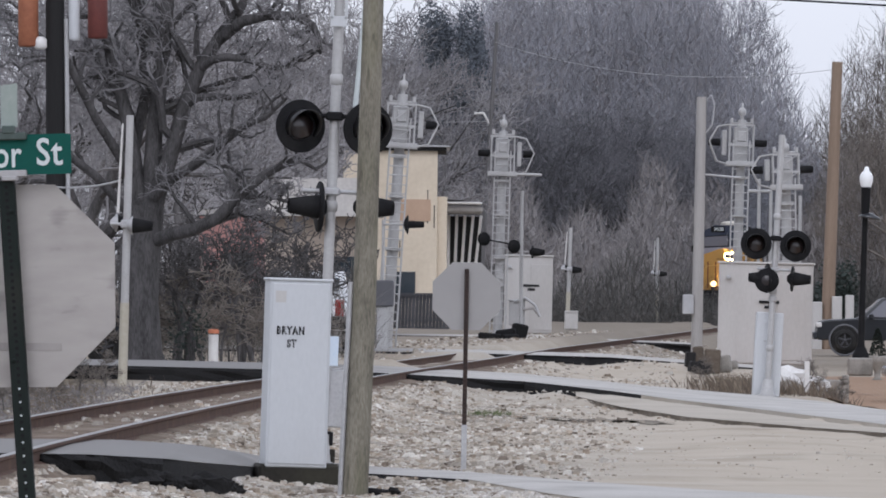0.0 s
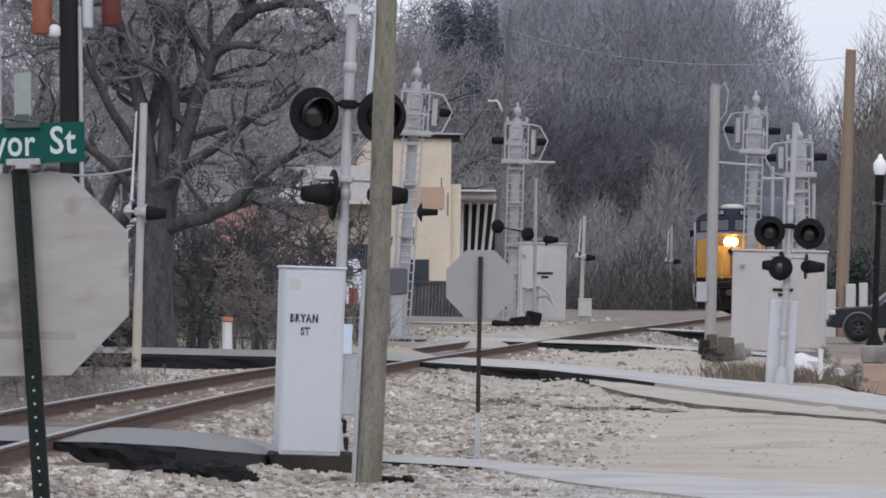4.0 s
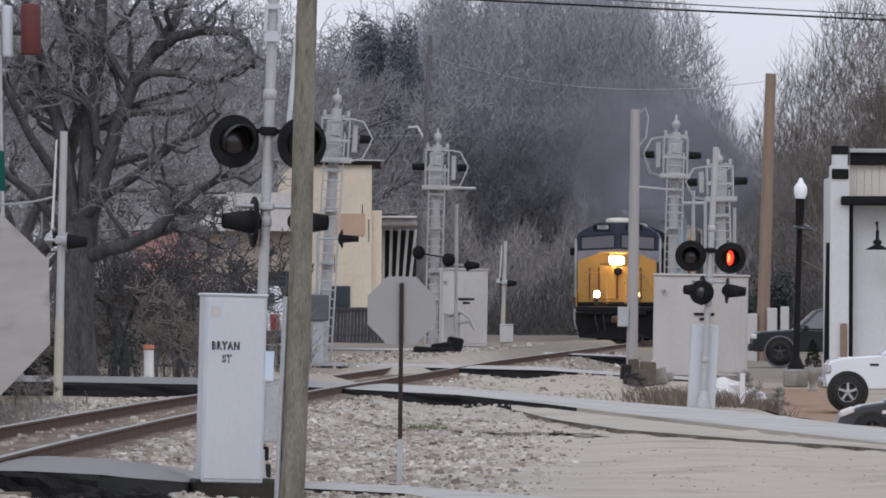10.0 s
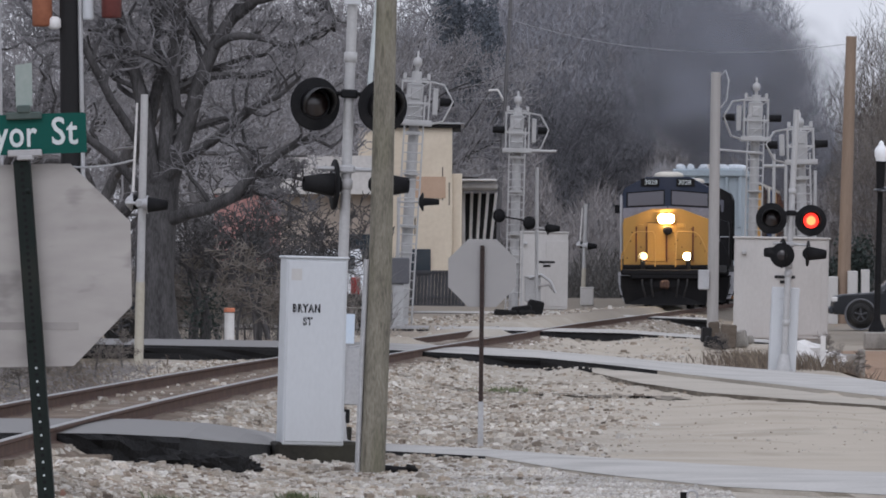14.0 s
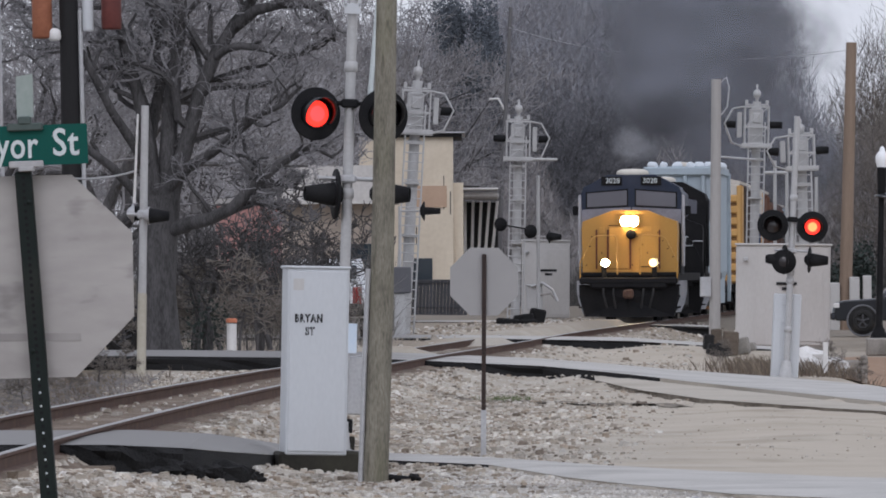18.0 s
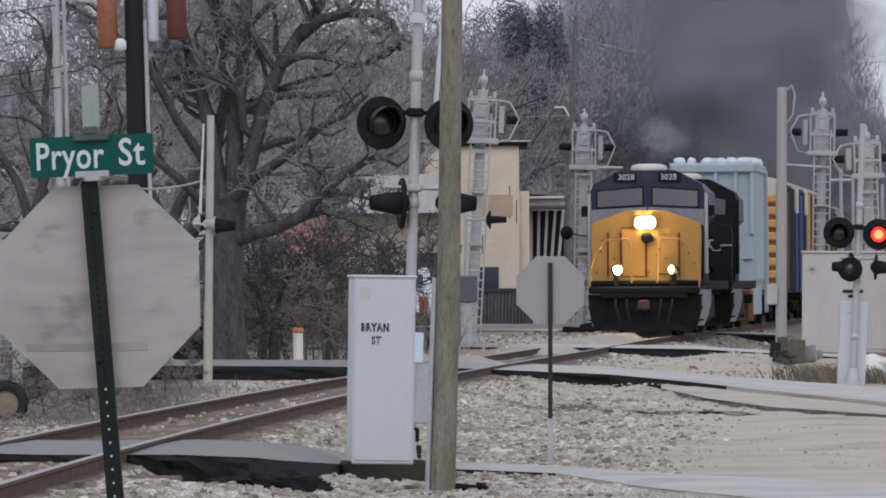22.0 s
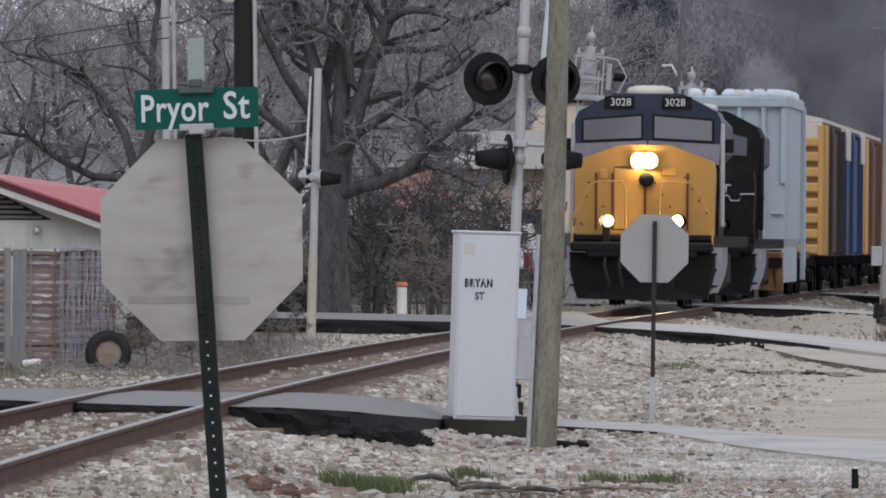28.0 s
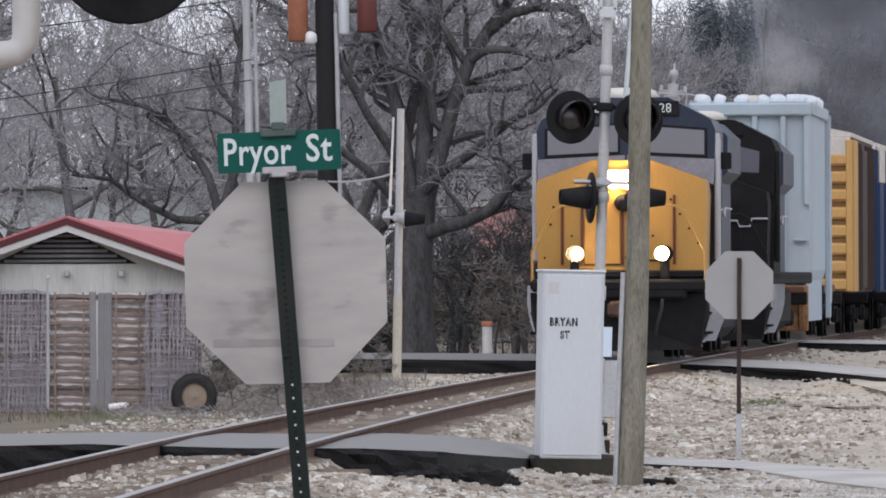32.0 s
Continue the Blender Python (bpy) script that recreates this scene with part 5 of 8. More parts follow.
def locomotive(lead):
    """Wide-cab road locomotive: front at y = 0, rail top at z = 0, faces -y."""
    lo = thing("locomotive", Matrix(), "yellow-nosed dark blue diesel locomotive with lit headlights" if lead else "dark blue-black second diesel locomotive coupled behind the first", "locomotive", "locomotives")
    face = LOCOYELLOW if lead else LOCOBLACK
    # pilot and plow
    plow = Shape()
    for sx in (-1, 1):
        pts = [(0, 0.12, 0.13), (sx * 1.35, 0.75, 0.16), (sx * 1.5, 0.8, 0.75), (sx * 1.5, 0.55, 1.15), (0, 0.3, 1.15), (0, 0.28, 0.7)]
        back = [(x, 1.1, z) for x, y, z in pts]
        n = len(pts)
        fs = [tuple(range(n)), tuple(range(2 * n - 1, n - 1, -1))] + [((i + 1) % n, i, i + n, (i + 1) % n + n) for i in range(n)]
        plow.add(pts + back, fs if sx > 0 else [f[::-1] for f in fs])
    part("plow", plow, LOCOBLACK, lo, "grimy black snow plow and pilot")
    part("anticlimber", Shape().box((0, 0.55, 1.3), (2.95, 0.7, 0.22), 0.05).box((0, 0.32, 1.2), (2.3, 0.2, 0.3), 0.05), LOCOBLACK, lo)
    part("coupler", Shape().box((0, 0.05, 0.88), (0.3, 0.6, 0.28), 0.06).box((0.06, -0.22, 0.88), (0.2, 0.18, 0.3), 0.05), RAILSTEEL, lo, "rusty coupler")
    for sx in (-0.75, -0.45, 0.45, 0.75):
        part("air_hose", Shape().pipe([(sx, 0.2, 1.05), (sx, 0.02, 0.9), (sx * 0.9, 0.0, 0.6), (sx * 0.85, 0.08, 0.42)], 0.03, 6), RUBBER, lo)
    part("deck", Shape().box((0, 11.2, 1.42), (2.9, 20.4, 0.26), 0.03), LOCOBLACK, lo)
    # steps at the four corners
    for sx in (-1, 1):
        st = Shape()
        for i, z in enumerate((0.45, 0.8, 1.15)):
            st.box((sx * 1.38, 1.35, z), (0.3, 0.75, 0.05), 0.01)
        part("steps", st, LOCOBLACK, lo)
        for y_ in (1.0, 4.6):
            guard = Shape()
            arc = [(y_, 0.28), (y_ + 0.14, 0.42), (y_ + 0.24, 0.65), (y_ + 0.28, 0.95), (y_ + 0.28, 1.3)]
            vs = []
            for yy, zz in arc:
                for dx in (-0.1, 0.1):
                    for dy in (0, 0.05):
                        vs.append((sx * (1.5 + dx - 0.35 * max(0.0, 0.8 - zz)), yy + dy, zz))
            fs = []
            for i in range(len(arc) - 1):
                q = 4 * i
                fs += [(q, q + 2, q + 6, q + 4), (q + 1, q + 5, q + 7, q + 3), (q, q + 4, q + 5, q + 1), (q + 2, q + 3, q + 7, q + 6)]
            guard.add(vs, fs)
            part("step_guard", guard, LOCOGREY, lo, "pale grey curved step edge")
    # nose: lower part yellow, chamfered top
    nose = Shape()
    prof = [(-1.42, 1.55), (1.42, 1.55), (1.45, 2.95), (1.42, 3.19), (0.5, 3.55), (-0.5, 3.55), (-1.42, 3.19), (-1.45, 2.95)]
    nose.prism(prof, 1.4, pose(0, 1.25, 0))
    part("nose", nose, face, lo, "yellow wide nose with a chevron top edge")
    part("nose_door", Shape().box((-0.32, 1.23, 2.35), (0.62, 0.04, 1.35), 0.02), face, lo, "nose door with dark gaps")
    for x in (-0.66, 0.02, 0.9, -1.0):
        part("seam", Shape().box((x, 1.222, 2.3), (0.05, 0.03, 1.25)), (surface("dark_red_grab_bar", (0.12, 0.035, 0.02), None, 0.6) if "dark_red_grab_bar" not in bpy.data.materials else bpy.data.materials["dark_red_grab_bar"]) if lead else LOCOBLACK, lo, "dark red grab bar" if lead else "")
    for x, z_, w_, h_ in ((-0.32, 3.06, 0.62, 0.02), (-0.32, 1.68, 0.62, 0.02), (0.5, 2.95, 0.3, 0.16), (-0.85, 2.9, 0.16, 0.2), (0.5, 1.75, 0.4, 0.03), (1.18, 2.4, 0.04, 0.04), (-1.2, 2.4, 0.04, 0.04), (0.3, 2.3, 0.04, 0.04)):
        part("nose_fitting", Shape().box((x, 1.235, z_), (w_, 0.03, h_), 0.008), LOCOBLACK if h_ < 0.1 else face, lo)
    part("headlight_box", Shape().box((0, 1.2, 3.2), (0.66, 0.14, 0.38), 0.06), face, lo)
    for sx in (-0.12, 0.12):
        unit = Shape().lathe([(0.165, 0), (0.13, 0.03), (0.0001, 0.035)], pose(0, 0, 0, 90), 16).use(1).lathe([(0.14, 0), (0.12, 0.03), (0.0001, 0.035)], pose(0, 0, 0, -90), 16)
        lamp = part("headlight", unit, [HEAD if lead else WINDOWDARK, WINDOWDARK], lo, "bright lit headlight" if lead else "", pose(sx, 1.125, 3.2))
        if lead:
            LAMPS.append((lamp, (sx, 1.125, 3.2), [(0, 2.3), (2.95, 6.65), (8.05, 31.1), (31.9, 33)]))
    part("bell_bracket", Shape().lathe([(0.16, 0), (0.16, 0.1), (0.05, 0.13), (0.0001, 0.13)], pose(0.05, 1.2, 2.78, 90), 16), LOCOBLACK, lo)
    if lead:
        part("nose_tread", Shape().box((-0.42, 1.14, 1.6), (0.9, 0.08, 0.06), 0.01), LOCOYELLOW, lo, "yellow tread edge")
        for i in range(18):
            bx, bz = -1.3 + 0.153 * i, 1.8 + 0.13 * (i * 7 % 9)
            part("bolt", Shape().lathe([(0.0001, 0.012), (0.02, 0.01), (0.022, 0)], pose(bx, 1.24, bz, 90), 7), LOCOBLACK, lo)
    part("nose_beam", Shape().box((0, 1.1, 1.5), (2.9, 0.3, 0.14), 0.03), LOCOBLACK, lo)
    for sx in (-1, 1):
        housing = part("ditch_light_housing", Shape().lathe([(0.15, 0.02), (0.14, -0.14), (0.0001, -0.16)], pose(sx * 0.76, 0.75, 1.87, 90), 16), LOCOBLACK, lo)
        unit = Shape().lathe([(0.125, 0), (0.1, 0.03), (0.0001, 0.04)], pose(0, 0, 0, 90), 16).use(1).lathe([(0.125, 0), (0.1, 0.03), (0.0001, 0.04)], pose(0, 0, 0, -90), 16)
        lamp = part("ditch_light", unit, [HEAD, HEADDIM] if lead else [WINDOWDARK, WINDOWDARK], lo, "lit ditch light that pulses" if lead else "", pose(sx * 0.76, 0.72, 1.87))
        if lead:
            LAMPS.append((lamp, (sx * 0.76, 0.72, 1.87), spells(0.04 if sx < 0 else 0.63, 1.185, 0.62, 32)))
        part("ditch_post", Shape().box((sx * 0.76, 0.82, 1.58), (0.16, 0.12, 0.4), 0.02), LOCOBLACK, lo)
        rail_ = Shape().pipe([(sx * 1.46, 0.45, 1.3), (sx * 1.46, 0.45, 1.9), (sx * 1.12, 0.5, 2.62), (sx * 0.98, 0.5, 2.72), (sx * 0.42, 0.5, 2.74), (sx * 0.36, 0.5, 2.6), (sx * 0.34, 0.5, 1.5)], 0.025, 6)
        part("handrail", rail_, face, lo, "yellow front handrail")
    # cab
    cabf = [(-1.5, 3.1), (1.5, 3.1), (1.53, 4.1), (1.45, 4.3), (0.72, 4.7), (-0.72, 4.7), (-1.45, 4.3), (-1.53, 4.1)]
    part("cab", Shape().prism(cabf, 2.6, pose(0, 2.65, 0)), LOCOBLUE if lead else LOCOBLACK, lo, "dark blue cab with sloped roof edges")
    part("cab_lower", Shape().box((0, 4.0, 2.3), (3.0, 2.7, 1.65), 0.03), LOCOBLACK, lo)
    for sx in (-1, 1):
        win = [(sx * 0.14, 3.72), (sx * 1.34, 3.66), (sx * 1.34, 4.1), (sx * 0.14, 4.2)]
        if not lead:
            win = [(sx * 0.76, 3.42), (sx * 1.2, 3.38), (sx * 1.22, 4.04), (sx * 0.78, 4.16)]
        if sx < 0:
            win = win[::-1]
        frame_ = [(sx * 0.1, 3.67), (sx * 1.39, 3.6), (sx * 1.39, 4.14), (sx * 0.1, 4.25)]
        if sx < 0:
            frame_ = frame_[::-1]
        part("window_frame", Shape().prism(frame_, 0.03, pose(0, 2.63, 0)), LOCOBLACK, lo)
        part("windshield", Shape().prism(win, 0.02, pose(0, 2.617, 0)), WINDSHIELD, lo, "windshield pane with pale reflections put into its colour")
        corner = [(sx * 0.02, 3.42), (sx * 0.5, 3.42), (sx * 1.5, 3.12), (sx * 1.52, 3.58), (sx * 0.02, 3.66)]
        if sx < 0:
            corner = corner[::-1]
        part("grey_panel" if lead else "dark_panel", Shape().prism(corner, 0.03, pose(0, 2.60, 0)), PANELGREY if lead else LOCOBLACK, lo, "panel under the windshield")
        if not lead:
            part("front_stripe", Shape().pipe([(sx * 0.3, 1.2, 2.6), (sx * 0.85, 1.2, 2.6), (sx * 0.9, 1.2, 2.48), (sx * 1.1, 1.2, 2.48), (sx * 1.14, 1.2, 2.64), (sx * 1.45, 1.2, 2.64)], 0.022, 5), LOCOGREY, lo, "thin pale zigzag stripe")
        board = part("number_board", Shape().box((sx * 0.6, 2.62, 4.5), (0.62, 0.06, 0.27), 0.01), LOCOBLACK, lo, "black number board")
        if lead:
            letters("number", "3028", 0.235, WHITESHEET, board, pose(sx * 0.6, 2.587, 4.5, 90))
        part("cab_edge", Shape().box((sx * 1.56, 2.75, 2.9), (0.1, 0.22, 2.3), 0.03), LOCOGREY if lead else LOCOBLACK, lo, "cab corner")
        if lead:
            part("side_window", Shape().box((sx * 1.535, 4.4, 3.75), (0.02, 0.95, 0.55), 0.005), WINDOWDARK, lo, "cab side window")
            part("mirror", Shape().box((sx * 1.68, 2.9, 3.55), (0.22, 0.12, 0.3), 0.02), LOCOBLACK, lo)
    part("air_conditioner", Shape().lathe([(0.48, 0), (0.5, 0.05), (0.46, 0.14), (0.3, 0.19), (0.0001, 0.2)], pose(0, 3.6, 4.7), 20), surface("cream_dome", (0.68, 0.64, 0.56), None, 0.6, bump=0.02), lo, "cream air conditioner dome")
    # long hood, radiator wings, walkway rails
    part("long_hood", Shape().prism([(-0.9, 1.55), (0.9, 1.55), (0.9, 4.1), (0.7, 4.35), (-0.7, 4.35), (-0.9, 4.1)], 15.5, pose(0, 5.25, 0)), LOCOBLUE, lo, "dark blue engine hood")
    part("electrical_cabinet", Shape().prism([(-1.2, 1.55), (1.2, 1.55), (1.2, 3.75), (1.0, 4.35), (-1.0, 4.35), (-1.2, 3.75)], 2.6, pose(0, 5.3, 0)), LOCOBLUE, lo, "black cabinet behind the cab")
    part("radiator", Shape().prism([(-0.9, 3.3), (0.9, 3.3), (1.1, 3.5), (1.1, 4.2), (0.8, 4.5), (-0.8, 4.5), (-1.1, 4.2), (-1.1, 3.5)], 5.0, pose(0, 15.6, 0)), LOCOBLUE, lo, "flared radiator wings")
    part("exhaust_stack", Shape().box((0, 12.2, 4.45), (0.7, 1.2, 0.3), 0.05), LOCOBLACK, lo)
    part("horn", Shape().pipe([(-0.2, 7.2, 4.5), (-0.2, 6.6, 4.55)], [0.03, 0.1], 8), LOCOBLACK, lo)
    for sx in (-1, 1):
        part("sill_stripe", Shape().box((sx * 1.465, 11, 1.5), (0.02, 19, 0.08)), LOCOBLACK, lo)
        zig = Shape().pipe([(sx * 1.49, 2.9, 2.68), (sx * 1.5, 5.4, 2.68), (sx * 1.5, 6.2, 2.55), (sx * 1.5, 6.6, 2.72), (sx * 1.5, 8.8, 2.72)], 0.02, 5)
        part("stripe", zig, LOCOGREY, lo, "pale zigzag stripe")
    part("fuel_tank", Shape().box((0, 10.9, 0.8), (2.7, 5.4, 1.0), 0.2), LOCOBLACK, lo)
    for ob in lo.children:
        if ob.matrix_basis.translation.length < 0.01:
            ob.data.transform(Matrix.Diagonal((1.06, 1, 1, 1)))
    truck(lo, 4.6), truck(lo, 17.4)
    return lo


def freight_car(name, label, length, height, body_m, end_m, roof_m, hopper=False, door_m=None):
    """Boxcar or covered hopper; the leading end at y = 0."""
    car = thing(name, Matrix(), label, name.replace("_", " "), "freight cars")
    w, z0 = (1.36, 1.3) if hopper else (1.58, 1.1)
    y0, y1 = (1.5 if hopper else 0.6), length - (8.0 if hopper else 0.6)
    if hopper:
        part("body", Shape().prism([(-w, z0 + 0.3), (-w + 0.1, z0), (w - 0.1, z0), (w, z0 + 0.3), (w, height - 0.08), (w - 0.06, height), (-w + 0.06, height), (-w, height - 0.08)], y1 - y0, pose(0, y0, 0)), body_m, car, "smooth pale steel body")
        for i in range(4):
            part("hatch", Shape().lathe([(0.42, 0), (0.42, 0.1), (0.35, 0.17), (0.0001, 0.2)], pose(0.0, y0 + 1.2 + i * (y1 - y0 - 2.4) / 3, height - 0.02), 16), BOXTOP, car, "domed roof hatch")
        for sx in (-1, 1):
            part("running_board", Shape().box((sx * 1.0, length / 2, height + 0.05), (0.5, y1 - y0, 0.06)), body_m, car)
        for x in (-w + 0.06, -0.6, 0.1, 0.76):
            part("end_post", Shape().box((x, y0 - 0.06, (z0 + height) / 2), (0.13, 0.14, height - z0 - 0.1), 0.02), end_m, car)
        part("short_post", Shape().box((w - 0.06, y0 - 0.06, height - 1.25), (0.13, 0.14, 2.3), 0.02), end_m, car)
        part("top_rail", Shape().box((0, y0 - 0.08, height - 0.18), (2 * w + 0.1, 0.2, 0.3), 0.04), end_m, car)
        for x, z_, q in ((0.45, 1.95, 0.5), (-0.3, 2.6, 0.4), (1.15, 2.3, 0.3)):
            part("end_ledge", Shape().box((x, y0 - 0.07, z_), (q, 0.12, 0.06), 0.01), end_m, car)
        for x_, y_, q in ((-0.7, 0.1, 0.15), (-1.1, 0.1, 0.2), (-0.2, 0.2, 0.2), (0.3, 0.1, 0.17), (0.62, 0.2, 0.2), (1.05, 0.3, 0.27), (1.25, 0.9, 0.24), (1.3, 2.4, 0.2), (1.3, 5.0, 0.22)):
            lump = Shape().lathe([(q * 0.8, -0.05), (q, 0.05), (q * 0.95, 0.16), (q * 0.6, 0.27), (0.0001, 0.3)], pose(x_, y0 + y_, height - 0.04), 12)
            lump.v = [(a_ + 0.08 * noise.noise((a_ * 5, b_ * 5, c_ * 5)), b_, c_ + 0.07 * noise.noise((a_ * 6, b_ * 6, c_ * 4))) for a_, b_, c_ in lump.v]
            lump.v = [(a_, b_, height - 0.04 + (c_ - height + 0.04) * 0.75) for a_, b_, c_ in lump.v]
            part("roof_fitting", lump, surface("frosted_fitting_paint", (0.74, 0.77, 0.8), (0.58, 0.63, 0.68), 0.7, grain=9, stain=3) if "frosted_fitting_paint" not in bpy.data.materials else bpy.data.materials["frosted_fitting_paint"], car, "pale lumpy roof fitting")
        part("end_bulkhead", Shape().box((0.0, y0 - 0.5, 0.72), (2.7, 0.2, 1.05), 0.03).box((1.2, y0 - 0.62, 0.72), (0.12, 0.08, 1.0), 0.01), RUSTPANEL, car, "rusty ochre end bulkhead")
        part("end_platform", Shape().box((0, 0.6, 1.15), (2.6, 0.9, 0.16), 0.03), BOXBROWN, car, "rusty end platform")
        for sx in (-1, 1):
            part("rear_post", Shape().box((sx * (w + 0.06), y1 - 0.1, 2.9), (0.14, 0.2, height - 0.6), 0.02), end_m, car, "pale rear corner post")
            part("side_rail", Shape().box((sx * (w + 0.03), (y0 + y1) / 2, height - 0.15), (0.1, y1 - y0, 0.28), 0.02), end_m, car)
            part("side_sheet", Shape().box((sx * (w - 0.12), (y0 + y1) / 2, 0.95), (0.08, y1 - y0 - 1.0, 1.1), 0.02), end_m, car)
            part("rear_ladder", Shape().box((sx * (w + 0.1), y1 + 0.15, 2.4), (0.08, 0.3, 3.2), 0.02), GALV, car)
        part("rear_platform", Shape().box((0, length - 4.2, 1.15), (2.6, 7.4, 0.2), 0.03), BOXBROWN, car, "rusty rear platform")
        for i in range(3):
            part("outlet", Shape().prism([(-1.2, z0), (1.2, z0), (0.5, 0.5), (-0.5, 0.5)][::-1], 3.0, pose(0, y0 + 0.8 + i * (y1 - y0 - 4.6) / 2, 0)), body_m, car)
    else:
        part("body", Shape().box((0, length / 2, (z0 + height - 0.35) / 2), (2 * w, y1 - y0, height - 0.35 - z0), 0.03), body_m, car, "painted steel sides")
        # Panel coloured darker than the ribs, so shade in the gaps is painted.
        part("end_panel", Shape().box((0, y0 - 0.02, (z0 + height - 0.4) / 2), (2 * w - 0.1, 0.06, height - 0.45 - z0), 0.02), BOXRIBSHADE if end_m is BOXYELLOW else BOXSIDE, car, "end panel darkened for the shade between the ribs")
        for i in range(8):
            part("end_rib", Shape().box((0, y0 - 0.07, z0 + 0.2 + i * (height - z0 - 0.95) / 7.4), (2 * w - 0.12, 0.16, 0.31), 0.06), end_m, car)
        for sx in (-1, 1):
            part("corner_post", Shape().box((sx * (w - 0.04), y0 - 0.08, (z0 + height - 0.4) / 2), (0.16, 0.2, height - 0.45 - z0), 0.03), end_m, car)
        part("roof", Shape().prism([(-w - 0.02, height - 0.36), (w + 0.02, height - 0.36), (w + 0.02, height - 0.25), (0.4, height), (-0.4, height), (-w - 0.02, height - 0.25)], y1 - y0 + 0.1, pose(0, y0 - 0.05, 0)), roof_m, car, "pale ridged roof")
        part("end_cap", Shape().box((0, y0 - 0.05, height - 0.7), (2 * w, 0.12, 0.66), 0.02), roof_m, car, "pale end cap panel")
        for sx in (-1, 1):
            for i in range(12):
                if i not in (5, 6):
                    part("side_post", Shape().box((sx * (w + 0.03), y0 + 0.2 + i * (y1 - y0 - 0.4) / 11, (z0 + height - 0.4) / 2), (0.08, 0.14, height - 0.5 - z0), 0.02), body_m, car)
            part("door", Shape().box((sx * (w + 0.05), length / 2, (z0 + height - 0.5) / 2), (0.07, 3.0, height - 0.7 - z0), 0.02), door_m or body_m, car)
            part("corner_panel", Shape().box((sx * (w + 0.045), y0 + 1.3, (z0 + height - 0.4) / 2), (0.09, 2.5, height - 0.45 - z0), 0.02), end_m, car)
            if end_m is BOXBLUE:
                for q in (y0 + 1.4, y1 - 1.4):
                    part("corner_cap", Shape().box((sx * (w + 0.06), q, height - 0.85), (0.13, 2.7, 0.95), 0.02), roof_m, car, "pale panel at the roof corner")
            part("corner_ladder", Shape().box((sx * (w + 0.06), y0 + 0.5, 2.6), (0.06, 0.45, 2.6), 0.01), end_m, car)
    part("underframe", Shape().box((0, length / 2, 0.95), (0.7, length - 0.4, 0.35), 0.03).box((0, 0.35, 0.95), (2.7, 0.3, 0.3), 0.03), LOCOBLACK, car)
    part("coupler", Shape().box((0, -0.1, 0.88), (0.3, 0.9, 0.28), 0.05), RAILSTEEL, car)
    truck(car, 2.3, 2), truck(car, length - 2.3, 2)
    return car


TRAIN = [(locomotive(True), 0.0, 22.3), (locomotive(False), 22.9, 22.3)]
at_y = 45.8
for spec in (("covered_hopper", "pale blue-grey covered hopper car with rusty ends", 19.5, 5.5, HOPPERBLUE, HOPPERBLUE, BOXTOP, True),
             ("boxcar", "faded yellow high boxcar with ribbed end", 15.6, 5.4, BOXSIDE, BOXYELLOW, BOXTOP),
             ("boxcar", "dark blue high boxcar with a pale roof", 16.2, 5.4, BOXBLUE, BOXBLUE, BOXTOP),
             ("boxcar", "tan high boxcar with ribbed end", 17.0, 5.4, BOXBROWN, BOXYELLOW, BOXTOP),
             ("boxcar", "brown high boxcar at the train's far part", 17.0, 5.0, BOXBROWN, BOXBROWN, BOXBROWN),
             ("boxcar", "brown high boxcar at the train's far part", 17.0, 5.0, BOXBROWN, BOXBROWN, BOXBROWN),
             ("boxcar", "blue-grey high boxcar at the train's far part", 17.0, 5.1, HOPPERBLUE, HOPPERBLUE, BOXTOP)):
    TRAIN.append((freight_car(*spec), at_y, spec[2]))
    at_y += spec[2] + 0.6

# Distance of the locomotive's front, by seconds.
HEAD_T = [0, 3.5, 5.5, 7.5, 10, 13, 15.5, 18, 20, 24.5, 28, 30, 32]
HEAD_Y = [422.1, 402, 383, 364, 344.4, 321.7, 301, 278.9, 264, 226.7, 192.4, 174.6, 156.9]
HEAD_FIT = np.polyfit(HEAD_T, HEAD_Y, 5)


def car_pose(front, length):
    a, b = front + 2.5, front + length - 2.5
    turn = math.degrees(math.atan2(track_x(b) - track_x(a), b - a))
    x = track_x(a) - 2.5 * math.sin(radians(turn))
    near = 1 - smooth(200, 234, front)
    return pose(x - 0.1 * near, front, RAIL + 0.085 * near, 0, 0, -turn)


# ---- trees ----
def grow(rng, p, d, length, r, level, out, top_level, kids, spread, lift, curl=0.0):
    """Adds the limbs of a bare tree to out as (level, points, radii)."""
    n = 5 if level < 2 else 6 if curl and level < 4 else 4 if curl else 3
    sweep = Vector((rng.uniform(-1, 1), rng.uniform(-1, 1), rng.uniform(-0.7, 1))) * curl
    pts, rad = [p.copy()], [r]
    step = length / n
    for i in range(n):
        d = (d + Vector((rng.uniform(-1, 1), rng.uniform(-1, 1), rng.uniform(-0.6, 0.8) * lift)) * (0.16 + 0.06 * level) * (1 + curl) + sweep * (0.35 if i < n // 2 else -0.25)).normalized()
        p = p + d * step
        pts.append(p.copy())
        rad.append(r * (1 - 0.62 * (i + 1) / n))
    branch(rng, pts, rad, length, level, out, top_level, kids, spread, lift, curl)


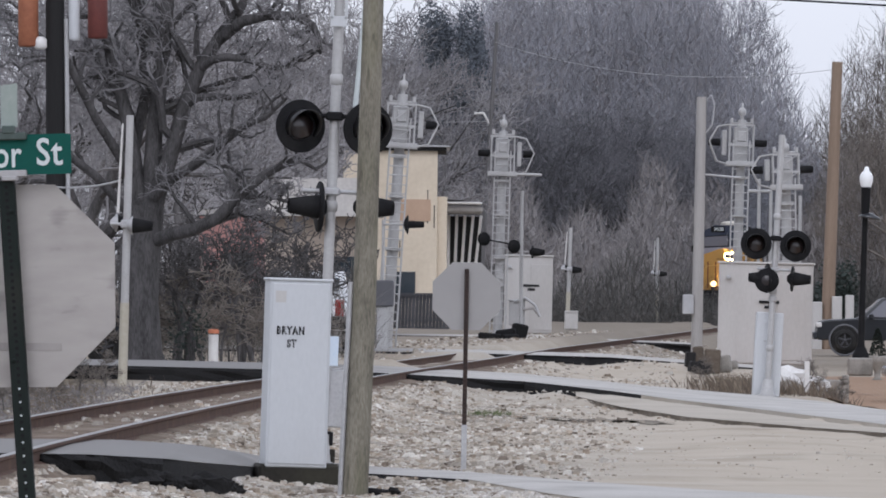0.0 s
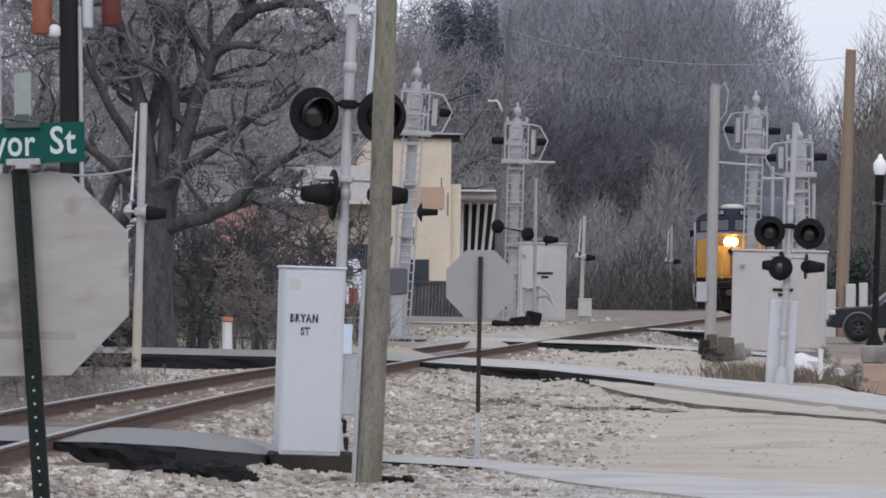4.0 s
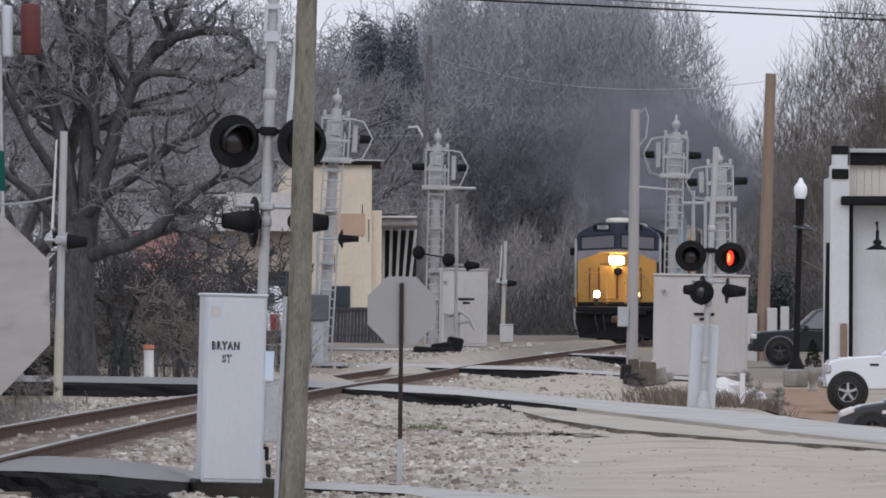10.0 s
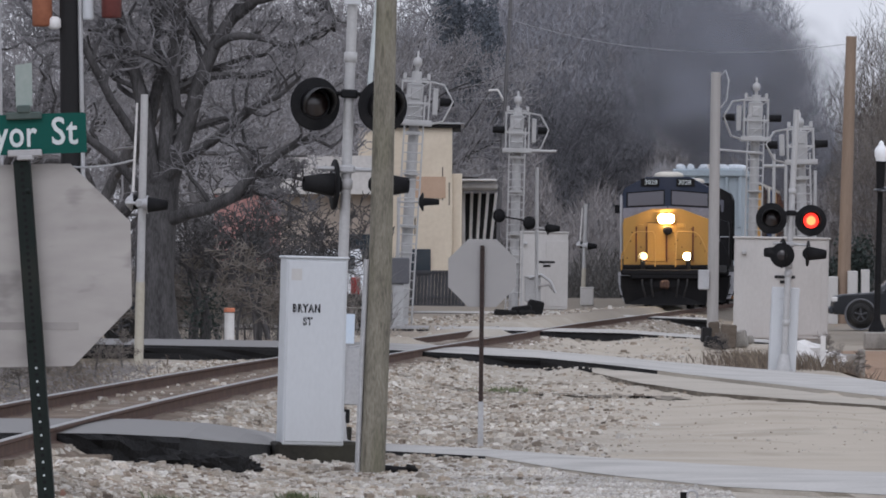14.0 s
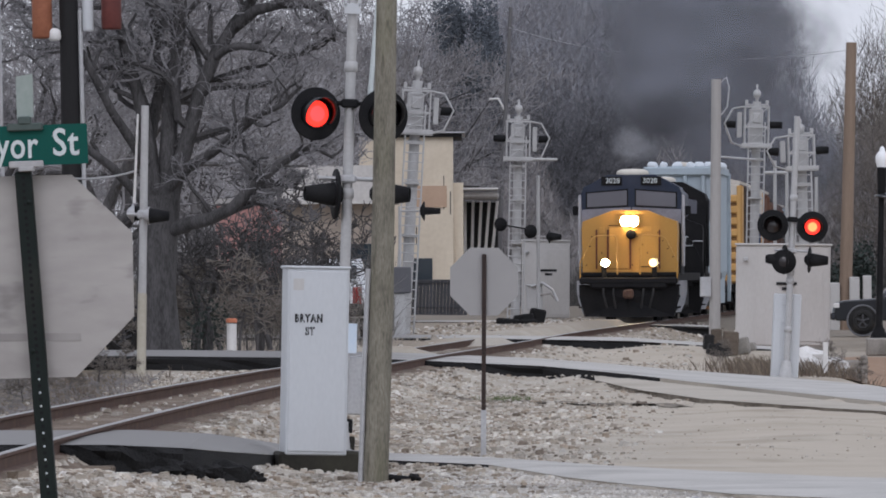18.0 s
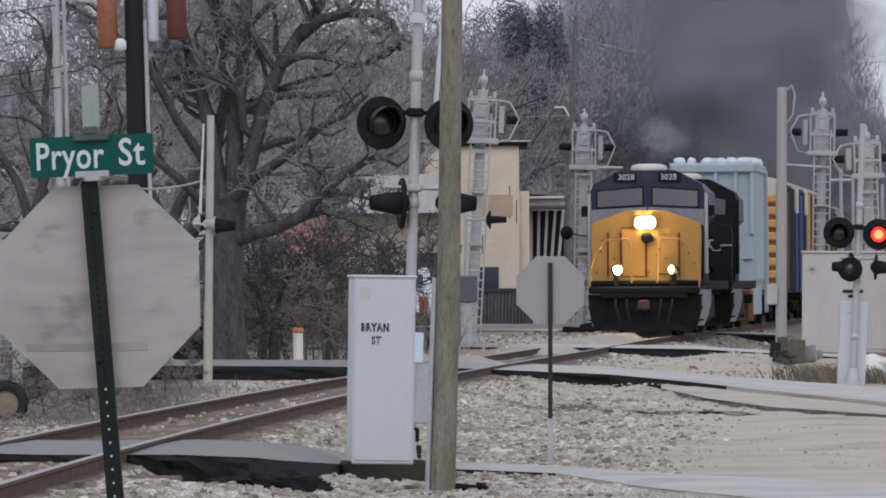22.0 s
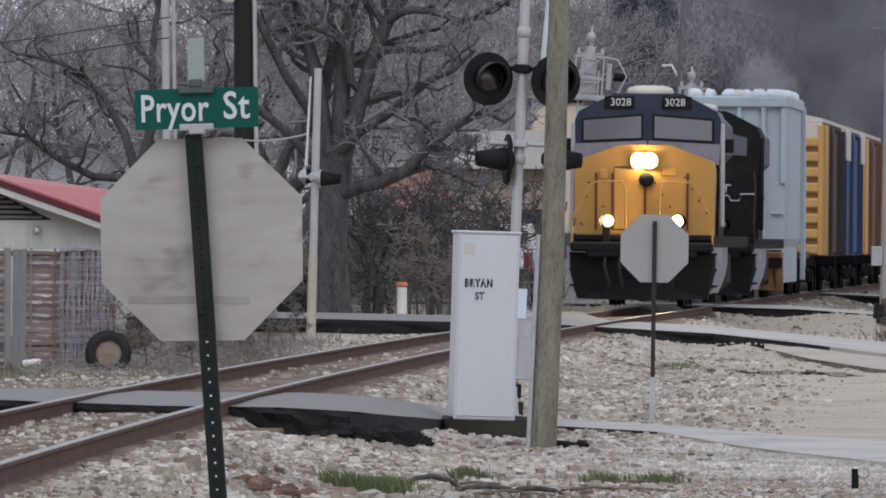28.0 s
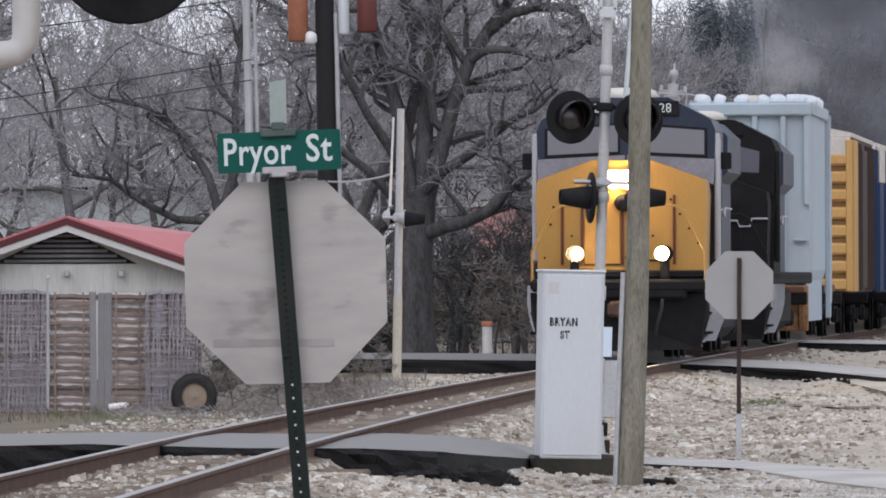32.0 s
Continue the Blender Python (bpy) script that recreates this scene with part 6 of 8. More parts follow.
def branch(rng, pts, rad, length, level, out, top_level, kids, spread, lift, curl=0.0):
    out.append((level, pts, rad))
    if level == top_level:
        return
    n, k = len(pts) - 1, kids[level]
    for i in range(k):
        u = 0.3 + 0.7 * (i + rng.random()) / k
        j = min(n - 1, int(u * n))
        q = pts[j].lerp(pts[j + 1], min(1.0, u * n - j))
        side = Vector((rng.uniform(-1, 1), rng.uniform(-1, 1), rng.uniform(-0.2, 0.5))).normalized()
        ax = (pts[j + 1] - pts[j]).normalized()
        nd = (ax * (1 - spread) + (side - ax * side.dot(ax)).normalized() * spread).normalized()
        grow(rng, q, nd, length * rng.uniform(0.42, 0.72) * (1.12 - 0.4 * u), rad[j] * rng.uniform(0.42, 0.62), level + 1, out, top_level, kids, spread, lift, curl)


def limb_shapes(out, twig, limbs=2):
    trunk, crown = Shape(), Shape()
    for level, pts, rad in out:
        if level < limbs:
            trunk.pipe(pts, [max(twig, q) for q in rad], 12 if level == 0 else 7 if level == 1 else 5, False)
        else:
            crown.pipe(pts, [max(twig, q) for q in rad], 4 if level == 2 else 3, False)
    return trunk, crown


def tree_thing(seed, height, r, kids, label, bark, twigs, m, spread=0.62, twig=0.012, lift=1.0, start=0.55, group="", name="tree", curl=0.0, limbs=2):
    rng = random.Random(seed)
    out = []
    grow(rng, Vector((0, 0, -0.2)), Vector((rng.uniform(-0.05, 0.05), rng.uniform(-0.05, 0.05), 1)), height * start, r, 0, out, len(kids), kids, spread, lift, curl)
    t = thing(name, m, label, name, group)
    trunk, crown = limb_shapes(out, twig, limbs)
    part("trunk", trunk, bark, t, "bark-covered trunk and main limbs")
    part("crown", crown, twigs, t, "crown of bare twigs")
    return t


def shaped_tree(m, label, limbs, seed, kids, twig, reach):
    """A tree whose trunk and main limbs are given, with the rest grown on them."""
    rng = random.Random(seed)
    t = thing("tree", m, label, "tree")
    out = []
    for pts, rad in limbs:
        pts = [Vector(p) for p in pts]
        if not out:
            out.append((0, pts, rad))
        else:
            branch(rng, pts, rad, (pts[-1] - pts[0]).length * reach, 1, out, 4, kids, 0.62, 1.0, 0.7)
    trunk, crown = limb_shapes(out, twig, 3)
    part("trunk", trunk, BARK, t, "furrowed grey trunk and great limbs")
    part("crown", crown, CROWNTWIG, t, "crown of bare twigs")


BIG_TREE = [
    ([(0.05, 0, -0.2), (0, 0, 0.4), (-0.06, 0, 1.4), (-0.03, 0, 2.4), (0.1, 0.05, 3.3)], [0.6, 0.43, 0.4, 0.4, 0.34]),
    ([(0.15, 0, 2.6), (0.6, -0.5, 2.78), (1.02, -0.7, 2.87), (1.53, -0.9, 3.1), (2.04, -1.1, 3.64), (2.49, -1.2, 3.99), (3.11, -1.2, 4.31), (3.53, -1.1, 4.08)], [0.15, 0.145, 0.14, 0.13, 0.115, 0.09, 0.06, 0.03]),
    ([(1.95, -1.05, 3.5), (2.3, -1.0, 3.55), (2.72, -1.0, 3.51), (3.29, -0.9, 3.31)], [0.06, 0.05, 0.04, 0.02]),
    ([(1.5, -0.9, 3.1), (1.9, -0.8, 3.2), (2.38, -0.7, 3.08), (2.95, -0.7, 2.8)], [0.05, 0.045, 0.035, 0.02]),
    ([(0.2, -0.1, 3.5), (0.6, -0.3, 3.9), (1.13, -0.5, 4.23), (1.69, -0.8, 4.69), (2.09, -1.0, 4.98), (2.48, -1.3, 5.12), (2.9, -1.5, 5.5)], [0.12, 0.11, 0.1, 0.09, 0.075, 0.06, 0.03]),
    ([(0.14, 0, 3.0), (0.3, 0.1, 3.6), (0.5, 0.2, 4.2), (0.84, 0.3, 5.46), (1.12, 0.3, 6.14), (1.51, 0.4, 6.77), (1.95, 0.6, 7.4), (2.3, 0.7, 8.6)], [0.22, 0.19, 0.17, 0.15, 0.14, 0.125, 0.1, 0.06]),
    ([(1.1, 0.3, 6.1), (1.4, -0.1, 6.3), (1.68, -0.2, 6.35), (2.14, -0.4, 6.28), (2.59, -0.6, 6.12), (2.99, -0.7, 6.17), (3.4, -0.8, 6.5)], [0.09, 0.085, 0.08, 0.07, 0.06, 0.045, 0.025]),
    ([(1.42, 0.4, 6.65), (1.96, 0.0, 7.07), (2.47, -0.3, 7.19), (3.04, -0.6, 7.17), (3.4, -0.7, 6.98), (3.52, -0.8, 6.7), (3.56, -0.8, 6.4)], [0.12, 0.115, 0.105, 0.095, 0.08, 0.06, 0.03]),
    ([(0.08, 0, 3.0), (0.16, 0.3, 3.6), (0.21, 0.4, 4.88), (0.34, 0.5, 6.13), (0.43, 0.6, 7.2), (0.5, 0.8, 9.5)], [0.23, 0.2, 0.17, 0.155, 0.14, 0.08]),
    ([(-0.02, 0, 2.9), (-0.1, 0.2, 3.5), (-0.3, 0.3, 4.88), (-0.56, 0.4, 5.9), (-0.76, 0.4, 6.6), (-1.3, 0.5, 8.6)], [0.19, 0.17, 0.14, 0.12, 0.105, 0.06]),
    ([(-0.05, 0.3, 3.4), (-0.2, 0.8, 4.5), (0.0, 1.1, 5.6), (-0.15, 1.2, 7.0), (-0.3, 1.4, 9.0)], [0.14, 0.12, 0.11, 0.09, 0.05]),
    ([(-0.25, 0.1, 4.0), (-0.9, -0.4, 5.0), (-1.5, -0.7, 6.2), (-2.4, -1.0, 7.0), (-3.2, -1.2, 7.4)], [0.11, 0.09, 0.08, 0.06, 0.04]),
    ([(-0.1, 0, 3.0), (-0.9, -0.6, 3.9), (-1.7, -0.9, 4.5), (-2.6, -1.2, 4.7), (-3.4, -1.3, 4.6)], [0.11, 0.09, 0.08, 0.06, 0.04]),
]
DROOPING_TREE = [
    ([(0.35, 0, -0.3), (0.3, 0, 1.2), (0.1, 0, 2.4), (0.0, 0, 3.1)], [0.24, 0.2, 0.17, 0.15]),
    ([(0.05, 0, 2.75), (-0.45, -0.2, 2.75), (-0.85, -0.3, 2.4), (-1.15, -0.3, 1.85), (-1.9, -0.4, 1.75)], [0.12, 0.11, 0.09, 0.07, 0.04]),
    ([(0.1, 0, 2.4), (-0.1, -0.3, 2.0), (-0.6, -0.4, 1.5), (-1.0, -0.5, 1.1)], [0.1, 0.09, 0.07, 0.04]),
    ([(0.0, 0, 2.95), (-0.9, -0.2, 3.0), (-1.6, -0.3, 3.35), (-2.3, -0.4, 3.85), (-3.1, -0.5, 3.95)], [0.1, 0.085, 0.07, 0.055, 0.03]),
    ([(0.0, 0, 3.05), (-0.25, 0.2, 3.9), (-0.8, 0.3, 4.8), (-1.6, 0.3, 5.4), (-2.6, 0.2, 5.6)], [0.11, 0.09, 0.08, 0.06, 0.03]),
    ([(0.02, 0, 3.0), (0.35, 0.2, 4.2), (0.3, 0.4, 5.6), (0.5, 0.4, 7.4)], [0.12, 0.1, 0.08, 0.04]),
    ([(0.1, 0, 2.9), (0.9, -0.2, 3.8), (1.5, -0.3, 4.9), (1.9, -0.3, 6.2)], [0.1, 0.085, 0.07, 0.04]),
]


def put(src, x, y, z, scale, rng):
    c = copy_thing(src, pose(x, y, z, 0, 0, rng.uniform(0, 360)))
    c.scale = [scale] * 3
    return c


shaped_tree(pose(-6.05, 177.4, 0.35), "large bare spreading tree beside the crossing", BIG_TREE, 3, (0, 10, 7, 8), 0.006, 0.6)
shaped_tree(pose(-10.45, 186, 0.35), "bare drooping tree with dark crooked limbs behind the shed", DROOPING_TREE, 8, (0, 9, 7, 7), 0.0065, 0.6)
rng = random.Random(5)
mid = [tree_thing(20 + i, 13, 0.17, (8, 7, 6, 4), "bare grey tree behind the crossing", BARK, TWIG, pose(-12 + 3 * i, 212 + 9 * i, 0.5), 0.55, 0.0105, 1.0, 0.6, "roadside trees", "tree", 0.45) for i in range(3)]
for i in range(16):
    y = rng.uniform(190, 270)
    x = rng.uniform(-22, -8.6)
    put(mid[i % 3], x, y, 0.4, rng.uniform(0.75, 1.2), rng)
for i in range(20):
    put(mid[i % 3], rng.uniform(-42, -6), rng.uniform(285, 385), 0.3, rng.uniform(0.9, 1.5), rng)
for i in range(9):
    put(mid[i % 3], -9.5 + 0.8 * i + rng.uniform(-0.4, 0.4), rng.uniform(362, 400), 0.3, rng.uniform(1.1, 1.5), rng)
shrub = [tree_thing(80 + i, 3.4, 0.035, (9, 7, 6), "tangled bare shrub by the street", BARK, WARMTWIG, pose(-4.6 - 0.9 * i, 184 + 3 * i, 0.5), 0.75, 0.011, 0.7, 0.5, "roadside shrubs", "shrub") for i in range(2)]
for i in range(16):
    put(shrub[i % 2], rng.uniform(-9.5, -2.7), rng.uniform(183, 205), 0.5, rng.uniform(0.5, 0.85), rng)
for x, y, sc in ((-10.5, 126, 0.25), (-6.6, 138, 0.3), (-6.2, 140, 0.3), (-6.9, 143, 0.36), (-7.1, 129.5, 0.42), (-7.4, 129.2, 0.5), (-6.5, 131, 0.36), (-6.0, 146, 0.4), (-5.7, 150, 0.35), (6.6, 177.5, 0.3), (6.9, 179, 0.28), (5.6, 188, 0.3), (7.4, 178, 0.35), (8.0, 176, 0.3)):
    put(shrub[0], x, y, ground_z(x, y), sc, rng)

vine = [tree_thing(95 + i, 5.0, 0.075, (8, 6, 5), "crooked dark sapling hung with vines behind the crossing", BARK, BARK, pose(-5.6 + 1.3 * i, 187 + 3 * i, 0.45), 0.6, 0.012, 0.6, 0.6, "crooked saplings", "sapling", 0.9, 1) for i in range(3)]
for i in range(9):
    put(vine[i % 3], rng.uniform(-6.2, -3.2), rng.uniform(185, 200), 0.45, rng.uniform(0.6, 1.0), rng)

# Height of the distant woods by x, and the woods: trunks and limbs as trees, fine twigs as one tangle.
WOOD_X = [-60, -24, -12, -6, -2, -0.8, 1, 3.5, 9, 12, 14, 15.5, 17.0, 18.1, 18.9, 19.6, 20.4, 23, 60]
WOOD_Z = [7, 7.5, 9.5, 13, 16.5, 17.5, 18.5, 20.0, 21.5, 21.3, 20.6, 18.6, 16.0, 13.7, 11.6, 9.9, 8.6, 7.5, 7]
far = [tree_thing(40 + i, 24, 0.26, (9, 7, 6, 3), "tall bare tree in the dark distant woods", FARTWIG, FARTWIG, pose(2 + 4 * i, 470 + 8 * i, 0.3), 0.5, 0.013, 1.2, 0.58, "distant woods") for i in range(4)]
for i in range(34):
    x, y = rng.uniform(-7, 12.5), rng.uniform(468, 520)
    put(far[i % 4], x, y, 0.2, np.interp(x + 2.5, WOOD_X, WOOD_Z) / 25 * rng.uniform(0.7, 0.95), rng)
for i in range(16):
    x = -0.5 + 1.15 * i + rng.uniform(-0.4, 0.4)
    put(far[i % 4], x, rng.uniform(446, 452), 0.2, np.interp(x + 1.5, WOOD_X, WOOD_Z) / 25 * rng.uniform(0.62, 0.86), rng)
warm = [tree_thing(60 + i, 19, 0.25, (10, 8, 7, 4), "bare brown tree beyond the parked cars", WARMTWIG, WARMTWIG, pose(27 + 4 * i, 430 + 14 * i, 0.3), 0.5, 0.011, 1.2, 0.6, "woods beyond the cars") for i in range(2)]
for i in range(20):
    y = rng.uniform(400, 520)
    d = rng.uniform(0, 13)
    put(warm[i % 2], 20.6 + 0.05 * (y - 420) + d, y, 0.2, rng.uniform(0.75, 0.95) * (0.72 + 0.28 * smooth(0, 4, d)), rng)


def tangle(name, n, xr, yr, top, material, label, seed, low=0.0, wide=0.03, long=1.5, thin_top=1.15):
    """Many fine twigs, upright and fanning, filling the space under a ragged top."""
    r = np.random.RandomState(seed)
    x, y = r.uniform(*xr, n), r.uniform(*yr, n)
    ragged = np.array([0.9 + 0.16 * noise.noise((a * 0.45, b * 0.06, seed)) + 0.1 * noise.noise((a * 1.6, b * 0.2, seed)) for a, b in zip(x, y)])
    z = low + (top(x) * ragged - low) * r.beta(1.1, thin_top, n)
    d = np.stack([r.normal(0, 0.55, n), r.normal(0, 0.4, n), r.normal(0.75, 0.45, n)], 1)
    d *= (long * r.uniform(0.4, 1.3, n) / np.linalg.norm(d, axis=1))[:, None]
    w = np.stack([wide * r.uniform(0.5, 1.3, n), np.zeros(n), 0.3 * wide * r.normal(0, 1, n)], 1)
    p = np.stack([x, y, z - 0.5 * long], 1)
    p[:, 2] = np.maximum(p[:, 2], 0)
    g = Shape()
    g.add(np.stack([p - w, p + w, p + d], 1).reshape(-1, 3).tolist(), [(3 * i, 3 * i + 1, 3 * i + 2) for i in range(n)])
    tagged(new(name, g.mesh(name, material)), label, "undergrowth", kind="stuff")


# Distance haze is put into these twig colours: lightened, blue-grey, low in contrast.
WOODTWIG = island_surface("haze_tinted_twigs", [(0.27, 0.274, 0.302), (0.25, 0.252, 0.277), (0.285, 0.288, 0.315), (0.285, 0.26, 0.255)], grain=2, broad_scale=0.16)
BRUSHTWIG = island_surface("brown_brush", [(0.26, 0.246, 0.244), (0.18, 0.171, 0.17), (0.33, 0.312, 0.305), (0.135, 0.13, 0.13)], grain=4)
MASSWARM = island_surface("massed_brown_twigs", [(0.135, 0.119, 0.107), (0.09, 0.08, 0.073), (0.175, 0.156, 0.14)], grain=2)
tangle("woodland_twigs", 230000, (-9, 23), (452, 515), lambda x: np.interp(x, WOOD_X, WOOD_Z), WOODTWIG, "dense mass of bare twigs of the distant woods, tinted blue-grey for haze", 3, 0, 0.015, 1.25, 0.95)
tangle("woodland_twigs_beyond_cars", 60000, (18, 40), (415, 500), lambda x: np.interp(x, [18, 19.4, 20.8, 22.5, 25, 40], [7, 11.0, 14.6, 17.6, 20.5, 22]), MASSWARM, "mass of bare brown twigs beyond the parked cars", 4, 0, 0.015, 1.3)
tangle("woodland_edge_brush", 50000, (-14, 24), (425, 450), lambda x: 7.4 + 1.5 * np.sin(x * 0.7) + 1.2 * np.sin(x * 1.9 + 1), island_surface("dull_edge_brush", [(0.26, 0.244, 0.242), (0.21, 0.2, 0.202), (0.31, 0.287, 0.274)], grain=3, broad_scale=0.2), "brown tangled brush along the edge of the woods", 5, 0, 0.018, 1.1)
DARKBRUSH = island_surface("dark_brush", [(0.17, 0.155, 0.145), (0.09, 0.083, 0.075), (0.28, 0.26, 0.245), (0.07, 0.078, 0.06)], grain=4)
tangle("woodland_floor_scrub", 26000, (-4, 24), (412, 424), lambda x: 3.7 + 0.8 * np.sin(x * 0.9) + 0.5 * np.sin(x * 2.3), island_surface("dark_scrub", [(0.1, 0.098, 0.094), (0.06, 0.062, 0.06), (0.15, 0.138, 0.128)], grain=3), "dark scrub at the foot of the woods", 9, 0, 0.016, 0.9, 1.8)
tangle("street_brush", 13000, (-9.5, -1.6), (196, 258), lambda x: 2.3 + 0.6 * np.sin(x * 2.1), DARKBRUSH, "brown tangled brush behind the crossing", 6, 0.3, 0.008, 0.9)
tangle("left_brush", 36000, (-45, -8), (275, 400), lambda x: 17.0 + 2.4 * np.sin(x * 0.8), BRUSHTWIG, "brown-grey tangle of twigs behind the trees", 7, 0, 0.014, 1.2)

tangle("backyard_brush", 15000, (-10, -1.9), (365, 420), lambda x: 15.5 + 1.6 * np.sin(x * 0.9), BRUSHTWIG, "grey tangle of twigs behind the tan building", 8, 0, 0.014, 1.2)


r_ = random.Random(12)
litter = Shape()
for i in range(2600):
    x, y = r_.uniform(-8.6, -5.1), r_.uniform(123, 152)
    if x > track_x(y) - 1.6:
        continue
    z, a, q = ground_z(x, y) + r_.uniform(0, 0.1), r_.uniform(0, 6.28), r_.uniform(0.06, 0.3)
    dx, dy, w = q * math.cos(a), q * math.sin(a), r_.uniform(0.004, 0.012)
    litter.add([(x, y, z), (x, y, z + 2 * w), (x + dx, y + dy, z + r_.uniform(-0.02, 0.15))], [(0, 1, 2)])
tagged(new("twig_litter", litter.mesh("twig_litter", BRUSHTWIG)), "dead stems and twigs littering the brown verge", "twig litter", kind="stuff")


def leaf_clump(name, m, n, size, leaf, label, material, seed, category, low=0.15, high=0.8):
    rng = random.Random(seed)
    crown = Shape()
    lobes = [(Vector((rng.uniform(-0.6, 0.6) * size[0], rng.uniform(-0.6, 0.6) * size[1], rng.uniform(low, high) * size[2])), rng.uniform(0.25, 0.5)) for _ in range(12)]
    for _ in range(n):
        c, r = rng.choice(lobes)
        d = Vector((rng.gauss(0, 1), rng.gauss(0, 1), rng.gauss(0, 1))).normalized() * r * (0.5 + 0.5 * rng.random())
        p = c + Vector((d.x * size[0], d.y * size[1], d.z * size[2] * 0.8 * (high - low) / 0.65))
        if p.z < 0.02:
            continue
        a = Vector((rng.gauss(0, 1), rng.gauss(0, 1), rng.gauss(0, 1))).normalized() * leaf
        b = a.cross(Vector((rng.gauss(0, 1), rng.gauss(0, 1), rng.gauss(0, 1)))).normalized() * leaf * 0.5
        crown.add([p - a, p + b, p + a, p - b], [(0, 1, 2, 3)])
    t = thing(name, m, label, category)
    part("stem", Shape().pipe([(0, 0, -0.1), (0.05, 0, size[2] * 0.4), (0, 0, size[2] * 0.7)], [0.1, 0.07, 0.03], 7), BARK, t)
    part("crown", crown, material, t, "dense dark leaves")
    return t


leaf_clump("evergreen_tree", pose(0.6, 449, -0.4), 15000, (2.4, 2.6, 17.0), 0.085, "dark evergreen tree at the edge of the woods", island_surface("blue_green_needles", [(0.1, 0.114, 0.135), (0.12, 0.134, 0.153), (0.14, 0.153, 0.17)], grain=10), 1, "tree", 0.66, 0.92)
leaf_clump("evergreen_bush", pose(14.6, 330, 0.1), 2200, (1.1, 1.0, 3.4), 0.1, "dark green evergreen bush behind the parked vehicle", LEAFDARK, 2, "bush")
leaf_clump("ivy_bush", pose(-5.2, 182, 0.4), 320, (0.6, 0.5, 1.3), 0.05, "dark ivy at the foot of the big tree", LEAFDARK, 5, "bush")


def grass(name, spots, n, h, material, label, seed):
    rng = random.Random(seed)
    g = Shape()
    for x, y, rx, ry in spots:
        for _ in range(n):
            px, py = rng.gauss(x, rx), rng.gauss(y, ry)
            z = ground_z(px, py) - 0.02
            a, hh = rng.uniform(0, 6.28), h * rng.uniform(0.4, 1.2)
            w = 0.006 + 0.006 * rng.random()
            lx, ly = rng.gauss(0, 0.3) * hh, rng.gauss(0, 0.3) * hh
            g.add([(px - w * math.cos(a), py - w * math.sin(a), z), (px + w * math.cos(a), py + w * math.sin(a), z), (px + lx * 0.5 + w * 0.6, py + ly * 0.5, z + hh * 0.6), (px + lx, py + ly, z + hh)], [(0, 1, 2), (0, 2, 3)])
    tagged(new(name, g.mesh(name, material)), label, "grass", kind="stuff")


grass("dry_grass", [(-5.6 - 0.12 * i, 131 + 2.6 * i, 0.35, 2.0) for i in range(9)] + [(-9.6, 125, 1.2, 2.0), (-5.4, 150, 0.4, 3), (-7.0, 126, 0.5, 1.5), (-8.4, 127.5, 0.7, 0.8), (-6.8, 129, 0.5, 1.5), (-9.8, 128.6, 0.9, 0.5), (-7.6, 129.2, 0.4, 0.5), (7.3, 178, 0.5, 2), (6.2, 190, 0.9, 4), (7.9, 186, 0.5, 4)], 130, 0.19, DRYGRASS, "dry brown grass and weeds on the verge", 1)
grass("tall_weeds", [(6.5, 176, 0.6, 1.2), (7.3, 177.5, 0.45, 1.0), (5.9, 178, 0.5, 1.5), (6.9, 182, 0.6, 2.0), (6.2, 186, 0.5, 2.0), (7.7, 180, 0.3, 2.0)], 420, 0.36, DRYGRASS, "tall dry brown weeds by the equipment house", 14)
grass("grass_tuft", [(-2.07, 71.6, 0.13, 0.2), (-2.26, 71.4, 0.1, 0.2), (-1.92, 71.8, 0.08, 0.2)], 650, 0.16, GREENGRASS, "thick tuft of green grass in the gravel", 11)
grass("small_grass_tuft", [(-1.38, 76.0, 0.08, 0.15), (-0.2, 75.6, 0.1, 0.15), (0.25, 75.3, 0.12, 0.15)], 420, 0.13, GREENGRASS, "small tuft of green grass at the street edge", 12)
grass("green_grass", [(0.8, 142, 0.2, 0.8), (-8.7, 124, 0.8, 1.2)], 300, 0.13, GREENGRASS, "small tufts of green grass in the gravel", 2)


# ---- loose stones ----
def stones(name, n, spot, size, material, label, seed, lift=0.0):
    r = np.random.RandomState(seed)
    base = np.array([(-1, -1, -0.6), (1, -1, -0.6), (1, 1, -0.6), (-1, 1, -0.6), (-0.7, -0.8, 0.6), (0.8, -0.6, 0.7), (0.6, 0.7, 0.5), (-0.8, 0.6, 0.65)])
    quads = [(0, 3, 2, 1), (4, 5, 6, 7), (0, 1, 5, 4), (1, 2, 6, 5), (2, 3, 7, 6), (3, 0, 4, 7)]
    vs, fs = [], []
    for i in range(n):
        x, y = spot(r)
        s = size * (0.35 + r.gamma(2.0, 0.35))
        a = r.uniform(0, 6.28)
        q = base * (1 + r.uniform(-0.35, 0.35, base.shape)) * s * np.array([1, 0.8, 0.85]) * 0.5
        c, d = math.cos(a), math.sin(a)
        z = ground_z(x, y) + lift + s * 0.12
        k = len(vs)
        vs += [(x + u * c - v * d, y + u * d + v * c, z + w) for u, v, w in q]
        fs += [tuple(j + k for j in f) for f in quads]
    sh = Shape()
    sh.add(vs, fs)
    tagged(new(name, sh.mesh(name, material)), label, "gravel", kind="stuff")


def off_roads(x, y):
    for nm in STREETS:
        if not STREETS[nm][0][0] <= x <= STREETS[nm][0][-1]:
            continue
        a, b, _ = street_at(nm, x)
        if a - 0.1 < y < b + 0.1:
            return False
    return True


